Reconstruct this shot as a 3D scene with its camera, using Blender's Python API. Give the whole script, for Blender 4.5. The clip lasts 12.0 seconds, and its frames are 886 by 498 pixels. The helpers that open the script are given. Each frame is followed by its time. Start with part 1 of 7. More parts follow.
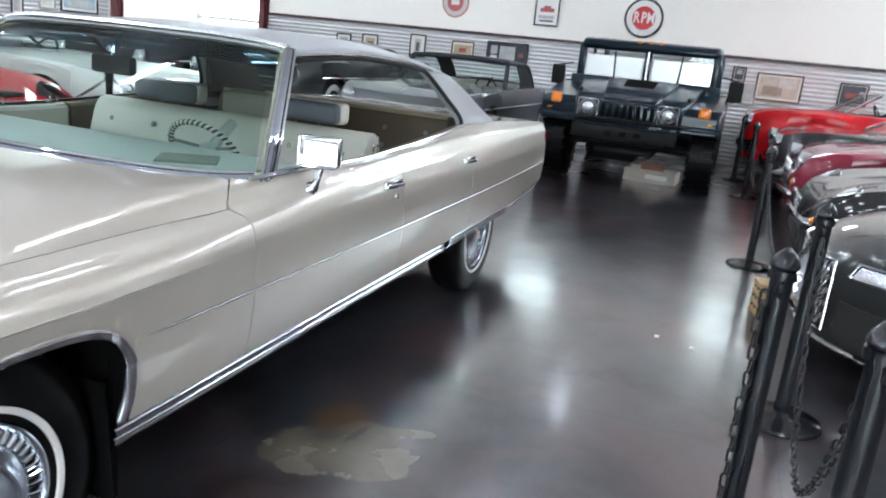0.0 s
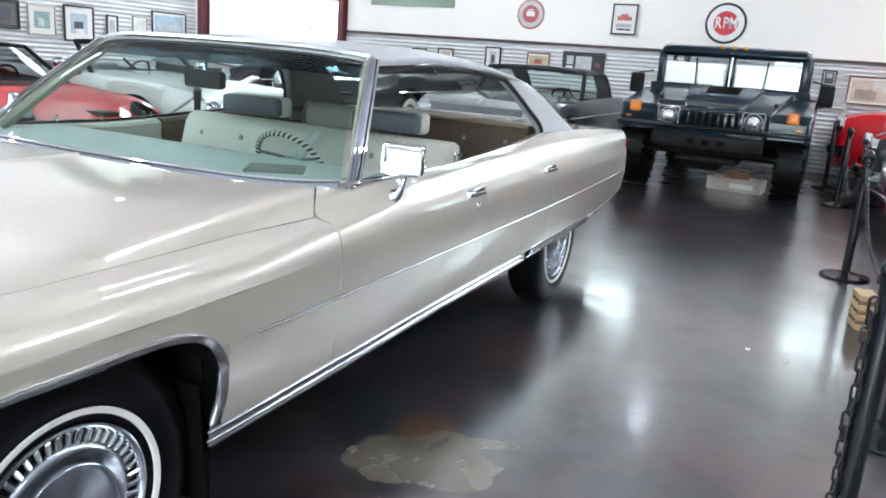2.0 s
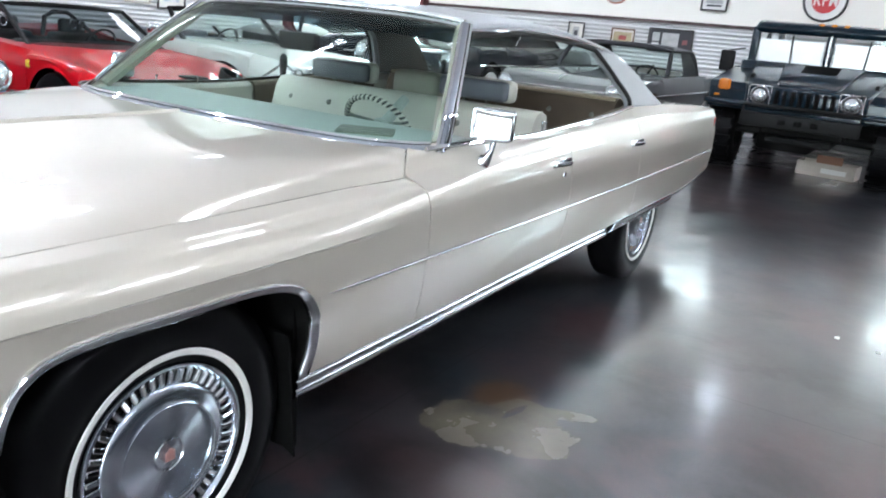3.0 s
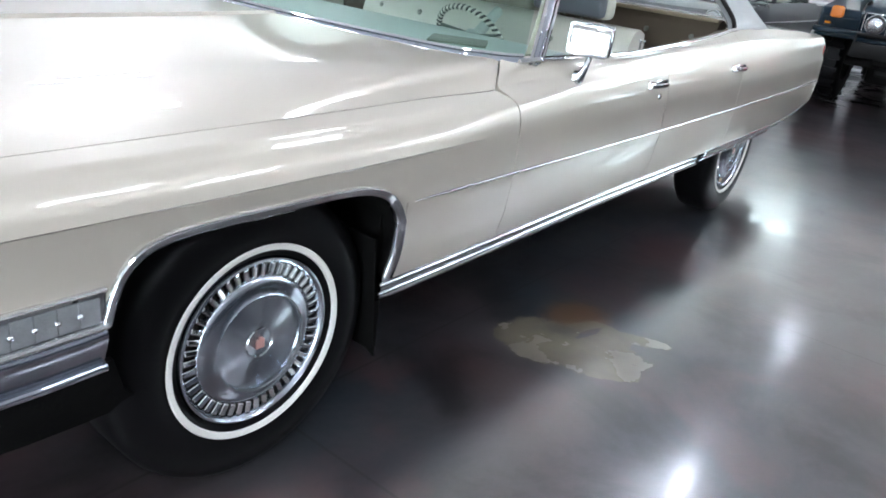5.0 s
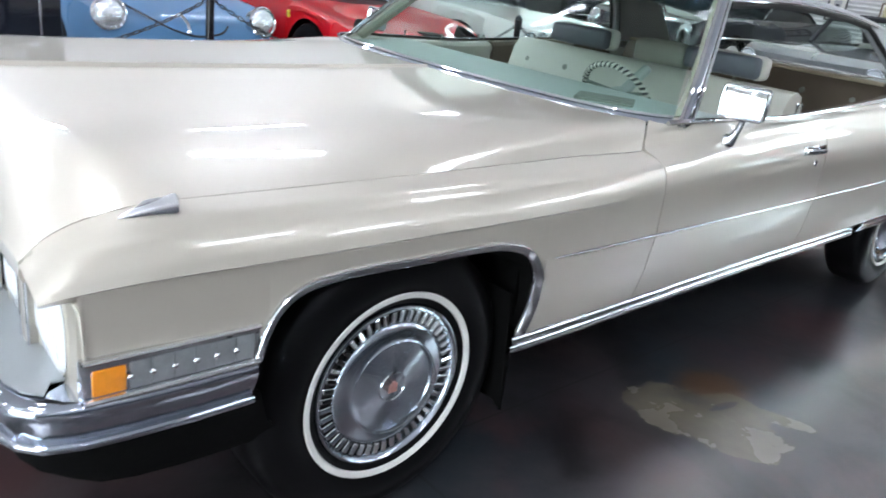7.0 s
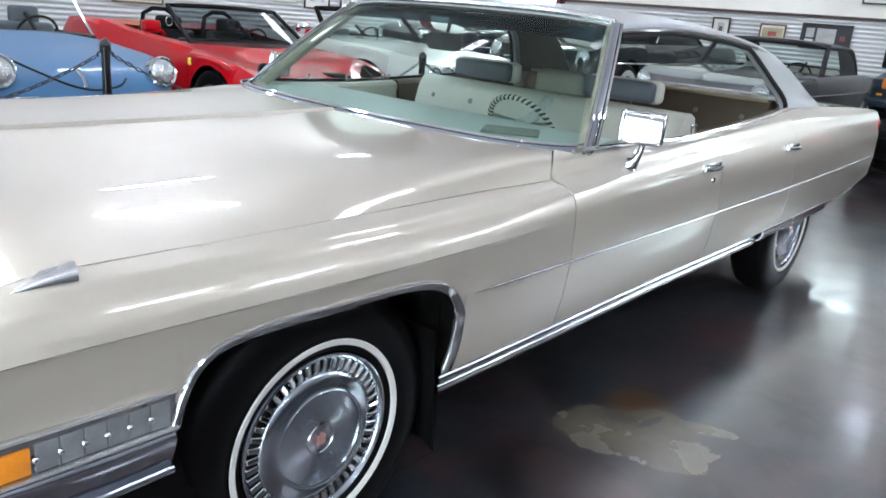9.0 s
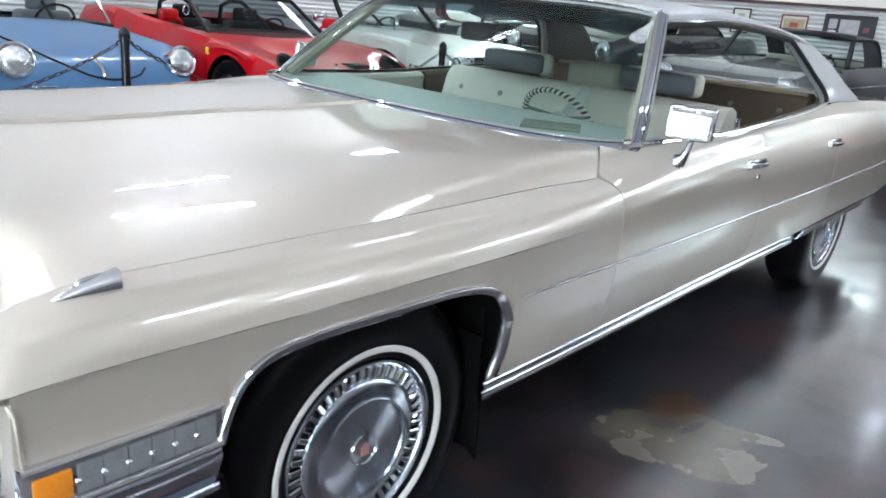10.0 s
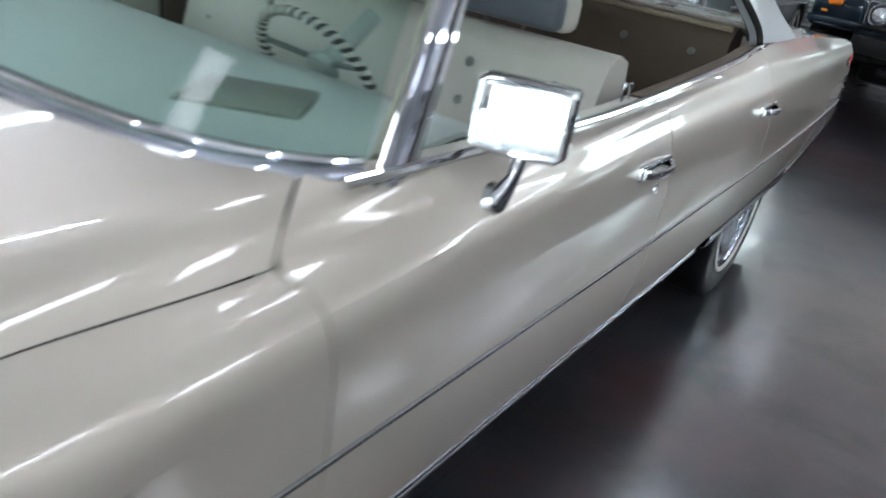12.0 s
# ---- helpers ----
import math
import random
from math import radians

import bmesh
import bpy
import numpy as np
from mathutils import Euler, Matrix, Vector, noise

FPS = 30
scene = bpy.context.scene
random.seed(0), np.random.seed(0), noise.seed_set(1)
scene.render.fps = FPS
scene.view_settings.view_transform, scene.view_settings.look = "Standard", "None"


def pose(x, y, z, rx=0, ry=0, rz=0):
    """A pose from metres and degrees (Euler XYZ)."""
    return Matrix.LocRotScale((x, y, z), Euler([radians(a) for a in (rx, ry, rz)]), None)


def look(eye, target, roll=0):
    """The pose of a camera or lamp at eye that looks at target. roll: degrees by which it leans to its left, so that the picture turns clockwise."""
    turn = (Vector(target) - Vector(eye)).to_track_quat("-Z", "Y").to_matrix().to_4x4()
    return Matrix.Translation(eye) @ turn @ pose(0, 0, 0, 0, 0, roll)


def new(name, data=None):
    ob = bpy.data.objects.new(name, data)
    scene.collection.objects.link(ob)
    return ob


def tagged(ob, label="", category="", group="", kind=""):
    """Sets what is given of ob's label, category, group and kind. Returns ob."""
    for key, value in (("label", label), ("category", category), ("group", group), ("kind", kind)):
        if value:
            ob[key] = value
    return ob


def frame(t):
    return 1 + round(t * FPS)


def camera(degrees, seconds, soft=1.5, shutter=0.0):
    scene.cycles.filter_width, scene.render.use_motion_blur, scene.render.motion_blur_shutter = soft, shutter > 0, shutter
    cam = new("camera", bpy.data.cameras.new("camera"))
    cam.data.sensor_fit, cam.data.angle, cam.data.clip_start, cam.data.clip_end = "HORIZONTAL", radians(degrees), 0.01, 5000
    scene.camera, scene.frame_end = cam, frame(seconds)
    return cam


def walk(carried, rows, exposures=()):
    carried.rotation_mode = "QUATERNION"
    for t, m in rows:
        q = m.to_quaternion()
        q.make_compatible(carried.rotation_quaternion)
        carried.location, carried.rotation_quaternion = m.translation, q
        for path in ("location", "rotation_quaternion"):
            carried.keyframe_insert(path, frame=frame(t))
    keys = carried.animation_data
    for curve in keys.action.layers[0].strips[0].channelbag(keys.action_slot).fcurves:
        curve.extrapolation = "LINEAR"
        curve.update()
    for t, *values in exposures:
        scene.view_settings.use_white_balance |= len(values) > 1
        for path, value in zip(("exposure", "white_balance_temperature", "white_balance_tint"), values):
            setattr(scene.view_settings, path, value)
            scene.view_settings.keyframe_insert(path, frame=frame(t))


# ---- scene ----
cam = camera(61.1, 12.0, 1.7, 0.5)
PATH = [
    (0, (2.221, -0.941, 1.382), (1.573, 0.883, 0.883), 6.0),
    (0.5, (2.221, -0.947, 1.373), (1.51, 0.838, 0.819), 3.8),
    (1, (2.232, -0.936, 1.369), (1.521, 0.845, 0.801), 3.3),
    (1.5, (2.215, -0.929, 1.369), (1.408, 0.824, 0.846), 3.2),
    (2, (2.187, -0.936, 1.354), (1.353, 0.816, 0.872), 4.4),
    (2.5, (2.17, -0.965, 1.342), (1.257, 0.745, 0.846), 5.0),
    (3, (2.148, -0.968, 1.312), (1.165, 0.683, 0.756), 5.5),
    (5, (2.133, -0.996, 1.282), (1.048, 0.499, 0.514), 7.4),
    (5.5, (2.105, -1.049, 1.293), (0.952, 0.395, 0.529), 7.0),
    (6, (2.091, -1.082, 1.287), (0.778, 0.238, 0.557), 7.3),
    (6.5, (2.09, -1.066, 1.297), (0.7, 0.18, 0.58), 8.4),
    (7, (2.106, -1.025, 1.306), (0.748, 0.267, 0.607), 7.7),
    (7.5, (2.123, -1.01, 1.32), (0.806, 0.353, 0.681), 6.5),
    (9.5, (2.079, -1.009, 1.321), (0.844, 0.447, 0.726), 5.1),
    (10, (1.976, -1.003, 1.312), (0.723, 0.428, 0.693), 5.3),
    (10.5, (1.806, -0.964, 1.304), (0.626, 0.507, 0.637), 2.9),
    (11, (1.68, -0.697, 1.22), (0.629, 0.834, 0.479), 1.9),
    (11.5, (1.59, -0.263, 1.249), (0.557, 1.272, 0.491), 6.4),
    (12, (1.463, 0.317, 1.29), (0.499, 1.856, 0.452), 9.8),
]
walk(cam, [(t, look(eye, target, roll)) for t, eye, target, roll in PATH],
     [(0, -0.06), (0.5, 0.08), (1, 0.18), (3, 0.18), (5, 0.20), (6.5, 0.02), (7.5, -0.04), (9.5, -0.04), (10, -0.08), (10.5, -0.28), (11, -0.34), (12, -0.44)])
# ------------------------------------------------------------------ light and exposure
world = bpy.data.worlds.new("world")
scene.world = world
world.use_nodes = True
wn = world.node_tree.nodes
sky = wn.new("ShaderNodeTexSky")
sky.sky_type = "NISHITA"
sky.sun_disc = False
sky.sun_elevation, sky.sun_rotation = radians(42), radians(200)
world.node_tree.links.new(sky.outputs[0], wn["Background"].inputs[0])
wn["Background"].inputs[1].default_value = 0.12
sun = new("sun", bpy.data.lights.new("sun", "SUN"))
sun.data.energy, sun.data.angle, sun.data.color = 3.0, radians(0.5), (1.0, 0.95, 0.88)
sun.matrix_world = look((0, 0, 30), (14, -12, 8))
scene.view_settings.exposure = 0.0

LAMP_POWER = 124.0      # emission of the ceiling lamps' diffusers
PANEL_POWER = 26.0      # emission of the square light panel
SOUTH_FILL_POWER = 13.0       # unseen glow south of the start, added to brighten nose and mirrors
DAY_POWER = 14.0        # the overcast yard outside the big glass door


# ------------------------------------------------------------------ materials
def nodes_of(name):
    m = bpy.data.materials.new(name)
    m.use_nodes = True
    nt = m.node_tree
    return m, nt, nt.nodes["Principled BSDF"]


def mat(name, colour, rough=0.5, metal=0.0, coat=0.0, vary=0.12, scale=6.0, fine=90.0, bump=0.02, spec=0.5, vary_rough=0.1, flake=0.0):
    """A surface with two scales of variation in colour and gloss and a fine relief."""
    m, nt, b = nodes_of(name)
    n, l = nt.nodes, nt.links
    co = n.new("ShaderNodeTexCoord")
    n1, n2 = n.new("ShaderNodeTexNoise"), n.new("ShaderNodeTexNoise")
    n1.inputs["Scale"].default_value, n1.inputs["Detail"].default_value = scale, 5
    n2.inputs["Scale"].default_value, n2.inputs["Detail"].default_value = fine, 3
    l.new(co.outputs["Object"], n1.inputs["Vector"])
    l.new(co.outputs["Object"], n2.inputs["Vector"])
    mix = n.new("ShaderNodeMath")
    mix.operation = "ADD"
    l.new(n1.outputs["Fac"], mix.inputs[0])
    half = n.new("ShaderNodeMath")
    half.operation = "MULTIPLY"
    half.inputs[1].default_value = 0.5 + flake
    l.new(n2.outputs["Fac"], half.inputs[0])
    l.new(half.outputs[0], mix.inputs[1])
    ramp = n.new("ShaderNodeMapRange")
    ramp.inputs["From Min"].default_value, ramp.inputs["From Max"].default_value = 0.4, 1.1 + flake
    ramp.inputs["To Min"].default_value, ramp.inputs["To Max"].default_value = 1 - vary, 1 + vary
    l.new(mix.outputs[0], ramp.inputs["Value"])
    mul = n.new("ShaderNodeVectorMath")
    mul.operation = "SCALE"
    mul.inputs[0].default_value = colour
    l.new(ramp.outputs[0], mul.inputs["Scale"])
    l.new(mul.outputs[0], b.inputs["Base Color"])
    rr = n.new("ShaderNodeMapRange")
    rr.inputs["To Min"].default_value, rr.inputs["To Max"].default_value = rough * (1 - vary_rough), min(1, rough * (1 + vary_rough))
    l.new(n1.outputs["Fac"], rr.inputs["Value"])
    l.new(rr.outputs[0], b.inputs["Roughness"])
    b.inputs["Metallic"].default_value = metal
    b.inputs["Coat Weight"].default_value = coat
    b.inputs["Coat Roughness"].default_value = 0.04
    b.inputs["Specular IOR Level"].default_value = spec
    if bump:
        bp = n.new("ShaderNodeBump")
        bp.inputs["Strength"].default_value, bp.inputs["Distance"].default_value = bump, 0.01
        l.new(n2.outputs["Fac"], bp.inputs["Height"])
        l.new(bp.outputs[0], b.inputs["Normal"])
    return m


def glass(name, tint=(0.9, 0.95, 0.93), rough=0.0, gloss=1.0):
    """A thin pane: clear to see through, with a real surface gloss."""
    m, nt, b = nodes_of(name)
    n, l = nt.nodes, nt.links
    n.remove(b)
    tr, gl, mx, fc = n.new("ShaderNodeBsdfTransparent"), n.new("ShaderNodeBsdfGlossy"), n.new("ShaderNodeMixShader"), n.new("ShaderNodeLayerWeight")
    tr.inputs[0].default_value = (*tint, 1)
    gl.inputs["Roughness"].default_value = rough
    gl.inputs["Color"].default_value = (gloss, gloss, gloss, 1)
    fc.inputs["Blend"].default_value = 0.5
    steep, sheen = n.new("ShaderNodeMath"), n.new("ShaderNodeMath")
    steep.operation, sheen.operation = "POWER", "MULTIPLY_ADD"
    steep.inputs[1].default_value = 5.0
    sheen.inputs[1].default_value, sheen.inputs[2].default_value = 0.7, 0.035
    l.new(fc.outputs["Facing"], steep.inputs[0])
    l.new(steep.outputs[0], sheen.inputs[0])
    l.new(sheen.outputs[0], mx.inputs[0])
    l.new(tr.outputs[0], mx.inputs[1])
    l.new(gl.outputs[0], mx.inputs[2])
    l.new(mx.outputs[0], n["Material Output"].inputs[0])
    return m


def glow(name, colour, power):
    m, nt, b = nodes_of(name)
    b.inputs["Base Color"].default_value = (0.8, 0.8, 0.8, 1)
    b.inputs["Emission Color"].default_value = (*colour, 1)
    b.inputs["Emission Strength"].default_value = power
    return m


def floor_material():
    """Acid-stained, sealed concrete: slate and oxblood mottling, trowel marks, scuffs, saw-cut joints and one bare patch."""
    m, nt, b = nodes_of("stained_concrete")
    n, l = nt.nodes, nt.links
    co = n.new("ShaderNodeTexCoord")

    def noise_at(scale, detail, dist=0.0, rough=0.55, stretch=(1, 1, 1)):
        mp = n.new("ShaderNodeMapping")
        mp.inputs["Scale"].default_value = stretch
        l.new(co.outputs["Object"], mp.inputs["Vector"])
        t = n.new("ShaderNodeTexNoise")
        t.inputs["Scale"].default_value, t.inputs["Detail"].default_value = scale, detail
        t.inputs["Distortion"].default_value, t.inputs["Roughness"].default_value = dist, rough
        l.new(mp.outputs[0], t.inputs["Vector"])
        return t.outputs["Fac"]

    def remap(v, a, c, lo=0.0, hi=1.0):
        r = n.new("ShaderNodeMapRange")
        r.interpolation_type = "SMOOTHSTEP"
        r.inputs["From Min"].default_value, r.inputs["From Max"].default_value = a, c
        r.inputs["To Min"].default_value, r.inputs["To Max"].default_value = lo, hi
        l.new(v, r.inputs["Value"])
        return r.outputs[0]

    def mixc(f, a, c):
        x = n.new("ShaderNodeMix")
        x.data_type = "RGBA"
        l.new(f, x.inputs["Factor"])
        for s, v in ((6, a), (7, c)):
            if isinstance(v, tuple):
                x.inputs[s].default_value = (*v, 1)
            else:
                l.new(v, x.inputs[s])
        return x.outputs[2]

    def mathn(op, a, c=None):
        x = n.new("ShaderNodeMath")
        x.operation = op
        for i, v in enumerate((a, c)):
            if v is None:
                continue
            if isinstance(v, (int, float)):
                x.inputs[i].default_value = v
            else:
                l.new(v, x.inputs[i])
        return x.outputs[0]

    red = remap(noise_at(0.9, 2.5, 0.2, 0.45), 0.42, 0.66)
    dark = remap(noise_at(1.1, 2.5, 0.2, 0.45), 0.30, 0.76)
    col = mixc(red, FLOOR_SLATE, FLOOR_RED)
    col = mixc(mathn("MULTIPLY", dark, 0.55), col, FLOOR_DARK)
    pale = remap(noise_at(1.9, 2.5, 0.1, 0.45), 0.40, 0.95, 0, 0.7)
    col = mixc(pale, col, FLOOR_PALE)
    # trowel smudges and wear at hand's width, and finer blotches
    smudge = remap(noise_at(3.2, 6, 0.5, 0.62, (1, 0.7, 1)), 0.38, 0.66)
    col = mixc(mathn("MULTIPLY", smudge, 0.62), col, FLOOR_SMUDGE)
    blotch = remap(noise_at(2.3, 5, 0.4, 0.6), 0.46, 0.68)
    col = mixc(mathn("MULTIPLY", blotch, 0.75), col, FLOOR_DARK)
    rust = remap(noise_at(1.35, 5, 0.3, 0.6), 0.50, 0.66)
    col = mixc(mathn("MULTIPLY", rust, 0.55), col, FLOOR_RED)
    grain = noise_at(60, 4)
    col = mixc(remap(grain, 0.3, 0.8, 0, 0.08), col, FLOOR_DARK)
    # the bare patch: a ragged leaf of raw concrete, with a rusty brown stain at its back
    sep = n.new("ShaderNodeSeparateXYZ")
    l.new(co.outputs["Object"], sep.inputs[0])

    def oval(cx, cy, rx, ry, turn):
        """How far out a point lies in a turned oval: 1 on its rim."""
        ca, sa = math.cos(radians(turn)), math.sin(radians(turn))
        ex, ey = mathn("SUBTRACT", sep.outputs[0], cx), mathn("SUBTRACT", sep.outputs[1], cy)
        u = mathn("ADD", mathn("MULTIPLY", ex, ca / rx), mathn("MULTIPLY", ey, sa / rx))
        v = mathn("ADD", mathn("MULTIPLY", ex, -sa / ry), mathn("MULTIPLY", ey, ca / ry))
        return mathn("SQRT", mathn("ADD", mathn("MULTIPLY", u, u), mathn("MULTIPLY", v, v)))

    torn = mathn("ADD", mathn("MULTIPLY", mathn("SUBTRACT", noise_at(11, 5, 0.4, 0.6), 0.5), 0.95), mathn("MULTIPLY", mathn("SUBTRACT", noise_at(34, 3), 0.5), 0.3))
    leaf = None
    for o in STAIN:
        d = oval(*o)
        leaf = d if leaf is None else mathn("MINIMUM", leaf, d)
    slit = mathn("ADD", oval(1.15, 1.335, 0.075, 0.018, 80), torn)
    bare = mathn("MULTIPLY", remap(mathn("ADD", leaf, torn), 0.94, 1.06, 1, 0), remap(slit, 0.8, 1.1))
    brown = remap(mathn("ADD", oval(1.05, 1.42, 0.12, 0.14, 0), torn), 0.6, 1.25, 0.95, 0)
    col = mixc(brown, col, STAIN_BROWN)
    tint = mixc(remap(noise_at(6, 5), 0.36, 0.68), STAIN_A, STAIN_B)
    tint = mixc(remap(mathn("ADD", oval(1.05, 1.27, 0.085, 0.055, 35), torn), 0.4, 1.2, 0.75, 0), tint, (0.05, 0.05, 0.042))
    col = mixc(mathn("MULTIPLY", bare, remap(noise_at(14, 6, 0.4, 0.65), 0.34, 0.60, 0.80, 0.97)), col, tint)
    # saw-cut joints
    joint = None
    for axis, off in ((0, JOINT[0]), (1, JOINT[1])):
        s = mathn("PINGPONG", mathn("ADD", sep.outputs[axis], off), JOINT[2] / 2)
        j = remap(s, 0.003, 0.006, 1, 0)
        joint = j if joint is None else mathn("MAXIMUM", joint, j)
    col = mixc(mathn("MULTIPLY", joint, 0.6), col, (0.015, 0.013, 0.012))
    l.new(col, b.inputs["Base Color"])
    ro = mathn("ADD", remap(noise_at(1.6, 4, 0.1), 0.3, 0.7, FLOOR_ROUGH[0], FLOOR_ROUGH[1]), mathn("MULTIPLY", bare, 0.22))
    l.new(ro, b.inputs["Roughness"])
    b.inputs["Specular IOR Level"].default_value = 0.5
    b.inputs["Coat Weight"].default_value = 1.0
    b.inputs["Coat IOR"].default_value = 1.92
    l.new(mathn("ADD", remap(noise_at(2.6, 5, 0.4, 0.6), 0.35, 0.65, 0.13, 0.22), mathn("MULTIPLY", bare, 0.10)), b.inputs["Coat Roughness"])
    bp = n.new("ShaderNodeBump")
    bp.inputs["Strength"].default_value, bp.inputs["Distance"].default_value = 0.03, 0.004
    l.new(noise_at(5, 2), bp.inputs["Height"])
    l.new(bp.outputs[0], b.inputs["Normal"])
    return m


FLOOR_SLATE, FLOOR_RED, FLOOR_DARK, FLOOR_PALE = (0.026, 0.034, 0.042), (0.086, 0.044, 0.045), (0.0045, 0.004, 0.0045), (0.042, 0.037, 0.036)
FLOOR_SMUDGE = (0.060, 0.054, 0.056)
FLOOR_ROUGH = (0.279, 0.335)
STAIN = [(1.17, 1.20, 0.25, 0.15, 8), (1.02, 1.09, 0.15, 0.085, -25), (1.33, 1.15, 0.11, 0.06, 35), (1.18, 1.34, 0.13, 0.10, 30), (1.30, 1.435, 0.13, 0.038, 22)]      # ovals: centre, radii, turn
STAIN_A, STAIN_B, STAIN_BROWN = (0.165, 0.143, 0.105), (0.122, 0.104, 0.075), (0.090, 0.052, 0.030)
JOINT = (-0.77, -0.17, 1.86)

M_FLOOR = floor_material()
M_TAN = mat("champagne_paint", (0.510, 0.468, 0.400), 0.41, 0.42, 1.0, 0.03, 1.5, 900, 0.0, flake=0.4)
M_TAN.node_tree.nodes["Principled BSDF"].inputs["Coat Roughness"].default_value = 0.035
M_VINYL = mat("silver_vinyl", (0.32, 0.335, 0.345), 0.36, 0.0, 0.15, 0.06, 5, 420, 0.25)
M_CHROME = mat("chrome", (0.62, 0.63, 0.65), 0.04, 1.0, 0, 0.03, 4, 200, 0.0)
# chrome with dark, bluish floor reflections put into its colour
M_DARKCHROME = mat("dark_reflecting_chrome", (0.47, 0.50, 0.57), 0.05, 1.0, 0, 0.05, 4, 200, 0.0)
M_STEEL = mat("brushed_steel", (0.55, 0.56, 0.58), 0.24, 1.0, 0, 0.06, 8, 300, 0.02)
M_COVER = mat("blued_stainless", (0.38, 0.41, 0.46), 0.18, 1.0, 0, 0.06, 8, 300, 0.02)
M_SILL = mat("bright_aluminium", (0.52, 0.53, 0.56), 0.15, 1.0, 0, 0.12, 5, 260, 0.01)
# bright trim whose pale colour carries the windows' and lamps' reflections
M_LITMETAL = mat("reflection_bright_metal", (0.86, 0.87, 0.88), 0.24, 1.0, 0, 0.05, 5, 260, 0.01)
M_RUBBER = mat("tyre_rubber", (0.004, 0.004, 0.0045), 0.36, 0, 0, 0.1, 20, 160, 0.02, spec=0.10)
M_WHITEWALL = mat("whitewall_rubber", (0.72, 0.70, 0.66), 0.5, 0, 0, 0.05, 15, 120, 0.02)
M_BLACK = mat("black_underbody", (0.008, 0.008, 0.008), 0.55, 0, 0, 0.2, 6, 60, 0.05, spec=0.15)
M_GAP = mat("dark_gap", (0.012, 0.011, 0.010), 0.8, 0, 0, 0.1, 6, 60, 0.0)
M_WELL = mat("black_undercoat", (0.004, 0.004, 0.004), 0.9, 0, 0, 0.2, 9, 80, 0.1, spec=0.05)
M_SCREEN = glass("tinted_windscreen", (0.68, 0.80, 0.755), 0.0, 0.45)
M_BAND = glass("blue_shade_band", (0.13, 0.19, 0.25), 0.0, 0.45)
M_PANE = glass("clear_pane", (0.86, 0.92, 0.90), 0.0, 0.5)
M_DARKPANE = glass("smoked_pane", (0.20, 0.235, 0.25), 0.03, 0.5)
M_LEATHER = mat("pale_leather", (0.56, 0.55, 0.48), 0.42, 0, 0, 0.08, 7, 240, 0.12)
M_LEATHER_G = mat("slate_leather", (0.085, 0.095, 0.11), 0.40, 0, 0, 0.1, 7, 240, 0.12)
M_BROWN = mat("brown_cloth", (0.125, 0.096, 0.068), 0.8, 0, 0, 0.15, 9, 200, 0.2)
M_DASH = mat("sage_dashboard", (0.38, 0.44, 0.41), 0.45, 0, 0, 0.06, 6, 220, 0.08)
M_AMBER = mat("amber_lens", (0.85, 0.28, 0.02), 0.18, 0, 0.6, 0.12, 30, 160, 0.15)
M_RED_LENS = mat("red_lens", (0.45, 0.01, 0.01), 0.18, 0, 0.6, 0.12, 30, 160, 0.1)
M_LENS = mat("lamp_lens", (0.80, 0.82, 0.84), 0.14, 0.15, 0.6, 0.12, 40, 140, 0.25)
M_LAMPGLASS = mat("headlamp_glass", (0.66, 0.69, 0.72), 0.10, 0.8, 0.6, 0.25, 30, 70, 0.4)
M_CLEAR = mat("smoky_lens", (0.34, 0.36, 0.37), 0.16, 0.5, 0.6, 0.15, 25, 160, 0.2)
M_WALL = mat("cream_wall_paint", (0.86, 0.83, 0.76), 0.65, 0, 0, 0.03, 0.8, 40, 0.03)
M_CORR = mat("galvanised_corrugated", (0.60, 0.60, 0.59), 0.5, 0.35, 0, 0.08, 1.2, 50, 0.02)
M_SOUTH = mat("grey_panelled_wall", (0.42, 0.41, 0.40), 0.6, 0, 0, 0.1, 1.0, 40, 0.03)
M_EASTBASE = mat("dark_slate_wall", (0.035, 0.042, 0.055), 0.6, 0, 0, 0.1, 1.0, 40, 0.03)
M_TRIM = mat("dark_trim_paint", (0.055, 0.030, 0.028), 0.5, 0, 0, 0.1, 3, 50, 0.02)
M_REDSTEEL = mat("oxide_red_steel", (0.10, 0.020, 0.022), 0.45, 0, 0, 0.12, 3, 60, 0.04)
M_CEIL = mat("white_ceiling_lining", (0.88, 0.88, 0.87), 0.7, 0, 0, 0.03, 0.8, 30, 0.03)
M_FRAME = mat("black_frame", (0.022, 0.020, 0.019), 0.4, 0, 0, 0.1, 8, 100, 0.02)
M_MAT = mat("picture_mount", (0.72, 0.70, 0.64), 0.7, 0, 0, 0.04, 5, 80, 0.0)
M_POST = mat("black_enamel", (0.008, 0.009, 0.011), 0.16, 0, 0.3, 0.15, 12, 120, 0.02, spec=0.3)
M_CHAIN = mat("blackened_chain", (0.022, 0.022, 0.024), 0.38, 0.4, 0, 0.2, 30, 200, 0.05)
M_WOOD = mat("raw_pine", (0.46, 0.32, 0.17), 0.65, 0, 0, 0.2, 14, 120, 0.1)
M_LAMP = glow("lamp_diffuser", (0.800, 0.878, 1.035), LAMP_POWER)
M_PANEL = glow("panel_diffuser", (0.835, 0.902, 1.015), PANEL_POWER)
M_SOUTH_FILL = glow("south_fill_glow", (0.875, 0.922, 1.015), SOUTH_FILL_POWER)
M_DAY = glow("daylight_yard", (0.815, 0.893, 1.015), DAY_POWER)
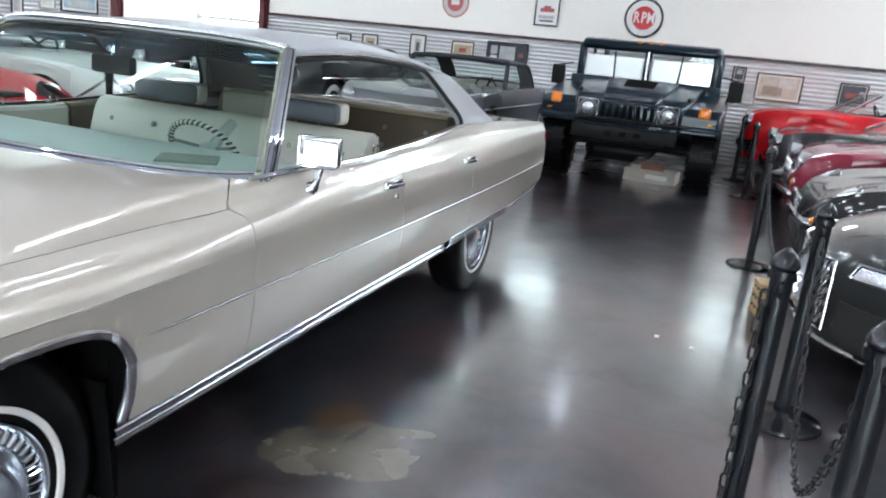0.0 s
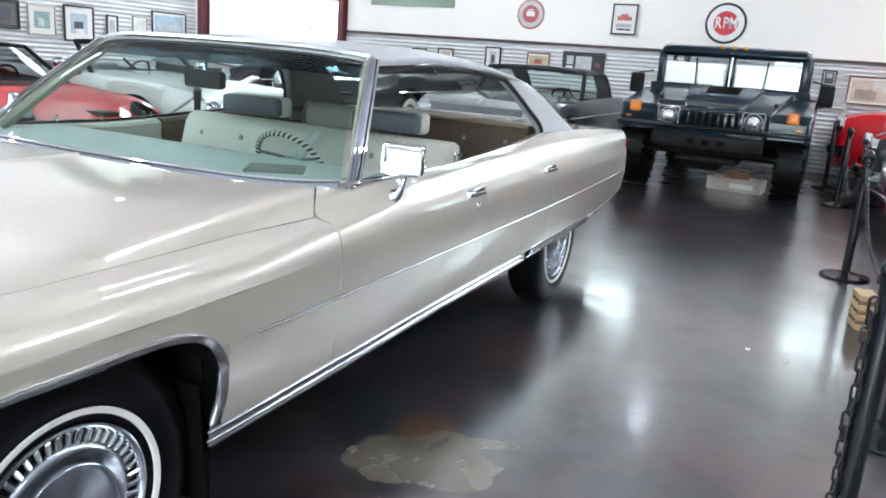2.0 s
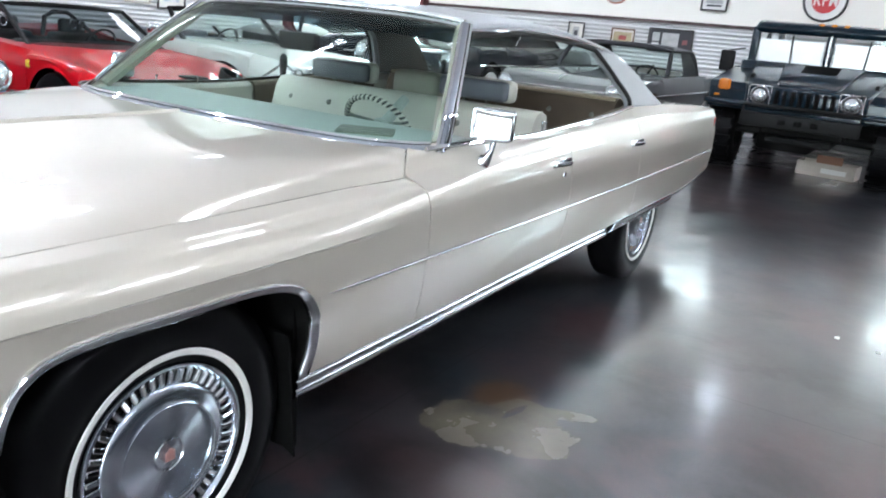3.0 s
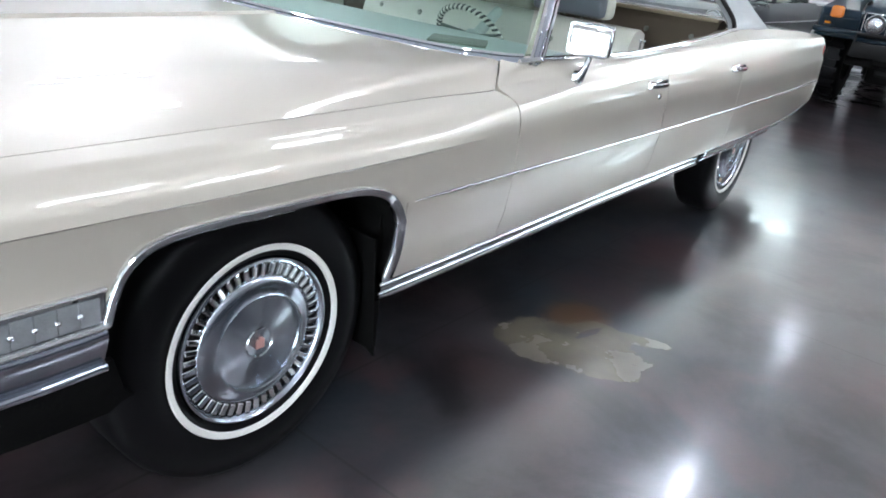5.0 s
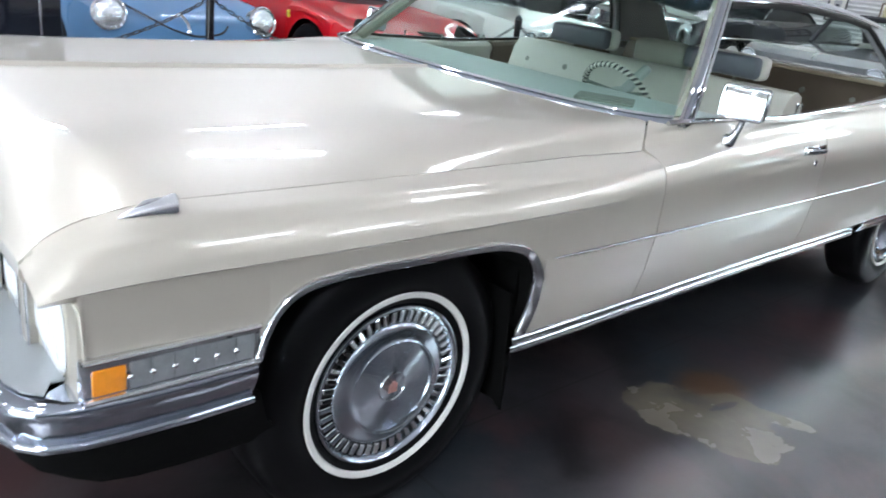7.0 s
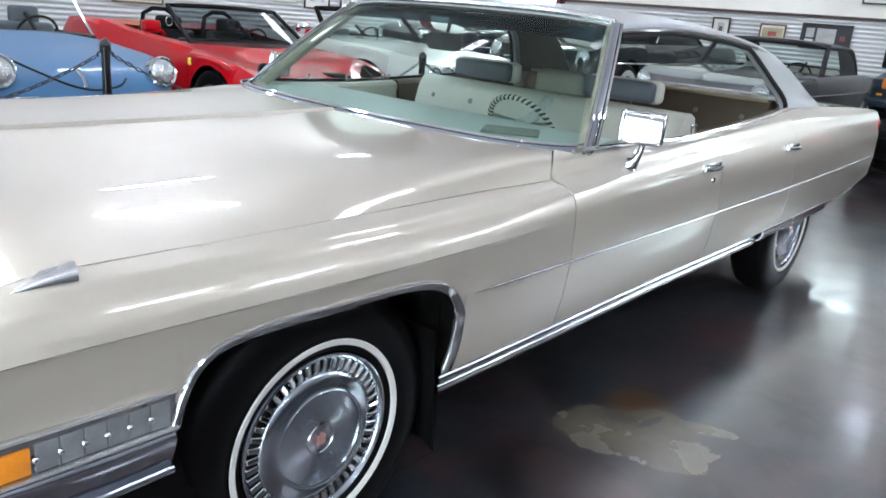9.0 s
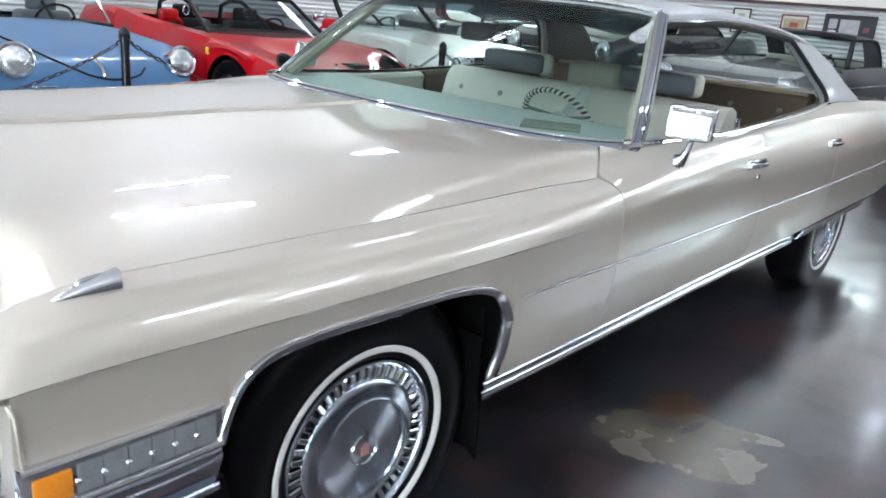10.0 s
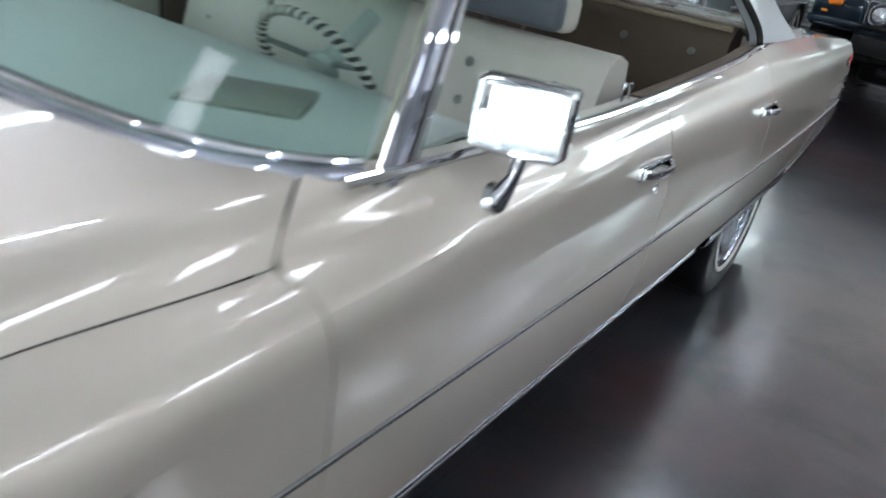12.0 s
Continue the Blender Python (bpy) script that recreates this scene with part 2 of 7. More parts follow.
M_FILLER = mat("silver_filler_plastic", (0.40, 0.42, 0.43), 0.40, 0.5, 0.3, 0.05, 5, 200, 0.02)
M_CARD = mat("silvered_card", (0.90, 0.90, 0.90), 0.42, 0.75, 0, 0.03, 4, 60, 0.02)
M_WHITE_ENAMEL = mat("white_enamel", (0.74, 0.73, 0.70), 0.35, 0, 0, 0.04, 6, 80, 0.0)
M_SIGN_RED = mat("sign_red", (0.50, 0.025, 0.03), 0.4, 0, 0, 0.06, 6, 80, 0.0)


# ------------------------------------------------------------------ building helpers
def part(name, bm, material, parent=None, label="", smooth=40, solid=0.0, bevel=0.0):
    """Links a bmesh as one mesh object, under a thing or a part where one is given."""
    bmesh.ops.recalc_face_normals(bm, faces=bm.faces)
    me = bpy.data.meshes.new(name)
    bm.to_mesh(me)
    bm.free()
    me.materials.append(material)
    if smooth:
        me.polygons.foreach_set("use_smooth", [True] * len(me.polygons))
        me.set_sharp_from_angle(angle=radians(smooth))
    if smooth and solid:      # the rims of sheets stay crisp
        sharp = me.attributes.get("sharp_edge") or me.attributes.new("sharp_edge", "BOOLEAN", "EDGE")
        flags = [d.value for d in sharp.data]
        uses = np.zeros(len(me.edges), int)
        for q in me.loops:
            uses[q.edge_index] += 1
        sharp.data.foreach_set("value", [bool(f or u == 1) for f, u in zip(flags, uses)])
    ob = new(name, me)
    if solid:
        md = ob.modifiers.new("thickness", "SOLIDIFY")
        md.thickness, md.offset = solid, -1
    if bevel:
        md = ob.modifiers.new("edges", "BEVEL")
        md.width, md.segments, md.limit_method = bevel, 2, "ANGLE"
    if parent:
        ob.parent = parent
    if label:
        ob["label"] = label
    return ob


def thing(name, label, category, group="", at=None):
    """An empty at the base of a thing, which parents its parts."""
    ob = tagged(new(name), label, category, group)
    ob.empty_display_size = 0.2
    if at is not None:
        ob.matrix_world = at
    return ob


def box(bm, x0, x1, y0, y1, z0, z1):
    v = [bm.verts.new((x, y, z)) for z in (z0, z1) for y in (y0, y1) for x in (x0, x1)]
    for f in ((0, 2, 3, 1), (4, 5, 7, 6), (0, 1, 5, 4), (2, 6, 7, 3), (0, 4, 6, 2), (1, 3, 7, 5)):
        bm.faces.new([v[i] for i in f])
    return bm


def rbox(bm, x0, x1, y0, y1, z0, z1, r=0.01, seg=2):
    """A box with rounded edges."""
    b2 = bmesh.new()
    box(b2, x0, x1, y0, y1, z0, z1)
    bmesh.ops.bevel(b2, geom=list(b2.edges), offset=r, segments=seg, profile=0.5, affect="EDGES")
    merge(bm, b2)
    return bm


def merge(bm, other, m=None):
    if m is not None:
        bmesh.ops.transform(other, matrix=m, verts=other.verts)
    tmp = bpy.data.meshes.new("tmp")
    other.to_mesh(tmp)
    other.free()
    bm.from_mesh(tmp)
    bpy.data.meshes.remove(tmp)


def grid(bm, rows, close=False):
    """Quads between rows of points."""
    vs = [[bm.verts.new(p) for p in r] for r in rows]
    for a, b in zip(vs, vs[1:]):
        k = len(a)
        for i in range(k if close else k - 1):
            j = (i + 1) % k
            bm.faces.new((a[i], a[j], b[j], b[i]))
    return vs


def grid_mesh(rows):
    bm = bmesh.new()
    grid(bm, rows)
    return bm


def lathe(bm, prof, m=None, seg=32):
    """Turns a profile of (radius, height) about z; m places it."""
    rows = [[(r * math.cos(2 * math.pi * k / seg), r * math.sin(2 * math.pi * k / seg), h) for k in range(seg)] for r, h in prof]
    if m is not None:
        rows = [[m @ Vector(p) for p in r] for r in rows]
    vs = grid(bm, rows, True)
    for ring, (r, h) in ((vs[0], prof[0]), (vs[-1], prof[-1])):
        if r > 1e-4:
            try:
                bm.faces.new(ring)
            except ValueError:
                pass
    return vs


def tube(bm, pts, r, seg=8, closed=False, squash=1.0):
    """A round bar along a line of points; r may be a list."""
    P = [Vector(p) for p in pts]
    k = len(P)
    rows = []
    up = Vector((0, 0, 1))
    last = None
    for i, p in enumerate(P):
        a = P[i - 1] if (i or closed) else P[0]
        b = P[(i + 1) % k] if (i < k - 1 or closed) else P[-1]
        d = (b - a).normalized()
        if last is None:
            n1 = d.cross(up)
            if n1.length < 1e-3:
                n1 = d.cross(Vector((1, 0, 0)))
        else:
            n1 = last - d * last.dot(d)
        n1.normalize()
        last = n1
        n2 = d.cross(n1)
        rr = r[i] if isinstance(r, (list, tuple)) else r
        rows.append([p + n1 * rr * math.cos(2 * math.pi * q / seg) + n2 * rr * squash * math.sin(2 * math.pi * q / seg) for q in range(seg)])
    if closed:
        rows.append(rows[0])
    vs = grid(bm, rows, True)
    if not closed:
        bm.faces.new(vs[0])
        bm.faces.new(vs[-1])
    else:
        bmesh.ops.remove_doubles(bm, verts=vs[0] + vs[-1], dist=1e-5)
    return bm


def smooth_keys(keys, t):
    """A smooth curve through rows (t, a, b, ...), with no overshoot."""
    keys = sorted(keys)
    ts = [k[0] for k in keys]
    if t <= ts[0]:
        return keys[0][1:]
    if t >= ts[-1]:
        return keys[-1][1:]
    i = max(j for j in range(len(ts)) if ts[j] <= t)
    h = ts[i + 1] - ts[i]
    u = (t - ts[i]) / h
    out = []
    for c in range(1, len(keys[0])):
        y0, y1 = keys[i][c], keys[i + 1][c]
        s = (y1 - y0) / h

        def tangent(j):
            if j <= 0 or j >= len(ts) - 1:
                return s
            a = (keys[j][c] - keys[j - 1][c]) / (ts[j] - ts[j - 1])
            b = (keys[j + 1][c] - keys[j][c]) / (ts[j + 1] - ts[j])
            return 0.0 if a * b <= 0 else 2 * a * b / (a + b)

        m0, m1 = tangent(i), tangent(i + 1)
        out.append((2 * u**3 - 3 * u**2 + 1) * y0 + (u**3 - 2 * u**2 + u) * h * m0 + (-2 * u**3 + 3 * u**2) * y1 + (u**3 - u**2) * h * m1)
    return out


def spread(a, b, n):
    return [a + (b - a) * i / (n - 1) for i in range(n)]


def lathe_mesh(prof, m, seg):
    bm = bmesh.new()
    rows = [[m @ Vector((r * math.cos(2 * math.pi * k / seg), r * math.sin(2 * math.pi * k / seg), h)) for k in range(seg)] for r, h in prof]
    grid(bm, rows, True)
    return bm


MADE = {}


def mat_once(name, colour, rough=0.4, metal=0.0, coat=0.0, **kw):
    if name not in MADE:
        MADE[name] = mat(name, colour, rough, metal, coat, **kw)
    return MADE[name]


def loft_box(stations, x=0.0):
    """A block through stations (y, half width, bottom, top)."""
    bm = bmesh.new()
    vs = grid(bm, [[(x - w, y, a), (x + w, y, a), (x + w, y, b), (x - w, y, b)] for y, w, a, b in stations], True)
    bm.faces.new(vs[0])
    bm.faces.new(vs[-1])
    return bm


# ------------------------------------------------------------------ the hall
X0, X1, Y0, Y1, CEILING = -9.2, 8.6, -9.5, 13.3, 4.6
RIB, RIB_TOP = 0.0735, 1.82
RIGHT_POSTS = [(2.595, 0.71), (2.65, 2.39), (2.565, 5.37), (2.55, 9.37), (2.42, 11.18)]
LEFT_POSTS = [(-3.35, -1.5), (-3.35, 1.50), (-3.10, 4.52), (-3.15, 7.5), (-3.2, 10.4)]
GREY_AT = (-1.75, 7.95, 0)


def slab(name, x0, x1, y0, y1, z0, z1, material, label, category):
    return tagged(part(name, box(bmesh.new(), x0, x1, y0, y1, z0, z1), material, None, "", 0), label, category, "", "structure")


slab("floor", X0 - 0.3, X1 + 0.3, Y0 - 0.3, Y1 + 0.3, -0.2, 0.0, M_FLOOR, "dark acid-stained polished concrete floor with a bare tan patch", "floor")
slab("ceiling", X0 - 0.3, X1 + 0.3, Y0 - 0.3, Y1 + 0.3, CEILING, CEILING + 0.2, M_CEIL, "white lined ceiling of the showroom", "ceiling")
# unseen windows, added so that the floor reflects a bright glow
GLOW_WINDOWS, HIGH_Z = [(-1.45, -0.45), (2.25, 3.25)], (2.86, 3.2)
for k, (a, b) in enumerate(((-7.3, GLOW_WINDOWS[0][0]), (GLOW_WINDOWS[0][1], GLOW_WINDOWS[1][0]), (GLOW_WINDOWS[1][1], 4.9))):
    slab("wall_north_pier", a, b, Y1, Y1 + 0.25, HIGH_Z[0], HIGH_Z[1], M_WALL, "cream painted wall between high windows", "wall")
for a, b in GLOW_WINDOWS:
    slab("backdrop_3", a - 0.6, b + 0.6, Y1 + 0.6, Y1 + 0.65, HIGH_Z[0] - 0.4, HIGH_Z[1] + 0.5, M_DAY, "glowing sheet behind the added high window", "backdrop")
slab("wall_north_top", -7.3, 4.9, Y1, Y1 + 0.25, HIGH_Z[1], CEILING, M_WALL, "cream painted wall above the high windows", "wall")
slab("wall_north", -7.3, 4.9, Y1, Y1 + 0.25, 0, HIGH_Z[0], M_WALL, "cream painted wall above corrugated metal wainscot", "wall")
slab("wall_north_2", 7.3, X1, Y1, Y1 + 0.25, 0, CEILING, M_WALL, "cream painted wall above corrugated metal wainscot", "wall")
slab("wall_north_sill", 4.9, 7.3, Y1, Y1 + 0.25, 0, 1.75, M_WALL, "cream painted wall under the window", "wall")
slab("wall_north_lintel", 4.9, 7.3, Y1, Y1 + 0.25, 4.1, CEILING, M_WALL, "cream painted wall over the window", "wall")
slab("backdrop_2", 3.5, 8.8, Y1 + 1.5, Y1 + 1.6, 0.5, 5.0, M_DAY, "bright hazy daylight outside the window", "backdrop")
slab("wall_north_head", X0, -7.3, Y1, Y1 + 0.25, 3.3, CEILING, M_WALL, "cream painted wall over the glass door", "wall")
slab("wall_west", X0 - 0.25, X0, Y0, Y1 + 0.25, 0, CEILING, M_WALL, "cream painted wall above corrugated metal wainscot", "wall")
# the east wall is unseen; its grey keeps light off the sedan's side
slab("wall_east", X1, X1 + 0.25, Y0, Y1 + 0.25, 0, CEILING, M_SOUTH, "unseen grey wall, toned down to dim the side light", "wall")
# unseen opening, sized so that the door mirror reflects white all over
SOUTH_DOOR, SOUTH_TOP = (0.4, 7.6), 3.7
for a, b in ((X0, SOUTH_DOOR[0]), (SOUTH_DOOR[1], X1)):
    slab("wall_south", a, b, Y0 - 0.25, Y0, RIB_TOP, CEILING, M_WALL, "cream painted showroom wall", "wall")
    slab("wall_south_base", a, b, Y0 - 0.25, Y0, 0, RIB_TOP, M_SOUTH, "grey panelled base of the showroom wall", "wall")
slab("wall_south_lintel", SOUTH_DOOR[0], SOUTH_DOOR[1], Y0 - 0.25, Y0, SOUTH_TOP, CEILING, M_WALL, "cream painted wall over the glass door", "wall")
slab("backdrop_4", SOUTH_DOOR[0] - 2, SOUTH_DOOR[1] + 2, Y0 - 2.6, Y0 - 2.5, -0.5, 5.5, M_SOUTH_FILL, "bright glowing sheet standing for daylight outside the glass door", "backdrop")


def corrugated(name, p0, p1, top, face):
    """Horizontal ribs of sheet metal from the floor to top, between two points of the plan; face is the way that it looks."""
    bm = bmesh.new()
    n = int(top / RIB) * 8
    rows = []
    for i in range(n + 1):
        z = top * i / n
        d = 0.016 + 0.010 * math.sin(2 * math.pi * z / RIB)
        rows.append([(p[0] + face[0] * d, p[1] + face[1] * d, z) for p in (p0, p1)])
    rows.append([(p[0], p[1], top) for p in (p0, p1)])
    grid(bm, rows)
    return tagged(part(name, bm, M_CORR, None, "", 60), "galvanised horizontal corrugated metal wainscot", "wainscot", "", "structure")


corrugated("wainscot_north", (-7.3, Y1), (X1, Y1), RIB_TOP, (0, -1))
corrugated("wainscot_west", (X0, Y0), (X0, 10.75), 2.6, (1, 0))
# unseen dark base, added so that chrome and tyres reflect less light
slab("wall_east_base", X1 - 0.02, X1 - 0.001, Y0, Y1, 0, RIB_TOP, M_EASTBASE, "unseen dark wall base, added for dark reflections", "wall")
slab("trim_north", -7.3, X1, Y1 - 0.045, Y1 - 0.002, RIB_TOP, RIB_TOP + 0.05, M_TRIM, "dark cap rail over the corrugated wainscot", "trim")
slab("trim_west", X0 + 0.002, X0 + 0.045, Y0, 10.75, 2.6, 2.65, M_TRIM, "dark cap rail over the corrugated wainscot", "trim")
slab("backdrop", X0 - 2, -5.5, Y1 + 2.5, Y1 + 2.6, -0.5, 5.5, M_DAY, "bright glowing sheet standing for daylight outside the glass door", "backdrop")


# ------------------------------------------------------------------ the champagne sedan
PLAN = [(-0.768, 0.978), (-0.70, 0.985), (-0.60, 0.990), (-0.4, 0.997), (0.2, 1.004), (1.5, 1.007), (2.6, 1.002), (3.3, 0.99), (4.0, 0.972), (4.5, 0.95), (4.78, 0.935)]
ARCH = [(-0.408, 0.575), (-0.395, 0.62), (-0.372, 0.665), (-0.335, 0.698), (-0.27, 0.718), (0.0, 0.722), (0.18, 0.720), (0.26, 0.708), (0.32, 0.682),
        (0.36, 0.635), (0.382, 0.57), (0.388, 0.50), (0.378, 0.435)]


def through_points(pts, k):
    """A smooth line through points spaced unevenly, with k steps from each to the next."""
    P = [np.array(p) for p in pts]
    P = [2 * P[0] - P[1]] + P + [2 * P[-1] - P[-2]]
    out = []
    for a, b, c, d in zip(P, P[1:], P[2:], P[3:]):
        t1 = max(1e-4, np.linalg.norm(b - a)) ** 0.5
        t2 = t1 + max(1e-4, np.linalg.norm(c - b)) ** 0.5
        t3 = t2 + max(1e-4, np.linalg.norm(d - c)) ** 0.5
        for i in range(k):
            t = t1 + (t2 - t1) * i / k
            a1, a2, a3 = a + (b - a) * t / t1, b + (c - b) * (t - t1) / (t2 - t1), c + (d - c) * (t - t2) / (t3 - t2)
            b1, b2 = a1 + (a2 - a1) * t / t2, a2 + (a3 - a2) * (t - t1) / (t3 - t1)
            out.append(tuple(b1 + (b2 - b1) * (t - t1) / (t2 - t1)))
    return out + [tuple(pts[-1])]


ARCH = [(p[0], p[1]) for p in through_points(ARCH, 4)]
SHOULDER = {      # column: (y, how far in from the plan's side, z)
    3: [(-0.77, 0.005, 0.768), (0.3, 0.004, 0.771), (0.82, 0.002, 0.769), (1.5, 0.003, 0.768), (4.78, 0.003, 0.77)],
    4: [(-0.77, -0.003, 0.774), (0.3, -0.002, 0.777), (0.82, 0.0025, 0.783), (1.5, 0.003, 0.786), (4.78, 0.004, 0.80)],
    5: [(-0.77, 0.010, 0.801), (0.3, 0.010, 0.805), (0.82, 0.0075, 0.816), (1.6, 0.010, 0.838), (2.8, 0.012, 0.85), (4.78, 0.014, 0.85)],
    6: [(-0.77, 0.034, 0.829), (0.4, 0.033, 0.833), (0.9, 0.022, 0.845), (1.5, 0.024, 0.892), (2.8, 0.028, 0.91), (4.78, 0.020, 0.905)],
    7: [(-0.77, 0.070, 0.851), (0.4, 0.069, 0.855), (0.9, 0.056, 0.866), (1.5, 0.051, 0.940), (2.8, 0.060, 0.975), (4.78, 0.042, 0.946)],
}
TOP_EDGE = [(-0.77, 0.885, 0.868), (0.55, 0.886, 0.870), (0.865, 0.862, 0.934), (0.96, 0.882, 0.948), (1.07, 0.905, 0.957), (1.66, 0.912, 0.953),
            (2.04, 0.912, 0.968), (2.62, 0.905, 1.000), (2.86, 0.892, 1.018), (3.1, 0.875, 1.020), (3.56, 0.848, 1.012), (4.5, 0.862, 0.975), (4.78, 0.868, 0.958)]
BOTTOM = [(-0.77, 0.575), (-0.42, 0.575), (0.38, 0.430), (1.0, 0.440), (1.8, 0.453), (2.6, 0.453), (3.0, 0.452), (3.7, 0.454), (4.3, 0.470), (4.78, 0.51)]


# hood with a centre ridge and raised shoulders
HOOD = [(0.0, 0.9585), (0.012, 0.9478), (0.10, 0.945), (0.30, 0.941), (0.55, 0.935), (0.65, 0.9308), (0.69, 0.9265), (0.73, 0.9185), (0.77, 0.9075), (0.82, 0.8925), (0.885, 0.870)]


HOOD_BACK = [(0.0, 0.9745), (0.012, 0.966), (0.3, 0.962), (0.6, 0.957), (0.75, 0.954), (0.812, 0.951), (0.835, 0.942), (0.856, 0.925), (0.872, 0.903), (0.885, 0.882)]


LIP = {3: 0.752, 4: 0.757, 5: 0.764, 6: 0.774, 7: 0.788, 8: 0.792}      # heights at the front lip of the nose


def nose_drop(y, x=0.9):
    """How far the top has rolled down to the front lip, 0 to 1; towards the middle it rolls later and more steeply."""
    start = -0.655 + 0.135 * min(1, abs(x) / 0.885) ** 2
    f = min(1, max(0, (start - y) / (start + 0.765)))
    return 0.62 * f ** 2.0 + 0.38 * f ** 8


def hood_edge(y):
    k = min(1, max(0, (y - 0.55) / 0.30))
    return 0.882 + 0.021 * k * k * (3 - 2 * k)


def even_spline(keys):
    """A natural cubic spline through (x, z) keys: smooth to the second order, so that reflections flow."""
    xs, zs = np.array([k[0] for k in keys]), np.array([k[1] for k in keys])
    n, h = len(xs), np.diff(xs)
    A, b = np.eye(n), np.zeros(n)
    for i in range(1, n - 1):
        A[i, i - 1:i + 2] = h[i - 1], 2 * (h[i - 1] + h[i]), h[i]
        b[i] = 6 * ((zs[i + 1] - zs[i]) / h[i] - (zs[i] - zs[i - 1]) / h[i - 1])
    m = np.linalg.solve(A, b)

    def at(x):
        i = int(min(n - 2, max(0, np.searchsorted(xs, x) - 1)))
        p, q = (xs[i + 1] - x) / h[i], (x - xs[i]) / h[i]
        return float(p * zs[i] + q * zs[i + 1] + ((p ** 3 - p) * m[i] + (q ** 3 - q) * m[i + 1]) * h[i] ** 2 / 6)
    return at


HOOD_LINE, HOOD_BACK_LINE = even_spline(HOOD[1:]), even_spline(HOOD_BACK[1:])


def hood_section(keys, line, x):
    """Straight up the sharp centre ridge, smooth beside it."""
    return keys[0][1] + (keys[1][1] - keys[0][1]) * x / keys[1][0] if x < keys[1][0] else line(x)


def hood_z(x, y):
    x = abs(x) * 0.885 / hood_edge(y)
    z = hood_section(HOOD, HOOD_LINE, x)
    k = min(1, max(0, (y + 0.30) / 1.17)) ** 1.6
    z += k * (hood_section(HOOD_BACK, HOOD_BACK_LINE, x) - z)
    return z - nose_drop(y, x) * (z - LIP[8])


def hood_back(x):
    x = abs(x)
    return 0.775 + 0.178 * (x / 0.836) ** 3.2 if x <= 0.836 else 0.953 - 0.097 * (x - 0.836) / 0.069


DOOR_SHOULDER = {6: [(0.86, 0.022, 0.864), (1.5, 0.024, 0.892)], 7: [(0.86, 0.066, 0.906), (1.5, 0.051, 0.940)]}


def arch_z(y):
    if -0.408 <= y <= 0.388:
        best = 0
        for (a, za), (b, zb) in zip(ARCH, ARCH[1:]):
            if min(a, b) <= y <= max(a, b) and abs(b - a) > 1e-6:
                best = max(best, za + (zb - za) * (y - a) / (b - a))
        return best
    return None


def bottom_z(y):
    z = arch_z(y)
    return z if z else smooth_keys(BOTTOM, y)[0]


def side_point(c, y):
    """The point of the body's skin in column c (0 at the sill, 8 at the belt) at station y."""
    if c != int(c):
        a, b = side_point(int(c), y), side_point(int(c) + 1, y)
        return tuple(p + (q - p) * (c - int(c)) for p, q in zip(a, b))
    if c <= 2:
        y = max(y, -0.70)
    xs = smooth_keys(PLAN, y)[0]
    zb = bottom_z(y)
    if c == 8 and y < 0.8655:
        return (hood_edge(y) - 0.0012 + 0.0034 * min(1, max(0, (y + 0.25) / 0.4)), y, hood_z(hood_edge(y), y) - 0.0008)
    if c == 8:
        x, z = smooth_keys(TOP_EDGE, y)
        return (x, y, z)
    if c >= 6 and y > 0.8655 and y < 1.5:
        d, z = smooth_keys(DOOR_SHOULDER[c], y)
        return (xs - d, y, z)
    if c >= 3:
        d, z = smooth_keys(SHOULDER[c], y)
        z = max(z, zb + 0.004 * c)
        z -= nose_drop(y) * (z - LIP[c])
        d += (0.0, 0.001, 0.003, 0.012, 0.03)[c - 3] * nose_drop(y)
        if c == 3:      # over the wheel opening the panel stays upright
            d *= min(1, (z - max(0.655, zb + 0.02)) / 0.11)
        return (xs - d, max(y, -0.712) if c == 3 else y, z)
    z = (zb, max(0.53, zb + 0.012), max(0.655, zb + 0.02))[c]
    d = (0.0 if z > 0.6 else 0.034 * min(1, (0.62 - z) / 0.19)) if c == 0 else (0.012 if z < 0.6 else 0.001) if c == 1 else 0.0
    return (xs - d, y, z)


def flip(p, s):
    return (p[0] * s, p[1], p[2])


def panel(name, y0, y1, n, parent, s, edge0=None, edge1=None, label=""):
    """A stretch of the body's side, as a sheet with thickness; its ends may be drawn to points given for some columns."""
    bm = bmesh.new()
    ys = set(spread(y0, y1, n))
    if y0 < 0.39 and y1 > -0.41:
        for y, _ in ARCH:
            ys |= {y - 0.0012, y + 0.0012}
        ys |= set(spread(-0.40, 0.385, 50))
    ys = sorted(y for y in ys if y0 <= y <= y1)
    rows = []
    for y in ys:
        u = (y - y0) / (y1 - y0)
        row = []
        for c in (0, 1, 2, 3, 4, 5, 6, 6.5, 7, 7.5, 8):
            p = side_point(c, y)
            for edge, k in ((edge0, max(0, 1 - u * 2.6) ** 2 * (1 + 2 * min(1, u * 2.6))), (edge1, max(0, 1 - (1 - u) * 2.4) ** 2)):
                if edge and c in edge:
                    base = side_point(c, y0 if edge is edge0 else y1)
                    p = tuple(a + (e - b) * k for a, e, b in zip(p, edge[c], base))
            row.append(p)
        rows.append([flip(q, s) for q in row[:5] + through_points(row[4:], 4)[1:]])
    grid(bm, rows)
    return part(name, bm, M_TAN, parent, label, 11, 0.014)


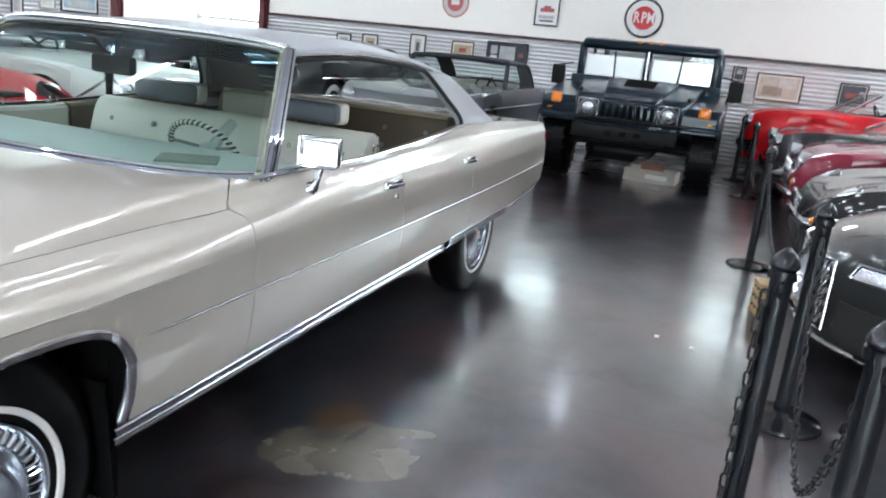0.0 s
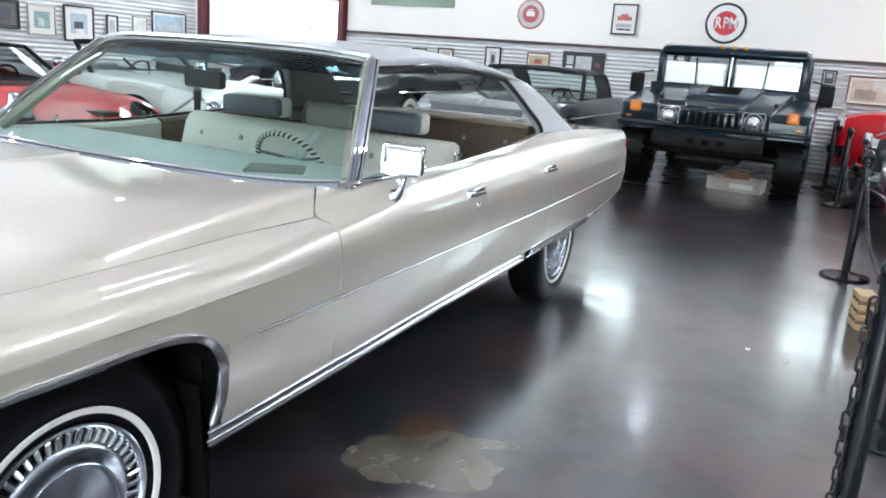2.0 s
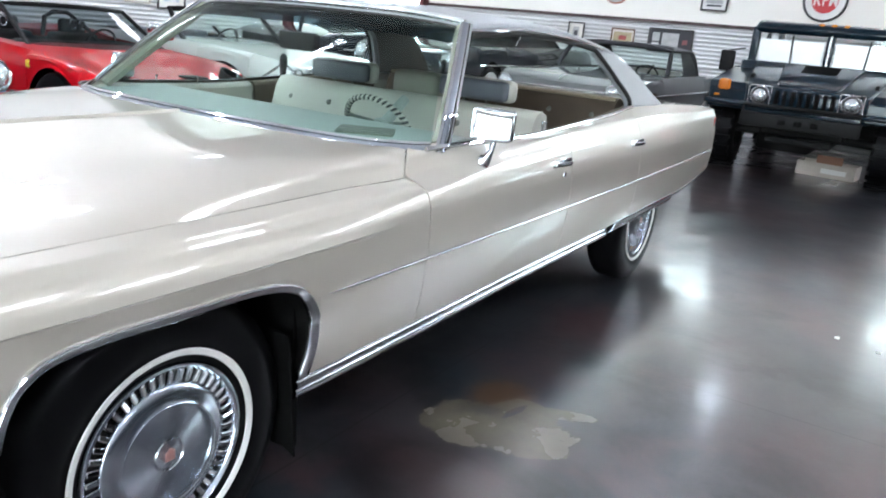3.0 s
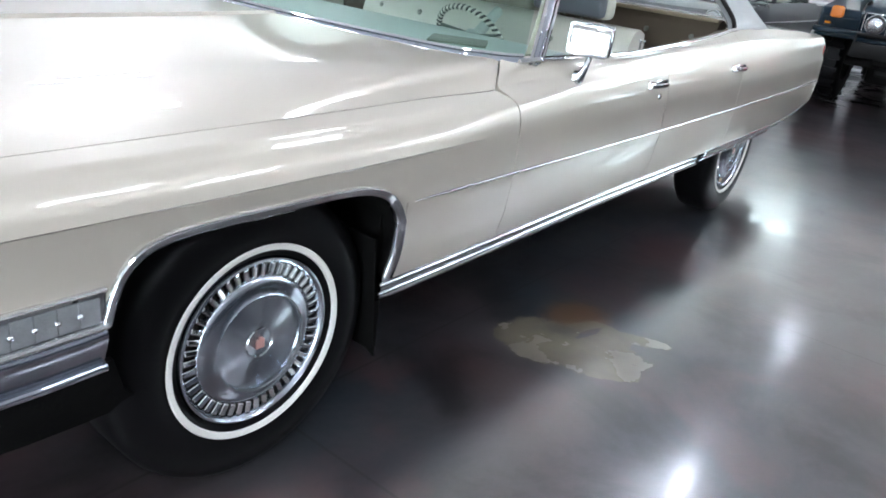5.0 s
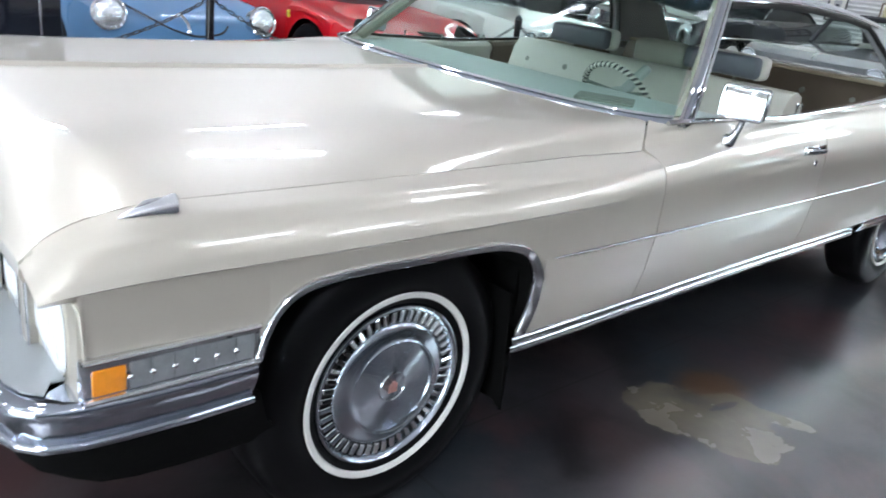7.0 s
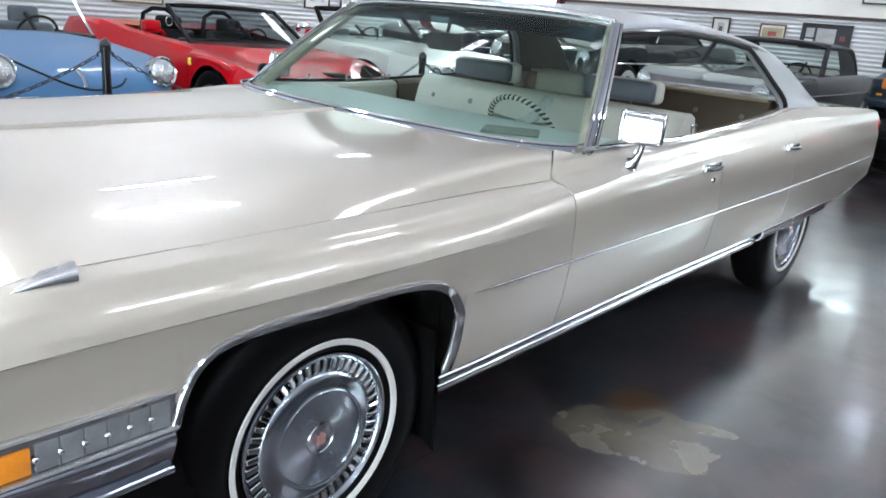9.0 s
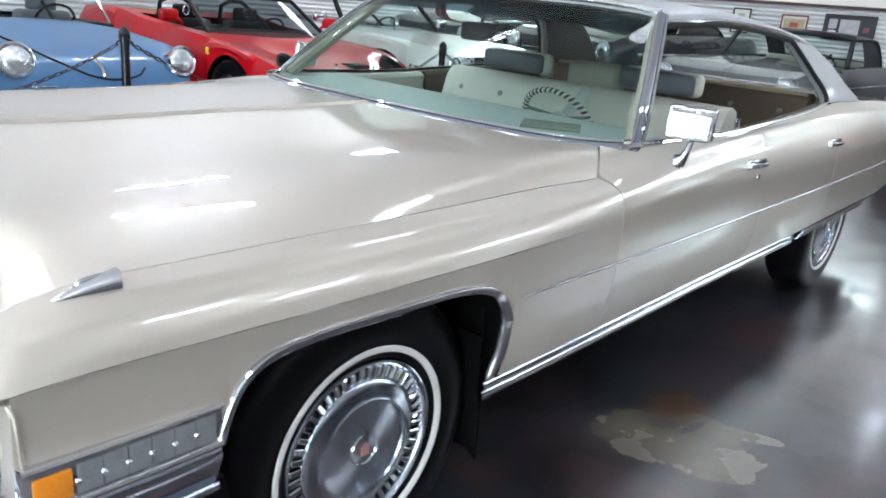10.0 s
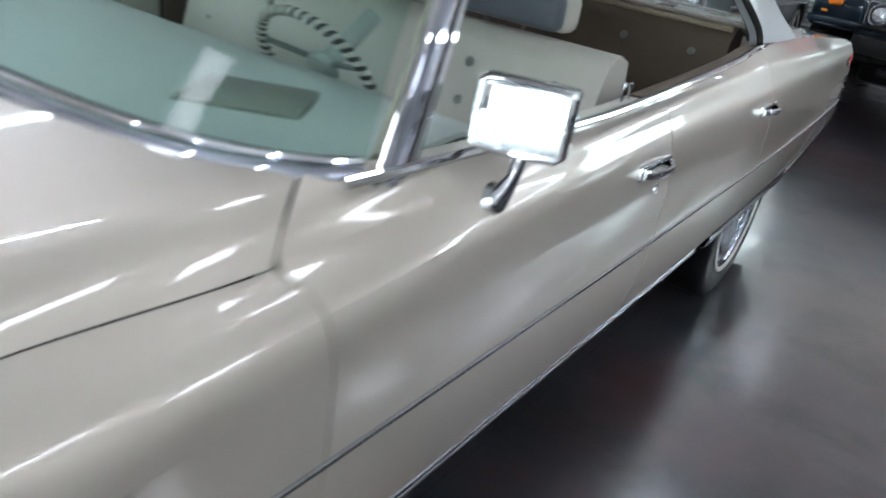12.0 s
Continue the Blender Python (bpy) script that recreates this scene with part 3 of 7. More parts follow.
COWL_EDGE = {6: (0.984, 0.866, 0.853), 6.5: (0.950, 0.862, 0.874), 7: (0.910, 0.860, 0.890), 7.5: (0.876, 0.903, 0.926), 8: (0.838, 0.957, 0.953)}
FENDER_EDGE = {6: (0.984, 0.863, 0.851), 6.5: (0.950, 0.859, 0.872), 7: (0.930, 0.857, 0.876), 7.5: (0.918, 0.856, 0.879), 8: (0.906, 0.855, 0.881)}
sedan = thing("sedan", "champagne beige four-door hardtop sedan with silver vinyl roof on whitewall tyres", "car")
for s in (1, -1):
    panel("front_fender", -0.768, 0.8632, 80, sedan, s, None, FENDER_EDGE)
    panel("front_door", 0.8678, 1.9385, 44, sedan, s, COWL_EDGE)
    panel("rear_door", 1.9435, 2.869, 36, sedan, s)
    panel("rear_fender", 2.872, 4.78, 60, sedan, s)
    # an added shell behind the shut lines, coloured dark for their shade
    bm = bmesh.new()
    grid(bm, [[flip((p[0] - 0.02, p[1], p[2] - 0.004), s) for p in (side_point(c, y) for c in range(1, 7))] for y in spread(0.5, 4.6, 60)])
    part("inner_shell", bm, mat_once("shut_line_shade", (0.10, 0.085, 0.07), 0.7), sedan)
    # chrome round the front wheel opening
    bm = bmesh.new()
    line = [flip((smooth_keys(PLAN, y)[0] + 0.002 - (0.0 if z > 0.6 else 0.034 * min(1, (0.62 - z) / 0.19) if y > 0 else 0), y, z), s) for y, z in ARCH]
    fine = []
    for a, b in zip(line, line[1:]):
        fine += [tuple(np.array(a) + (np.array(b) - np.array(a)) * k / 2) for k in range(2)]
    fine.append(line[-1])
    rows = []
    for i, p in enumerate(fine):
        a, b = Vector(fine[max(0, i - 1)]), Vector(fine[min(len(fine) - 1, i + 1)])
        run = (b - a).normalized()
        ny, nz = -run.z, run.y      # towards the wheel
        if ny * -p[1] + nz * (0.36 - p[2]) < 0:
            ny, nz = -ny, -nz
        rows.append([(p[0] + s * x, p[1] + ny * n, p[2] + nz * n) for n, x in ((-0.009, -0.004), (-0.009, 0.002), (-0.006, 0.006), (-0.002, 0.006), (0.001, 0.003), (0.004, 0.0025), (0.012, -0.001), (0.015, -0.006), (0.016, -0.016))])
    grid(bm, rows)
    part("wheel_arch_trim", bm, M_CHROME, sedan, "", 50)
    # the wheel well
    bm = bmesh.new()
    grid(bm, [[flip((x, p[1], p[2] + (0.03 if x < 0.9 else 0.0)), s) for x in (0.985, 0.9, 0.52)] for p in fine])
    box(bm, min(0.50 * s, 0.54 * s), max(0.50 * s, 0.54 * s), -0.5, 0.5, 0.15, 0.75)
    box(bm, min(0.60 * s, 0.93 * s), max(0.60 * s, 0.93 * s), 0.372, 0.40, 0.20, 0.62)
    part("wheel_well", bm, M_WELL, sedan, "", 0)
    # splash flap behind the front wheel
    bm = bmesh.new()
    grid(bm, [[flip((x, 0.335 + 0.035 * k / 4, 0.55 - 0.36 * k / 4 * (1 if x > 0.8 else 0.8)), s) for x in (0.955, 0.80, 0.66)] for k in range(5)])
    part("splash_flap", bm, M_WELL, sedan, "", 30, 0.006)
    # sill moulding: three chrome flutes
    bm = bmesh.new()
    prof = [(-0.010, 0.441), (-0.002, 0.438), (0.002, 0.430), (0.002, 0.420), (-0.004, 0.414), (-0.007, 0.412), (-0.003, 0.409), (0.0, 0.402), (0.0, 0.393), (-0.006, 0.387), (-0.009, 0.385), (-0.005, 0.382), (-0.003, 0.376), (-0.004, 0.367), (-0.010, 0.360), (-0.02, 0.354), (-0.04, 0.348), (-0.07, 0.342)]
    for y0, y1 in ((0.372, 1.880), (1.886, 2.66)):
        grid(bm, [[flip((smooth_keys(PLAN, y)[0] - 0.051 + d, y, z + (smooth_keys(BOTTOM, y)[0] - 0.434)), s) for d, z in prof] for y in spread(y0, y1, 24)])
    part("sill_moulding", bm, M_SILL, sedan, "", 35, 0.004)
    bm = bmesh.new()
    grid(bm, [[flip((smooth_keys(PLAN, y)[0] - 0.034 + d, y, smooth_keys(BOTTOM, y)[0] + z), s) for d, z in ((-0.004, 0.012), (0.006, 0.010), (0.011, 0.002), (0.011, -0.012), (0.007, -0.022), (0.003, -0.025), (0.005, -0.030), (0.002, -0.040), (-0.008, -0.048), (-0.03, -0.052))]
              for y in spread(2.67, 3.80, 26)])
    part("wheel_lip_trim", bm, M_SILL, sedan, "", 35, 0.004)
    bm = bmesh.new()
    tube(bm, [flip((smooth_keys(PLAN, y)[0] - 0.028, y, smooth_keys(BOTTOM, y)[0] - 0.004), s) for y in spread(3.78, 4.74, 14)], 0.007, 6)
    part("tail_edge_trim", bm, M_CHROME, sedan)
    bm = bmesh.new()
    ys = spread(0.412, 4.72, 60)
    tube(bm, [flip((smooth_keys(PLAN, y)[0] + 0.003, y, 0.655 + 0.012 * min(1, max(0, (y - 0.4) / 4))), s) for y in ys], [0.001, 0.003] + [0.0042] * 57 + [0.002], 8)
    part("side_trim", bm, M_STEEL, sedan)
    bm = bmesh.new()
    tube(bm, [flip((side_point(8, y)[0] + 0.002, y, side_point(8, y)[2] + 0.004), s) for y in spread(0.985, 2.93, 50)], 0.0085, 8)
    part("belt_moulding", bm, M_CHROME, sedan)
    # door inner panels, as seen over the sills
    bm = bmesh.new()
    grid(bm, [[flip((side_point(8, y)[0] - 0.02 - dx, y, side_point(8, y)[2] - dz), s) for dx, dz in ((0.0, 0.002), (0.035, 0.004), (0.05, 0.02), (0.06, 0.2), (0.07, 0.5))] for y in spread(1.0, 1.93, 16)])
    part("door_lining", bm, M_LEATHER, sedan, "pale front door lining", 35, 0.01)
    bm = bmesh.new()
    grid(bm, [[flip((side_point(8, y)[0] - 0.02 - dx, y, side_point(8, y)[2] - dz), s) for dx, dz in ((0.0, 0.002), (0.035, 0.004), (0.05, 0.02), (0.06, 0.2), (0.07, 0.5))] for y in spread(1.95, 2.95, 16)])
    part("door_lining", bm, M_BROWN, sedan, "brown rear door lining", 35, 0.01)
    part("armrest", rbox(bmesh.new(), min(0.70 * s, 0.84 * s), max(0.70 * s, 0.84 * s), 1.42, 1.82, 0.80, 0.875, 0.025, 3), M_LEATHER, sedan, "pale padded armrest")

# the hood
bm = bmesh.new()
hf = [1.0, 0.985, 0.97, 0.955, 0.94, 0.925, 0.905, 0.88, 0.85, 0.82, 0.79, 0.76, 0.73, 0.70, 0.66, 0.59, 0.46, 0.34, 0.22, 0.11, 0.05, 0.0136, 0.007, 0.0]
hf = hf + [-f for f in hf[-2::-1]]
rows = []
for v in [k / 56 for k in range(57)]:
    row = []
    for f in hf:
        y = -0.768 + (hood_back(f * 0.905) + 0.768) * v ** 1.3
        x = f * hood_edge(y)
        row.append((x, y, hood_z(x, y)))
    rows.append(row)
rows.insert(0, [(x, y - 0.001, z - 0.022) for x, y, z in rows[0]])
rows.insert(0, [(x, y + 0.004, z - 0.013) for x, y, z in rows[0]])
rows.insert(0, [(x, y + 0.012, z - 0.004) for x, y, z in rows[0]])
grid(bm, rows)
part("hood", bm, M_TAN, sedan, "champagne hood with a sharp centre ridge", 30, 0.012)
for s in (1, -1):
    part("hood_seam", tube(bmesh.new(), [((hood_edge(y) + 0.001) * s, y, hood_z(hood_edge(y), y) - 0.009) for y in spread(-0.05, 0.85, 24)], 0.003, 6), M_GAP, sedan)
# scuttle with dark grille under the windscreen
bm = bmesh.new()
grid(bm, [[(x, hood_back(x) - 0.03 + dy, (0.922 if abs(x) < 0.8 else 0.91) + 0.012 * dy) for x in spread(-0.86, 0.86, 30)] for dy in (0, 0.06, 0.14)])
part("cowl_grille", bm, M_GAP, sedan, "", 30, 0.01)

# windscreen
BASE = [(0.0, 0.825, 0.958), (0.3, 0.835, 0.958), (0.6, 0.870, 0.957), (0.75, 0.925, 0.956), (0.83, 0.985, 0.956), (0.885, 1.055, 0.958)]
HEAD = [(0.0, 1.385, 1.362), (0.4, 1.405, 1.358), (0.6, 1.45, 1.347), (0.685, 1.485, 1.336)]


def screen_point(s, v):
    b, h = smooth_keys(BASE, abs(s) * 0.885), smooth_keys(HEAD, abs(s) * 0.685)
    sg = 1 if s >= 0 else -1
    p0 = Vector((abs(s) * 0.885 * sg, b[0], b[1]))
    p1 = Vector((abs(s) * 0.685 * sg, h[0], h[1]))
    p = p0.lerp(p1, v)
    p.y -= 0.03 * math.sin(math.pi * v)
    p.z += 0.02 * math.sin(math.pi * v)
    return p


bm = bmesh.new()
grid(bm, [[screen_point(s, v) for s in spread(-0.985, 0.985, 41)] for v in spread(0.0, 1.0, 12)])
ws = part("windscreen", bm, M_SCREEN, sedan, "green-tinted curved windscreen", 60)
ws.visible_shadow = False
band = part("shade_band", grid_mesh([[screen_point(s, v) + Vector((0, 0.004, -0.002)) for s in spread(-0.97, 0.97, 31)] for v in spread(0.80, 0.985, 4)]), M_BAND, ws, "blue shade band across the top", 60)
band.visible_shadow = False
bm = bmesh.new()
tube(bm, [screen_point(s, 0.012) + Vector((0, -0.006, 0.004)) for s in spread(-0.985, 0.985, 60)], 0.006, 8)
part("windscreen_bead", bm, M_CHROME, sedan)
bm = bmesh.new()
tube(bm, [screen_point(s, -0.010) + Vector((0, -0.012, -0.003)) for s in spread(-0.99, 0.99, 60)], 0.013, 8)
part("windscreen_base_moulding", bm, M_DARKCHROME, sedan)
bm = bmesh.new()
tube(bm, [screen_point(s, 1.0) + Vector((0, -0.004, 0.012)) for s in spread(-1, 1, 40)], 0.013, 8)
grid(bm, [[screen_point(s, 1.0) + Vector((0, a, b)) for s in spread(-1, 1, 40)] for a, b in ((-0.014, 0.006), (-0.012, 0.016), (-0.006, 0.024))])
part("windscreen_moulding", bm, M_LITMETAL, sedan)
bm = bmesh.new()
grid(bm, [[screen_point(s, v) + Vector((0, 0.004, 0.003)) for s in spread(-0.98, 0.98, 50)] for v in (0.0, 0.022)])
grid(bm, [[screen_point(s, v) + Vector((0, 0.004, 0.003)) for s in spread(-0.98, 0.98, 50)] for v in (0.955, 1.0)])
part("windscreen_rubber", bm, M_GAP, sedan, "", 40, 0.004)
for s in (1, -1):
    lo, hi = Vector((0.897 * s, 1.075, 0.955)), Vector((0.692 * s, 1.492, 1.343))
    for nm, off, w, ma in (("pillar_moulding", (0.004, -0.042, 0.0), 0.006, M_CHROME), ("pillar_chrome", (0.004, -0.024, 0.0), 0.015, M_DARKCHROME), ("pillar_bead", (0.008, -0.008, 0.0), 0.006, M_CHROME), ("pillar_seal", (-0.002, 0.006, 0.0), 0.012, M_GAP), ("vent_bar", (0.003, 0.022, 0.0), 0.008, M_CHROME)):
        bm = bmesh.new()
        o = Vector((off[0] * s, off[1], off[2]))
        mid = lo.lerp(hi, 0.5) + Vector((0.012 * s, -0.008, 0.012))
        pts = [lo.lerp(mid, k / 6).lerp(mid.lerp(hi, k / 6), k / 6) + o for k in range(7)]
        pts[0] += Vector((0, -0.004, -0.01))
        tube(bm, pts, w, 8, False, 0.6)
        part(nm, bm, ma, sedan)
    part("pillar_lining", tube(bmesh.new(), [lo.lerp(hi, k / 6) + Vector((-0.030 * s + 0.012 * s * math.sin(math.pi * k / 6), 0.012, 0.0)) for k in range(7)], 0.024, 8), mat_once("olive_trim", (0.22, 0.225, 0.17), 0.5), sedan)
    part("sun_visor", rbox(bmesh.new(), min(0.06 * s, 0.56 * s), max(0.06 * s, 0.56 * s), 1.47, 1.66, 1.315, 1.335, 0.009, 2), mat_once("grey_brown_lining", (0.10, 0.095, 0.085), 0.8), sedan)
# wipers, parked
bm = bmesh.new()
for a, b in (((-0.05, 0.80), (-0.62, 0.835)), ((0.62, 0.80), (0.08, 0.79))):
    tube(bm, [(a[0], a[1], 0.945), ((a[0] + b[0]) / 2, (a[1] + b[1]) / 2 - 0.005, 0.957), (b[0], b[1], 0.952)], 0.005, 6)
part("wiper", bm, M_STEEL, sedan)

# vinyl roof, sail panels and back window
RAIL = [(1.45, 0.688, 1.338), (1.97, 0.705, 1.364), (2.4, 0.715, 1.350), (2.76, 0.722, 1.318), (3.12, 0.70, 1.272)]
CROWN = [(1.38, 1.378), (2.0, 1.415), (2.5, 1.412), (2.85, 1.392), (3.12, 1.358)]
bm = bmesh.new()
rows = []
for v in spread(0, 1, 30):
    row = []
    for s in spread(-1, 1, 33):
        yf = smooth_keys(HEAD, abs(s) * 0.685)[0] - 0.012
        y = yf + (3.12 - yf) * v
        rx, rz = smooth_keys(RAIL, y)
        cz = smooth_keys(CROWN, y)[0]
        row.append((rx * s, y, rz + (cz - rz) * (1 - abs(s) ** 2.6)))
    lip = [(row[0][0] - 0.012, row[0][1], row[0][2] - 0.012), (row[0][0] - 0.008, row[0][1], row[0][2] - 0.034)]
    lip2 = [(row[-1][0] + 0.012, row[-1][1], row[-1][2] - 0.012), (row[-1][0] + 0.008, row[-1][1], row[-1][2] - 0.034)]
    rows.append(lip[::-1] + row + lip2)
grid(bm, rows)
part("roof", bm, M_VINYL, sedan, "silver-grey grained vinyl roof", 40, 0.02)
for s in (1, -1):
    win = [(0.0, 0.728, 2.69, 1.292), (0.08, 0.737, 2.745, 1.268), (0.5, 0.795, 2.875, 1.158), (0.9, 0.856, 2.965, 1.050), (1.0, 0.866, 2.955, 1.024)]
    back = [(0.0, 0.70, 3.12, 1.272), (0.35, 0.742, 3.29, 1.200), (0.7, 0.795, 3.46, 1.098), (0.92, 0.836, 3.575, 1.030), (1.0, 0.846, 3.61, 1.012)]
    bm = bmesh.new()
    grid(bm, [[flip(tuple(np.array(smooth_keys(win, v)) * (1 - k) + np.array(smooth_keys(back, v)) * k + np.array((0.012 * math.sin(math.pi * k), 0, 0))), s)
               for k in spread(0, 1, 8)] for v in spread(0, 1, 14)])
    part("sail_panel", bm, M_VINYL, sedan, "silver-grey vinyl roof quarter", 40, 0.03)
    bm = bmesh.new()
    grid(bm, [[flip(tuple(np.array(smooth_keys(win, v)) * (1 - k) + np.array(smooth_keys(back, v)) * k + np.array((-0.040, 0, 0))), s) for k in spread(0.04, 0.96, 6)] for v in spread(0.02, 1, 10)])
    part("sail_lining", bm, mat_once("grey_brown_lining", (0.10, 0.095, 0.085), 0.8), sedan, "", 40, 0.006)
    bm = bmesh.new()
    run = [flip((x + 0.004, y - 0.006, z), s) for x, y, z in (smooth_keys(win, v) for v in spread(0, 1, 14))]
    top = [flip((smooth_keys(RAIL, y)[0] + 0.006, y, smooth_keys(RAIL, y)[1] - 0.036), s) for y in spread(1.52, 2.67, 16)]
    tube(bm, top + run, 0.011, 6)
    part("window_seal", bm, M_GAP, sedan)
    bm = bmesh.new()
    tube(bm, [flip((smooth_keys(RAIL, y)[0] + 0.014, y, smooth_keys(RAIL, y)[1] - 0.020), s) for y in spread(1.47, 2.78, 20)], 0.007, 6)
    part("drip_rail", bm, M_CHROME, sedan)
bm = bmesh.new()
grid(bm, [[((0.70 + 0.11 * v) * s, 3.12 + 0.50 * v + 0.05 * (1 - s * s) * 0.6, 1.275 - 0.25 * v + 0.075 * (1 - s * s) * (1 - 0.8 * v)) for s in spread(-1, 1, 20)] for v in spread(0, 1, 8)])
bw = part("back_window", bm, M_PANE, sedan, "", 60)
bw.visible_shadow = False
bm = bmesh.new()
grid(bm, [[(side_point(8, y)[0] * s * 0.998, y, side_point(8, y)[2] + 0.012 * (1 - abs(s) ** 3)) for s in spread(-1, 1, 24)] for y in spread(3.58, 4.775, 24)])
part("trunk_lid", bm, M_TAN, sedan, "", 30, 0.012)
for s in (1, -1):
    for y in (1.36, 1.86):
        x, _, z = side_point(8, y)
        bm = bmesh.new()
        lathe(bm, [(0.0, 0.040), (0.004, 0.040), (0.006, 0.036), (0.005, 0.026), (0.0035, 0.018), (0.0035, -0.01)], pose((x - 0.035) * s, y, z, 0, 0, 0), 12)
        part("lock_knob", bm, M_CHROME, sedan)
# tail: closing panel, lamps and bumper
bm = bmesh.new()
rbox(bm, -0.86, 0.86, 4.70, 4.775, 0.50, 0.955, 0.02)
part("tail_panel", bm, M_TAN, sedan)
for s in (1, -1):
    bm = bmesh.new()
    rbox(bm, min(0.845 * s, 0.925 * s), max(0.845 * s, 0.925 * s), 4.74, 4.79, 0.56, 0.90, 0.012)
    part("tail_lamp", bm, M_RED_LENS, sedan, "tall red tail lamp")
bm = bmesh.new()
rbox(bm, -0.86, 0.86, 4.74, 4.90, 0.46, 0.58, 0.03)
part("rear_bumper", bm, M_CHROME, sedan)

# nose: headlamp panel, lamps, grille
def squared(bm, m):
    """Turns round rings into squares with rounded corners, placed by m."""
    for v in bm.verts:
        r = math.hypot(v.co.x, v.co.y)
        if r > 1e-6:
            k = r / (abs(v.co.x) ** 3.4 + abs(v.co.y) ** 3.4) ** (1 / 3.4)
            v.co.x, v.co.y = v.co.x * k, v.co.y * k
    bmesh.ops.transform(bm, matrix=m, verts=bm.verts)
    return bm


M_HEADLENS = mat_once("fluted_headlamp_glass", (0.84, 0.86, 0.88), 0.12, 0.0, 1.0, vary=0.12, scale=30, fine=120, bump=0.1)
for s in (1, -1):
    bm = bmesh.new()
    rbox(bm, min(0.50 * s, 0.978 * s), max(0.50 * s, 0.978 * s), -0.716, -0.60, 0.555, 0.752, 0.006)
    part("headlamp_panel", bm, M_TAN, sedan)
    for x in (0.846, 0.632):
        m = pose(x * s, -0.716, 0.655, 90, 0, 0)
        bz = part("headlamp_bezel", squared(lathe_mesh([(0.094, -0.03), (0.095, 0.001), (0.091, 0.004), (0.086, 0.002), (0.084, -0.004), (0.083, -0.012)], Matrix.Identity(4), 48), m), M_TAN, sedan, "squared body-colour rim of a headlamp")
        part("headlamp_gasket", squared(lathe_mesh([(0.083, 0.003), (0.077, -0.003)], Matrix.Identity(4), 48), m), M_GAP, bz)
        part("headlamp_lens", squared(lathe_mesh([(0.078, -0.006), (0.076, 0.002), (0.068, 0.007), (0.045, 0.012), (0.0, 0.015)], Matrix.Identity(4), 48), m), M_HEADLENS, bz, "fluted clear headlamp lens")
        for k in range(-3, 4):
            part("lens_flute", tube(bmesh.new(), [m @ Vector((0.019 * k, v, 0.0125 - 0.011 * (abs(v) / 0.06) ** 3 - 0.0035 * abs(k / 3) ** 3)) for v in spread(-0.06, 0.06, 7)], 0.0035, 6), M_HEADLENS, bz)
    dv = part("lamp_divider", rbox(bmesh.new(), min(0.724 * s, 0.764 * s), max(0.724 * s, 0.764 * s), -0.737, -0.71, 0.565, 0.745, 0.006), M_TAN, sedan)
    for x in (0.7225, 0.7655):
        part("divider_strip", tube(bmesh.new(), [(x * s, -0.736, 0.568), (x * s, -0.736, 0.742)], 0.003, 6), M_CHROME, dv)
    # rolled edge where the lamp panel meets the fender
    part("panel_bead", tube(bmesh.new(), [(0.984 * s, -0.706, 0.575), (0.985 * s, -0.707, 0.66), (0.984 * s, -0.710, 0.732), (0.974 * s, -0.716, 0.747), (0.94 * s, -0.722, 0.751)], 0.0034, 6), M_TAN, sedan)
    # cornering lamp in a chrome frame on the fender
    cl = part("cornering_lamp", rbox(bmesh.new(), min(0.975 * s, 1.000 * s), max(0.975 * s, 1.000 * s), -0.718, -0.402, 0.577, 0.654, 0.007), M_CHROME, sedan, "chrome-framed cornering lamp")
    for z, w in ((0.652, 0.0055), (0.580, 0.0065)):
        part("frame_bar", tube(bmesh.new(), [(1.0005 * s, -0.714, z), (1.0025 * s, -0.56, z), (1.0025 * s, -0.406, z)], w, 8), M_LITMETAL, cl)
    part("amber_lens", rbox(bmesh.new(), min(0.985 * s, 1.0045 * s), max(0.985 * s, 1.0045 * s), -0.702, -0.648, 0.590, 0.637, 0.003), M_AMBER, cl, "amber marker lens")
    for k in range(6):
        y = -0.642 + k * 0.0375
        part("clear_lens", rbox(bmesh.new(), min(0.985 * s, 1.0045 * s), max(0.985 * s, 1.0045 * s), y, y + 0.0366, 0.590, 0.640, 0.002), M_CLEAR, cl, "fluted clear lens")
        part("lens_stud", lathe_mesh([(0.0, 0.006), (0.003, 0.0055), (0.0052, 0.003), (0.006, 0.0)], pose(1.004 * s, y, 0.614, 0, 90 * s, 0), 12), M_CHROME, cl)
    # fender-top turn indicator: a spear on a low block, square at the back
    rows = []
    for k in range(9):
        t = k / 8
        w, h, y = 0.003 + 0.010 * t ** 0.8, 0.003 + 0.026 * t ** 0.8, -0.622 + 0.098 * t
        x, _, z = side_point(7.55, y)
        rows.append([(x * s + w * q, y, z - 0.004 + h * v) for q, v in ((1.3, 0.0), (1.25, 0.35), (0.9, 0.75), (0.35, 1.0), (-0.35, 1.0), (-0.9, 0.75), (-1.25, 0.35), (-1.3, 0.0))])
    bm = bmesh.new()
    vs = grid(bm, rows)
    bm.faces.new(vs[-1])
    orn = part("fender_ornament", bm, M_LITMETAL, sedan, "small chrome fender indicator", 30)
    x, _, z = side_point(7.55, -0.58)
    part("ornament_spear", tube(bmesh.new(), [((x - 0.002) * s, -0.59, z + 0.009), ((x - 0.002) * s, -0.575, z + 0.016), ((x - 0.002) * s, -0.55, z + 0.020)], [0.001, 0.004, 0.003], 6), M_CHROME, orn)
    part("ornament_lens", rbox(bmesh.new(), x * s - 0.009, x * s + 0.009, -0.5245, -0.5215, z + 0.0, z + 0.014, 0.001, 1), M_GAP, orn)
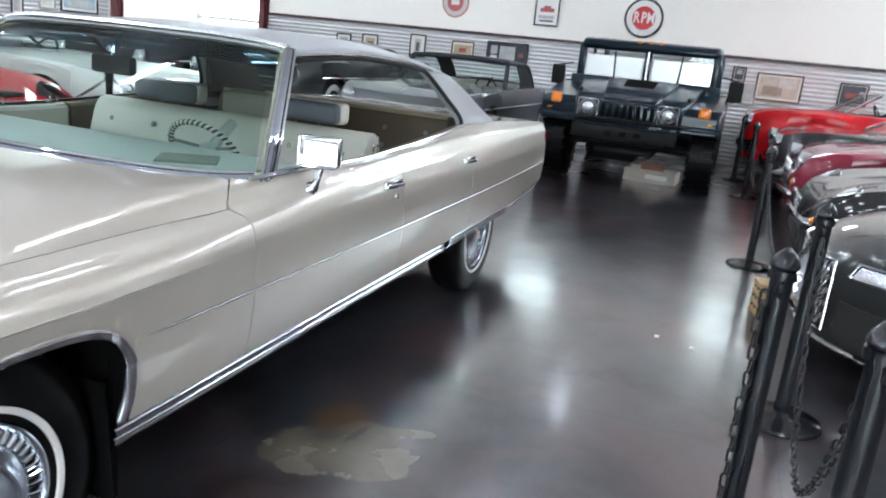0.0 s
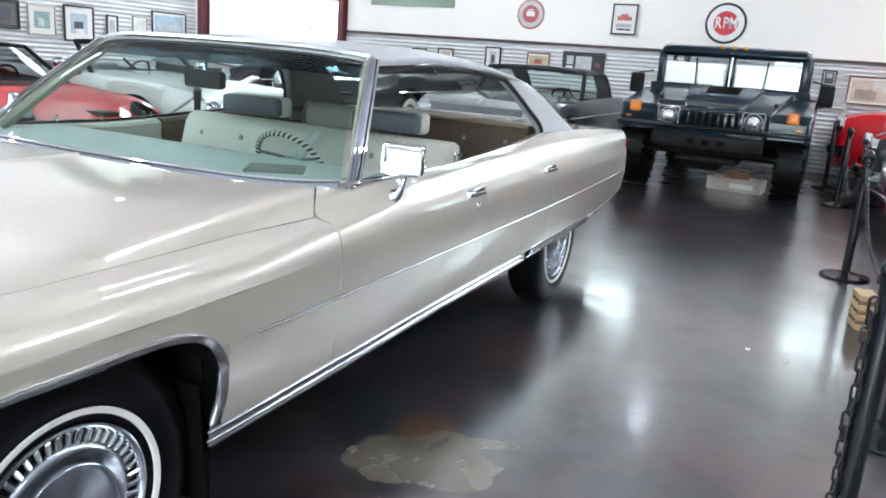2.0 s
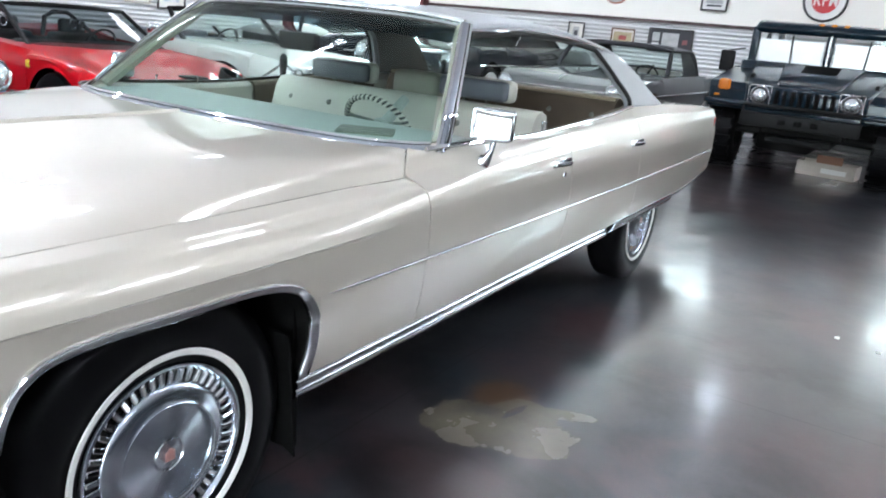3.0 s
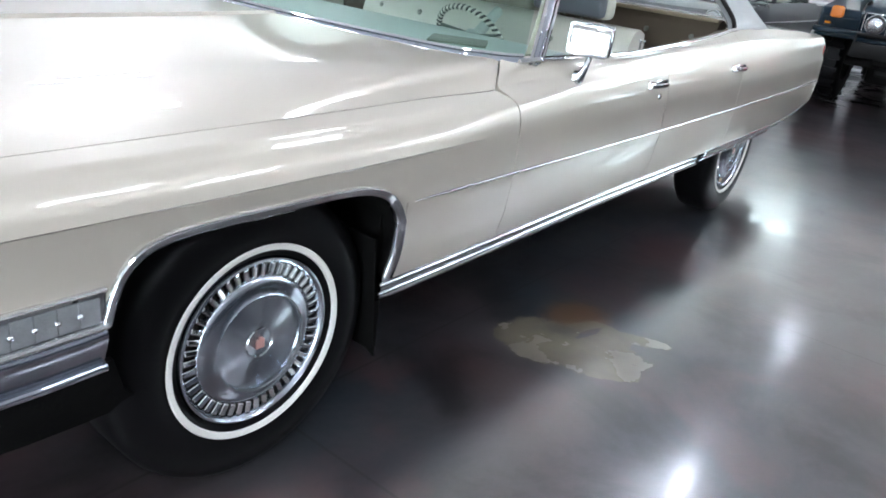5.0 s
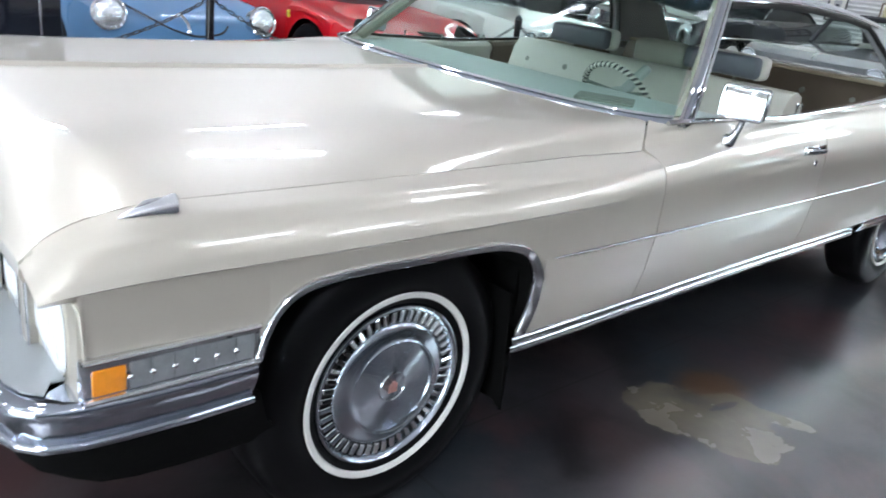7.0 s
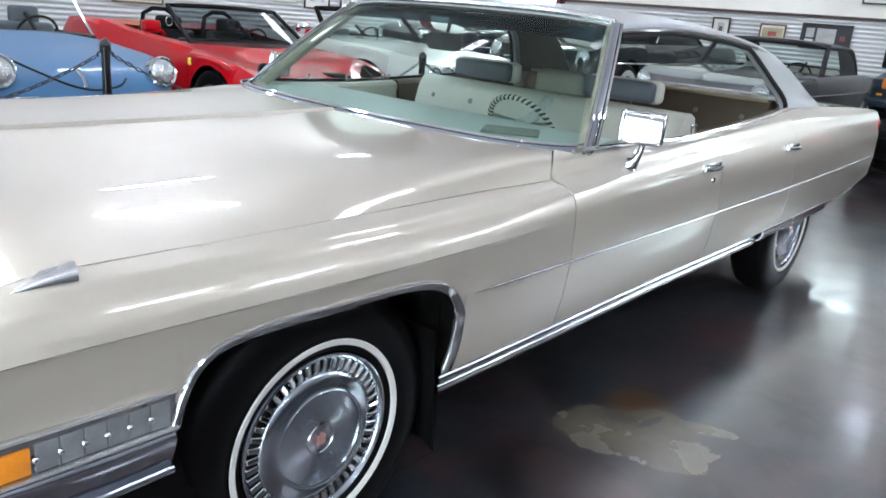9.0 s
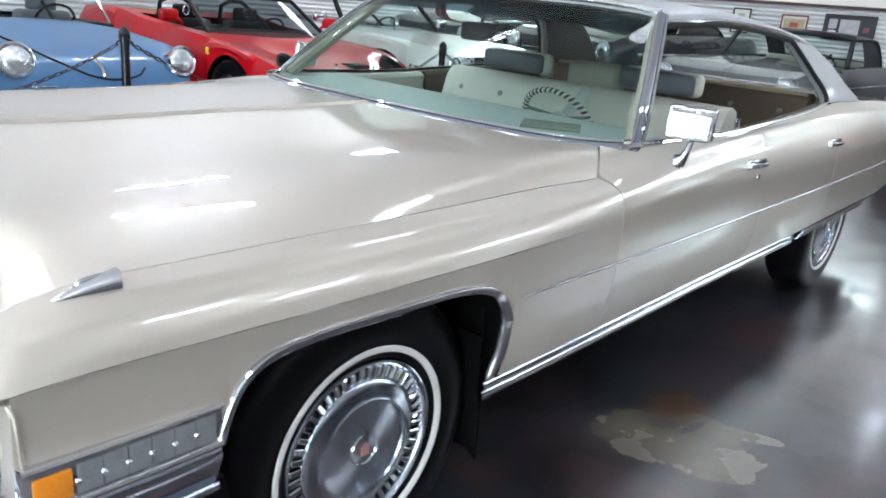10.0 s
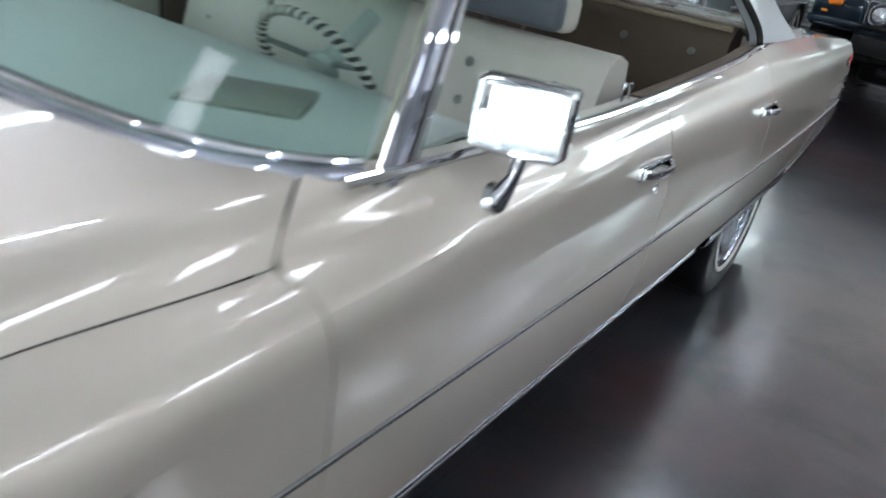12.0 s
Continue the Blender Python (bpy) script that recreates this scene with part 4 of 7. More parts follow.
bm = bmesh.new()
rbox(bm, -0.515, 0.515, -0.80, -0.755, 0.755, 0.786, 0.010)
rbox(bm, -0.515, -0.497, -0.80, -0.72, 0.575, 0.78, 0.005)
rbox(bm, 0.497, 0.515, -0.80, -0.72, 0.575, 0.78, 0.005)
gr = part("grille_surround", bm, M_CHROME, sedan)
for z in spread(0.578, 0.745, 9):
    part("grille_bar", box(bmesh.new(), -0.497, 0.497, -0.792, -0.765, z - 0.0045, z + 0.0045), M_CHROME, gr, "", 0)
bm = bmesh.new()
for x in spread(-0.48, 0.48, 33):
    box(bm, x - 0.002, x + 0.002, -0.788, -0.768, 0.565, 0.757)
part("grille_mesh", bm, M_STEEL, gr, "fine upright grille fins", 0)
bm = bmesh.new()
box(bm, -0.496, 0.496, -0.755, -0.742, 0.575, 0.757)
part("grille_backing", bm, M_GAP, gr, "", 0)

# front bumper: a blade swept round the nose
plan = [(1.000, -0.405), (1.003, -0.52), (0.998, -0.64), (0.990, -0.715), (0.972, -0.775), (0.935, -0.812), (0.88, -0.832), (0.78, -0.842), (0.60, -0.855), (0.47, -0.865), (0.44, -0.885), (0.30, -0.90), (0.0, -0.91)]
full = plan + [(-x, y) for x, y in plan[-2::-1]]
sect = [(-0.12, 0.578), (-0.045, 0.5765), (-0.030, 0.576), (-0.016, 0.575), (-0.008, 0.572), (-0.002, 0.566), (0.001, 0.558), (0.0005, 0.551), (-0.003, 0.540), (-0.008, 0.526), (-0.0135, 0.512), (-0.018, 0.501), (-0.019, 0.496), (-0.013, 0.4945), (-0.008, 0.491), (-0.007, 0.485), (-0.010, 0.479), (-0.020, 0.474), (-0.05, 0.468)]
bm = bmesh.new()
rows = []
for i, (x, y) in enumerate(full):
    a, b = full[max(0, i - 1)], full[min(len(full) - 1, i + 1)]
    d = Vector((b[0] - a[0], b[1] - a[1])).normalized()
    nrm = Vector((-d.y, d.x))
    if nrm.dot(Vector((x, y + 0.2))) < 0:
        nrm = -nrm
    rows.append([(x + nrm.x * o, y + nrm.y * o, z) for o, z in sect])
    if abs(x) < 0.96 and y < -0.75:
        rows[-1][0] = (min(0.93, abs(rows[-1][1][0])) * (1 if x > 0 else -1), -0.714, sect[0][1])
grid(bm, rows)
fl = bmesh.new()
grid(fl, [[r[0], tuple(np.array(r[0]) * 0.5 + np.array(r[1]) * 0.5 + np.array((0, 0, 0.001))), tuple(np.array(r[1]) + np.array((0, 0, 0.003))), tuple(np.array(r[2]) + np.array((0, 0, 0.003)))] for r in rows[4:-4]])
for v in fl.verts:
    v.co.z += 0.003
part("bumper_filler", fl, M_FILLER, sedan, "silver filler strip behind the bumper", 50, 0.003)
part("front_bumper", bm, M_DARKCHROME, sedan, "wrap-round chrome front bumper", 50, 0.006)
bm = bmesh.new()
rows = [[(x * k, y * 1.0 + dy, z) for k, dy, z in ((0.975, 0.02, 0.49), (0.955, 0.05, 0.40), (0.90, 0.12, 0.32))] for x, y in full]
grid(bm, rows)
part("front_valance", bm, M_WELL, sedan, "", 30, 0.01)

# underbody
for w, y0, y1, z0, z1 in ((0.80, 0.42, 2.85, 0.27, 0.40), (0.50, -0.68, 0.42, 0.26, 0.45), (0.62, 2.85, 3.77, 0.26, 0.44), (0.78, 3.77, 4.70, 0.32, 0.48)):
    part("underbody", box(bmesh.new(), -w, w, y0, y1, z0, z1), M_WELL, sedan, "", 0)

# door mirrors, handles and locks
for s in (1, -1):
    bm = bmesh.new()
    swing = Matrix.Translation((0.975 * s, 1.25, 0)) @ Matrix.Rotation(radians(20 * s), 4, "Z") @ Matrix.Translation((-0.975 * s, -1.25, 0))
    rbox(bm, min(0.903 * s, 1.047 * s), max(0.903 * s, 1.047 * s), 1.225, 1.285, 0.980, 1.080, 0.010, 3)
    for v in bm.verts:
        if v.co.y < 1.25:      # the shell's front leans back a little
            v.co.y += 0.008 * (v.co.z - 0.98) / 0.1
    bmesh.ops.transform(bm, matrix=swing, verts=bm.verts)
    mir = part("door_mirror", bm, M_CHROME, sedan, "square chrome door mirror")
    rim = [(0.911, 0.987), (0.909, 1.03), (0.911, 1.073), (0.917, 1.078), (0.975, 1.0795), (1.033, 1.078), (1.039, 1.073), (1.041, 1.03), (1.039, 0.987), (1.033, 0.982), (0.975, 0.9805), (0.917, 0.982)]
    part("mirror_rim", tube(bmesh.new(), [swing @ Vector((x * s, 1.2245 + 0.008 * (z - 0.98) / 0.1, z)) for x, z in rim], 0.005, 8, True), M_CHROME, mir)
    bm = bmesh.new()
    box(bm, min(0.917 * s, 1.033 * s), max(0.917 * s, 1.033 * s), 1.286, 1.290, 0.99, 1.070)
    bmesh.ops.transform(bm, matrix=swing, verts=bm.verts)
    part("mirror_glass", bm, M_STEEL, mir, "", 0)
    bm = bmesh.new()
    tube(bm, [(0.985 * s, 1.25, 0.985), (0.985 * s, 1.235, 0.945), (0.978 * s, 1.23, 0.925), (0.968 * s, 1.225, 0.905)], [0.011, 0.010, 0.015, 0.022], 10)
    lathe(bm, [(0.0, 0.0), (0.026, 0.002), (0.022, 0.012), (0.0, 0.016)], pose(0.962 * s, 1.225, 0.905, 0, 70 * s, 0), 16)
    part("mirror_stalk", bm, M_CHROME, mir)
    for y, z in ((1.83, 0.852), (2.79, 0.862)):
        hd = thing("door_handle", "", "")
        hd.parent = sedan
        bm = bmesh.new()
        xx = smooth_keys(PLAN, y)[0] - 0.008
        rows = []
        for k in range(9):
            t = k / 8
            o = 0.006 + 0.022 * math.sin(math.pi * t) ** 0.6
            rows.append([(xx * s + s * (o + 0.006 * math.cos(a)), y - 0.075 + 0.15 * t, z + 0.010 * math.sin(a)) for a in spread(0, 2 * math.pi, 9)[:-1]])
        vs = grid(bm, rows, True)
        bm.faces.new(vs[0])
        bm.faces.new(vs[-1])
        part("handle_bar", bm, M_CHROME, hd)
        bm = bmesh.new()
        rbox(bm, min((xx - 0.01) * s, (xx + 0.004) * s), max((xx - 0.01) * s, (xx + 0.004) * s), y - 0.085, y + 0.085, z - 0.016, z + 0.016, 0.004)
        part("handle_plate", bm, M_CHROME, hd)
    bm = bmesh.new()
    lathe(bm, [(0.0, 0.006), (0.011, 0.005), (0.013, 0.0)], pose(1.000 * s, 1.86, 0.800, 0, 90 * s, 0), 14)
    part("door_lock", bm, M_CHROME, sedan)
    for y in (1.60, 1.90):
        bm = bmesh.new()
        lathe(bm, [(0.0035, 0), (0.0035, 0.02), (0.006, 0.024), (0.006, 0.034), (0.0, 0.037)], pose(0.875 * s, y, side_point(8, y)[2] - 0.002), 10)
        part("lock_knob", bm, M_CHROME, sedan)

# interior
bm = bmesh.new()
rows = []
for x in spread(-0.84, 0.84, 25):
    b = smooth_keys(BASE, abs(x))[0]
    rows.append([(x, b + 0.015, 0.945), (x, b + 0.10, 0.947), (x, 1.20, 0.950), (x, 1.30, 0.960), (x, 1.36, 0.957), (x, 1.39, 0.93), (x, 1.385, 0.84), (x, 1.30, 0.70), (x, 1.18, 0.60)])
grid(bm, rows)
part("dashboard", bm, M_DASH, sedan, "pale sage padded dashboard", 40, 0.01)
bm = bmesh.new()
rbox(bm, -0.10, 0.10, -0.085, 0.085, 0.0, 0.012, 0.003)
bmesh.ops.transform(bm, matrix=pose(0.53, 1.145, 0.944, 0, 0, 32), verts=bm.verts)
part("speaker_grille", bm, mat_once("sage_grille", (0.16, 0.18, 0.15), 0.6), sedan)
wheel_m = pose(0.305, 1.53, 0.905, 125, 0, 0)
sw = thing("steering_wheel", "", "")
sw.parent = sedan
for ph, ma, nm, lb in ((0.0, M_LEATHER, "rim", "pale corded rim"), (math.pi, mat_once("dark_cord", (0.03, 0.035, 0.035), 0.5), "rim_cord", "dark cord wound round the rim")):
    ring = []
    for k in range(300):
        a = 2 * math.pi * k / 300
        w = a * 44 + ph
        ring.append(wheel_m @ Vector(((0.158 + 0.006 * math.cos(w)) * math.cos(a), (0.158 + 0.006 * math.cos(w)) * math.sin(a), 0.006 * math.sin(w))))
    part(nm, tube(bmesh.new(), ring, 0.0068, 5, True), ma, sw, lb)
for a in (20, 160, 270):
    part("spoke", tube(bmesh.new(), [wheel_m @ Vector((0, 0, -0.03)), wheel_m @ Vector((0.15 * math.cos(radians(a)), 0.15 * math.sin(radians(a)), 0))], 0.007, 6), mat_once("deep_sage", (0.16, 0.19, 0.17), 0.5), sw)
part("hub", lathe_mesh([(0.0, 0.0), (0.038, -0.006), (0.042, -0.02), (0.024, -0.04), (0.022, -0.20)], wheel_m, 20), M_DASH, sw)


def bench(y, zt, material, width=0.80):
    """A bench seat: cushion, back with tufts, each part its own mesh."""
    bm = bmesh.new()
    rbox(bm, -width, width, y - 0.52, y + 0.06, 0.38, 0.60, 0.06, 3)
    part("seat_cushion", bm, material, sedan)
    bm = bmesh.new()
    rows = []
    for x in spread(-width, width, 27):
        bulge = 0.012 * abs(math.sin(x * 9))
        rows.append([(x, y - 0.05 - bulge, 0.55), (x, y - 0.01 - bulge, 0.75), (x, y + 0.05 - bulge, zt - 0.05), (x, y + 0.075, zt - 0.01), (x, y + 0.12, zt), (x, y + 0.17, zt - 0.02),
                     (x, y + 0.19, zt - 0.1), (x, y + 0.17, 0.55)])
    vs = grid(bm, rows)
    bm.faces.new(vs[0])
    bm.faces.new(vs[-1])
    part("seat_back", bm, material, sedan, "", 45)
    for x in spread(-width + 0.12, width - 0.12, 6):
        for dz in (0.10, 0.20):
            # button colour is darkened for the shade in the tufts
            part("tufting_button", lathe_mesh([(0.0, 0.012), (0.012, 0.009), (0.017, 0.0)], pose(x, y + 0.062 - dz * 0.25, zt - dz, 75, 0, 0), 12), mat_once("shaded_button", (0.22, 0.23, 0.20), 0.5), sedan)


bench(1.98, 1.012, M_LEATHER, 0.76)
bench(2.98, 1.045, M_BROWN, 0.76)
part("seat_piping", tube(bmesh.new(), [(x, 3.045, 1.040) for x in spread(-0.75, 0.75, 12)], 0.010, 8), mat_once("tan_piping", (0.36, 0.30, 0.21), 0.6), sedan, "tan piping along the rear seat")
for x in (-0.39, 0.40):
    bm = bmesh.new()
    rbox(bm, x - 0.18, x + 0.18, 2.075, 2.13, 1.025, 1.118, 0.022, 3)
    hr = part("headrest", bm, M_LEATHER_G, sedan, "slate-blue headrest")
    part("headrest_shell", rbox(bmesh.new(), x - 0.188, x + 0.188, 2.125, 2.20, 1.02, 1.122, 0.028, 3), M_LEATHER, hr, "pale back of the headrest")
    for k in (-0.06, 0.06):
        part("headrest_post", tube(bmesh.new(), [(x + k, 2.13, 0.98), (x + k, 2.13, 1.03)], 0.006, 6), M_CHROME, hr)
part("seat_bolster", rbox(bmesh.new(), -0.10, 0.19, 2.14, 2.24, 0.95, 1.115, 0.04, 3), mat_once("beige_grey_hide", (0.26, 0.25, 0.21), 0.5), sedan)
bm = bmesh.new()
rbox(bm, -0.76, 0.76, 3.16, 3.62, 0.955, 0.975, 0.008)
part("parcel_shelf", bm, M_BROWN, sedan)
bm = bmesh.new()
grid(bm, [[(smooth_keys(RAIL, y)[0] * s * 0.97, y, smooth_keys(RAIL, y)[1] - 0.024 + (smooth_keys(CROWN, y)[0] - smooth_keys(RAIL, y)[1]) * (1 - abs(s) ** 2.6)) for s in spread(-1, 1, 15)] for y in spread(1.5, 3.04, 12)])
part("headlining", bm, M_BROWN, sedan)
bm = bmesh.new()
rbox(bm, -0.84, 0.84, 1.1, 3.4, 0.36, 0.385, 0.005)
part("carpet", bm, M_BROWN, sedan)
bm = bmesh.new()
rbox(bm, -0.085, 0.105, 1.33, 1.375, 1.185, 1.255, 0.014)
rv = part("rear_view_mirror", bm, M_GAP, sedan)
bm = bmesh.new()
tube(bm, [(0, 1.36, 1.25), (0, 1.385, 1.335)], 0.008, 6)
part("mirror_arm", bm, M_CHROME, rv)


# ------------------------------------------------------------------ wheels
def ring_at(x, s, y, z):
    """Places a lathe with its axis across the car, outward on side s."""
    return Matrix.Translation((x * s, y, z)) @ Matrix.Rotation(radians(90 * s), 4, "Y")


def turned_steel():
    """Bright steel with fine turning marks round the wheel's axis."""
    m, nt, b = nodes_of("turned_stainless")
    b.inputs["Base Color"].default_value = (0.44, 0.47, 0.52, 1)
    b.inputs["Metallic"].default_value, b.inputs["Roughness"].default_value = 1.0, 0.30
    co, mp, wv, bp = (nt.nodes.new("ShaderNode" + k) for k in ("TexCoord", "Mapping", "TexWave", "Bump"))
    mp.inputs["Location"].default_value = (0, -0.5, -0.5)
    mp.inputs["Scale"].default_value = (0, 1, 1)
    wv.wave_type, wv.rings_direction = "RINGS", "X"
    wv.inputs["Scale"].default_value, wv.inputs["Distortion"].default_value = 24.0, 0.0
    bp.inputs["Strength"].default_value, bp.inputs["Distance"].default_value = 0.35, 0.002
    nt.links.new(co.outputs["Generated"], mp.inputs["Vector"])
    nt.links.new(mp.outputs[0], wv.inputs["Vector"])
    nt.links.new(wv.outputs["Fac"], bp.inputs["Height"])
    nt.links.new(bp.outputs[0], b.inputs["Normal"])
    ns = nt.nodes.new("ShaderNodeTexNoise")
    ns.inputs["Scale"].default_value, ns.inputs["Detail"].default_value = 40, 4
    rr = nt.nodes.new("ShaderNodeMapRange")
    rr.inputs["To Min"].default_value, rr.inputs["To Max"].default_value = 0.10, 0.18
    nt.links.new(ns.outputs["Fac"], rr.inputs["Value"])
    nt.links.new(rr.outputs[0], b.inputs["Roughness"])
    return m


M_TURNED = turned_steel()
VANE = bpy.data.meshes.new("vane")
bm = bmesh.new()
rbox(bm, 0.162, 0.1935, -0.0072, 0.0072, -0.026, -0.010, 0.003, 2)
bm.to_mesh(VANE)
bm.free()
VANE.materials.append(M_CHROME)


def whitewall_wheel(parent, s, y, x=0.925, z=0.362, r=0.364):
    m = ring_at(x, s, y, z)
    wh = part("wheel", lathe_mesh([(0.12, -0.16), (0.19, -0.15), (0.195, -0.02), (0.205, -0.012)], m, 36), M_STEEL, parent, "whitewall tyre on a finned chrome wheel cover")
    part("tyre", lathe_mesh([(0.20, -0.17), (0.26, -0.20), (0.33, -0.195), (r - 0.008, -0.175), (r, -0.15), (r, -0.045), (r - 0.004, -0.030), (r - 0.012, -0.017), (0.335, -0.003), (0.30, 0.006), (0.272, 0.006), (0.256, 0.002), (0.252, 0.0005), (0.226, -0.003), (0.215, -0.010), (0.203, -0.020)], m, 72), M_RUBBER, wh, "black tyre")
    part("whitewall", lathe_mesh([(0.228, -0.001), (0.230, 0.0042), (0.242, 0.0068), (0.245, 0.0035)], m, 72), M_WHITEWALL, wh, "narrow white sidewall band")
    cover = part("wheel_cover", lathe_mesh([(0.208, -0.018), (0.211, -0.008), (0.208, -0.002), (0.203, 0.000), (0.199, -0.004), (0.1945, -0.010), (0.193, -0.028), (0.164, -0.028), (0.163, -0.013), (0.160, -0.008), (0.150, -0.003), (0.138, 0.001), (0.124, 0.0035), (0.1205, 0.0065), (0.117, 0.006), (0.115, 0.001)], m, 72), M_COVER, wh, "stainless wheel cover")
    disc = part("centre_disc", lathe_mesh([(0.1155, 0.001), (0.09, 0.0018), (0.06, 0.0026), (0.038, 0.003), (0.0, 0.0032)], m, 64), M_TURNED, wh, "turned stainless centre disc")
    part("emblem_ring", lathe_mesh([(0.0395, 0.0025), (0.038, 0.0052), (0.0355, 0.0052), (0.034, 0.0028)], m, 40), M_CHROME, disc)
    for k in range(46):
        o = new("cover_vane", VANE)
        o.parent = cover
        o.matrix_local = m @ Matrix.Rotation(2 * math.pi * k / 46, 4, "Z") @ Matrix.Rotation(radians(24), 4, "X")
    part("vane_recess", lathe_mesh([(0.1925, -0.0255), (0.1645, -0.0255)], m, 48), M_GAP, cover)
    for dx, w in ((-0.0085, 0.0045), (0.0, 0.0065), (0.0085, 0.0045)):
        bm = bmesh.new()
        rbox(bm, -0.015 + 0.006 * abs(dx) / 0.0085, 0.014, dx - w * 0.8, dx + w * 0.8, 0.003, 0.006, 0.001)
        bmesh.ops.transform(bm, matrix=m, verts=bm.verts)
        part("crest", bm, mat_once("worn_red_enamel", (0.34, 0.17, 0.15), 0.4), disc, "faded red enamel crest")
    return wh


for s in (1, -1):
    whitewall_wheel(sedan, s, -0.007)
    whitewall_wheel(sedan, s, 3.302)


# ------------------------------------------------------------------ things on the walls
def framed_picture(wall, along, z, w, h, mount, colours, frame_mat=None, border=0.05):
    """A framed picture: frame bars, mount and a few plain fields of colour. wall: 'n' or 'w'."""
    m = pose(along, Y1 - 0.03, z, 90, 0, 0) if wall == "n" else pose(X0 + 0.03, along, z, 90, 0, 90)
    pic = thing("framed_picture", "framed picture hung on corrugated metal wall", "picture", "pictures on the walls", m)
    f = frame_mat or M_FRAME
    b = 0.028
    for x0, x1, y0, y1 in ((-w / 2, w / 2, h / 2 - b, h / 2), (-w / 2, w / 2, -h / 2, -h / 2 + b), (-w / 2, -w / 2 + b, -h / 2 + b, h / 2 - b), (w / 2 - b, w / 2, -h / 2 + b, h / 2 - b)):
        part("frame_bar", rbox(bmesh.new(), x0, x1, y0, y1, 0.0, 0.03, 0.005, 1), f, pic)
    part("mount", box(bmesh.new(), -w / 2 + b, w / 2 - b, -h / 2 + b, h / 2 - b, 0.002, 0.012), mount, pic, "", 0)
    iw, ih = w / 2 - b - border, h / 2 - b - border
    k = len(colours)
    for i, (c, x0, x1, y0, y1) in enumerate(colours):
        part("print_field", box(bmesh.new(), -iw + 2 * iw * x0, -iw + 2 * iw * x1, -ih + 2 * ih * y0, -ih + 2 * ih * y1, 0.012, 0.0135 + 0.0008 * i), paint(c), pic, "", 0)
    return pic


def paint(c, rough=0.5):
    nm = "print_%02d_%02d_%02d" % tuple(int(v * 99) for v in c)
    return mat_once(nm, c, rough, vary=0.25, scale=9, fine=60, bump=0.0)


GREY, INK, TEAL, RED, OCHRE, SKY = (0.42, 0.42, 0.41), (0.06, 0.06, 0.07), (0.22, 0.34, 0.33), (0.36, 0.08, 0.07), (0.42, 0.36, 0.22), (0.40, 0.46, 0.52)
M_PALE = mat_once("pale_frame_wood", (0.45, 0.42, 0.36), 0.5)
M_BROWNFRAME = mat_once("brown_frame_wood", (0.13, 0.07, 0.035), 0.45)
framed_picture("n", -5.45, 1.47, 0.34, 0.26, M_MAT, [(GREY, 0, 1, 0, 1), (INK, 0.2, 0.8, 0.1, 0.5)])
framed_picture("n", -4.85, 1.50, 0.36, 0.27, M_MAT, [(OCHRE, 0, 1, 0, 1), (INK, 0.3, 0.9, 0.1, 0.4)])
framed_picture("n", -3.80, 1.50, 0.34, 0.44, M_MAT, [(GREY, 0.2, 0.8, 0.1, 0.9), (INK, 0.35, 0.65, 0.2, 0.7)], None, 0.03)
framed_picture("n", -2.85, 1.52, 0.46, 0.30, M_MAT, [(OCHRE, 0, 1, 0, 0.9), (RED, 0.3, 0.7, 0.2, 0.6)], M_BROWNFRAME, 0.02)
framed_picture("n", -1.95, 1.52, 0.82, 0.42, mat_once("black_mount", (0.03, 0.03, 0.035), 0.6), [(GREY, 0.27, 0.73, 0.0, 1.0), (GREY, 0.0, 0.2, 0.4, 1), ((0.20, 0.06, 0.06), 0.84, 0.97, 0.3, 0.6), ((0.7, 0.7, 0.68), 0.0, 0.2, 0.0, 0.3)])
framed_picture("n", 2.88, 1.41, 0.74, 0.46, M_MAT, [((0.50, 0.42, 0.34), 0, 1, 0, 1), ((0.30, 0.24, 0.18), 0.1, 0.6, 0.1, 0.55), ((0.55, 0.52, 0.48), 0.5, 0.95, 0.5, 0.95)], M_BROWNFRAME, 0.03)
framed_picture("n", 4.02, 1.42, 0.44, 0.36, M_MAT, [(INK, 0, 1, 0, 1), (RED, 0.2, 0.8, 0.3, 0.6)], None, 0.01)
framed_picture("n", 2.22, 1.57, 0.22, 0.26, M_MAT, [(INK, 0, 1, 0, 1), (GREY, 0.2, 0.8, 0.5, 0.9)], None, 0.01)
framed_picture("n", 2.40, 1.28, 0.30, 0.40, M_MAT, [(GREY, 0, 1, 0, 1)], M_PALE, 0.02)
framed_picture("n", -1.28, 2.35, 0.46, 0.54, M_WHITE_ENAMEL, [(RED, 0.1, 0.9, 0.45, 0.62), (RED, 0.3, 0.7, 0.6, 0.72), (GREY, 0.05, 0.95, 0.15, 0.3), (INK, 0.1, 0.9, 0.02, 0.1)], None, 0.04)
framed_picture("w", 5.95, 1.62, 0.62, 0.62, mat_once("black_mount", (0.03, 0.03, 0.035)), [(INK, 0, 1, 0, 1), (RED, 0.7, 1, 0.1, 0.9), ((0.6, 0.55, 0.5), 0.15, 0.4, 0.3, 0.7)], None, 0.01)
framed_picture("w", 6.73, 1.57, 0.56, 0.44, mat_once("black_mount", (0.03, 0.03, 0.035)), [((0.10, 0.09, 0.08), 0, 1, 0, 1), (INK, 0.2, 0.8, 0.2, 0.8)], None, 0.03)
framed_picture("w", 7.39, 1.53, 0.50, 0.48, M_MAT, [(TEAL, 0.1, 0.9, 0.1, 0.9), ((0.5, 0.55, 0.5), 0.3, 0.6, 0.2, 0.6)], M_PALE, 0.05)
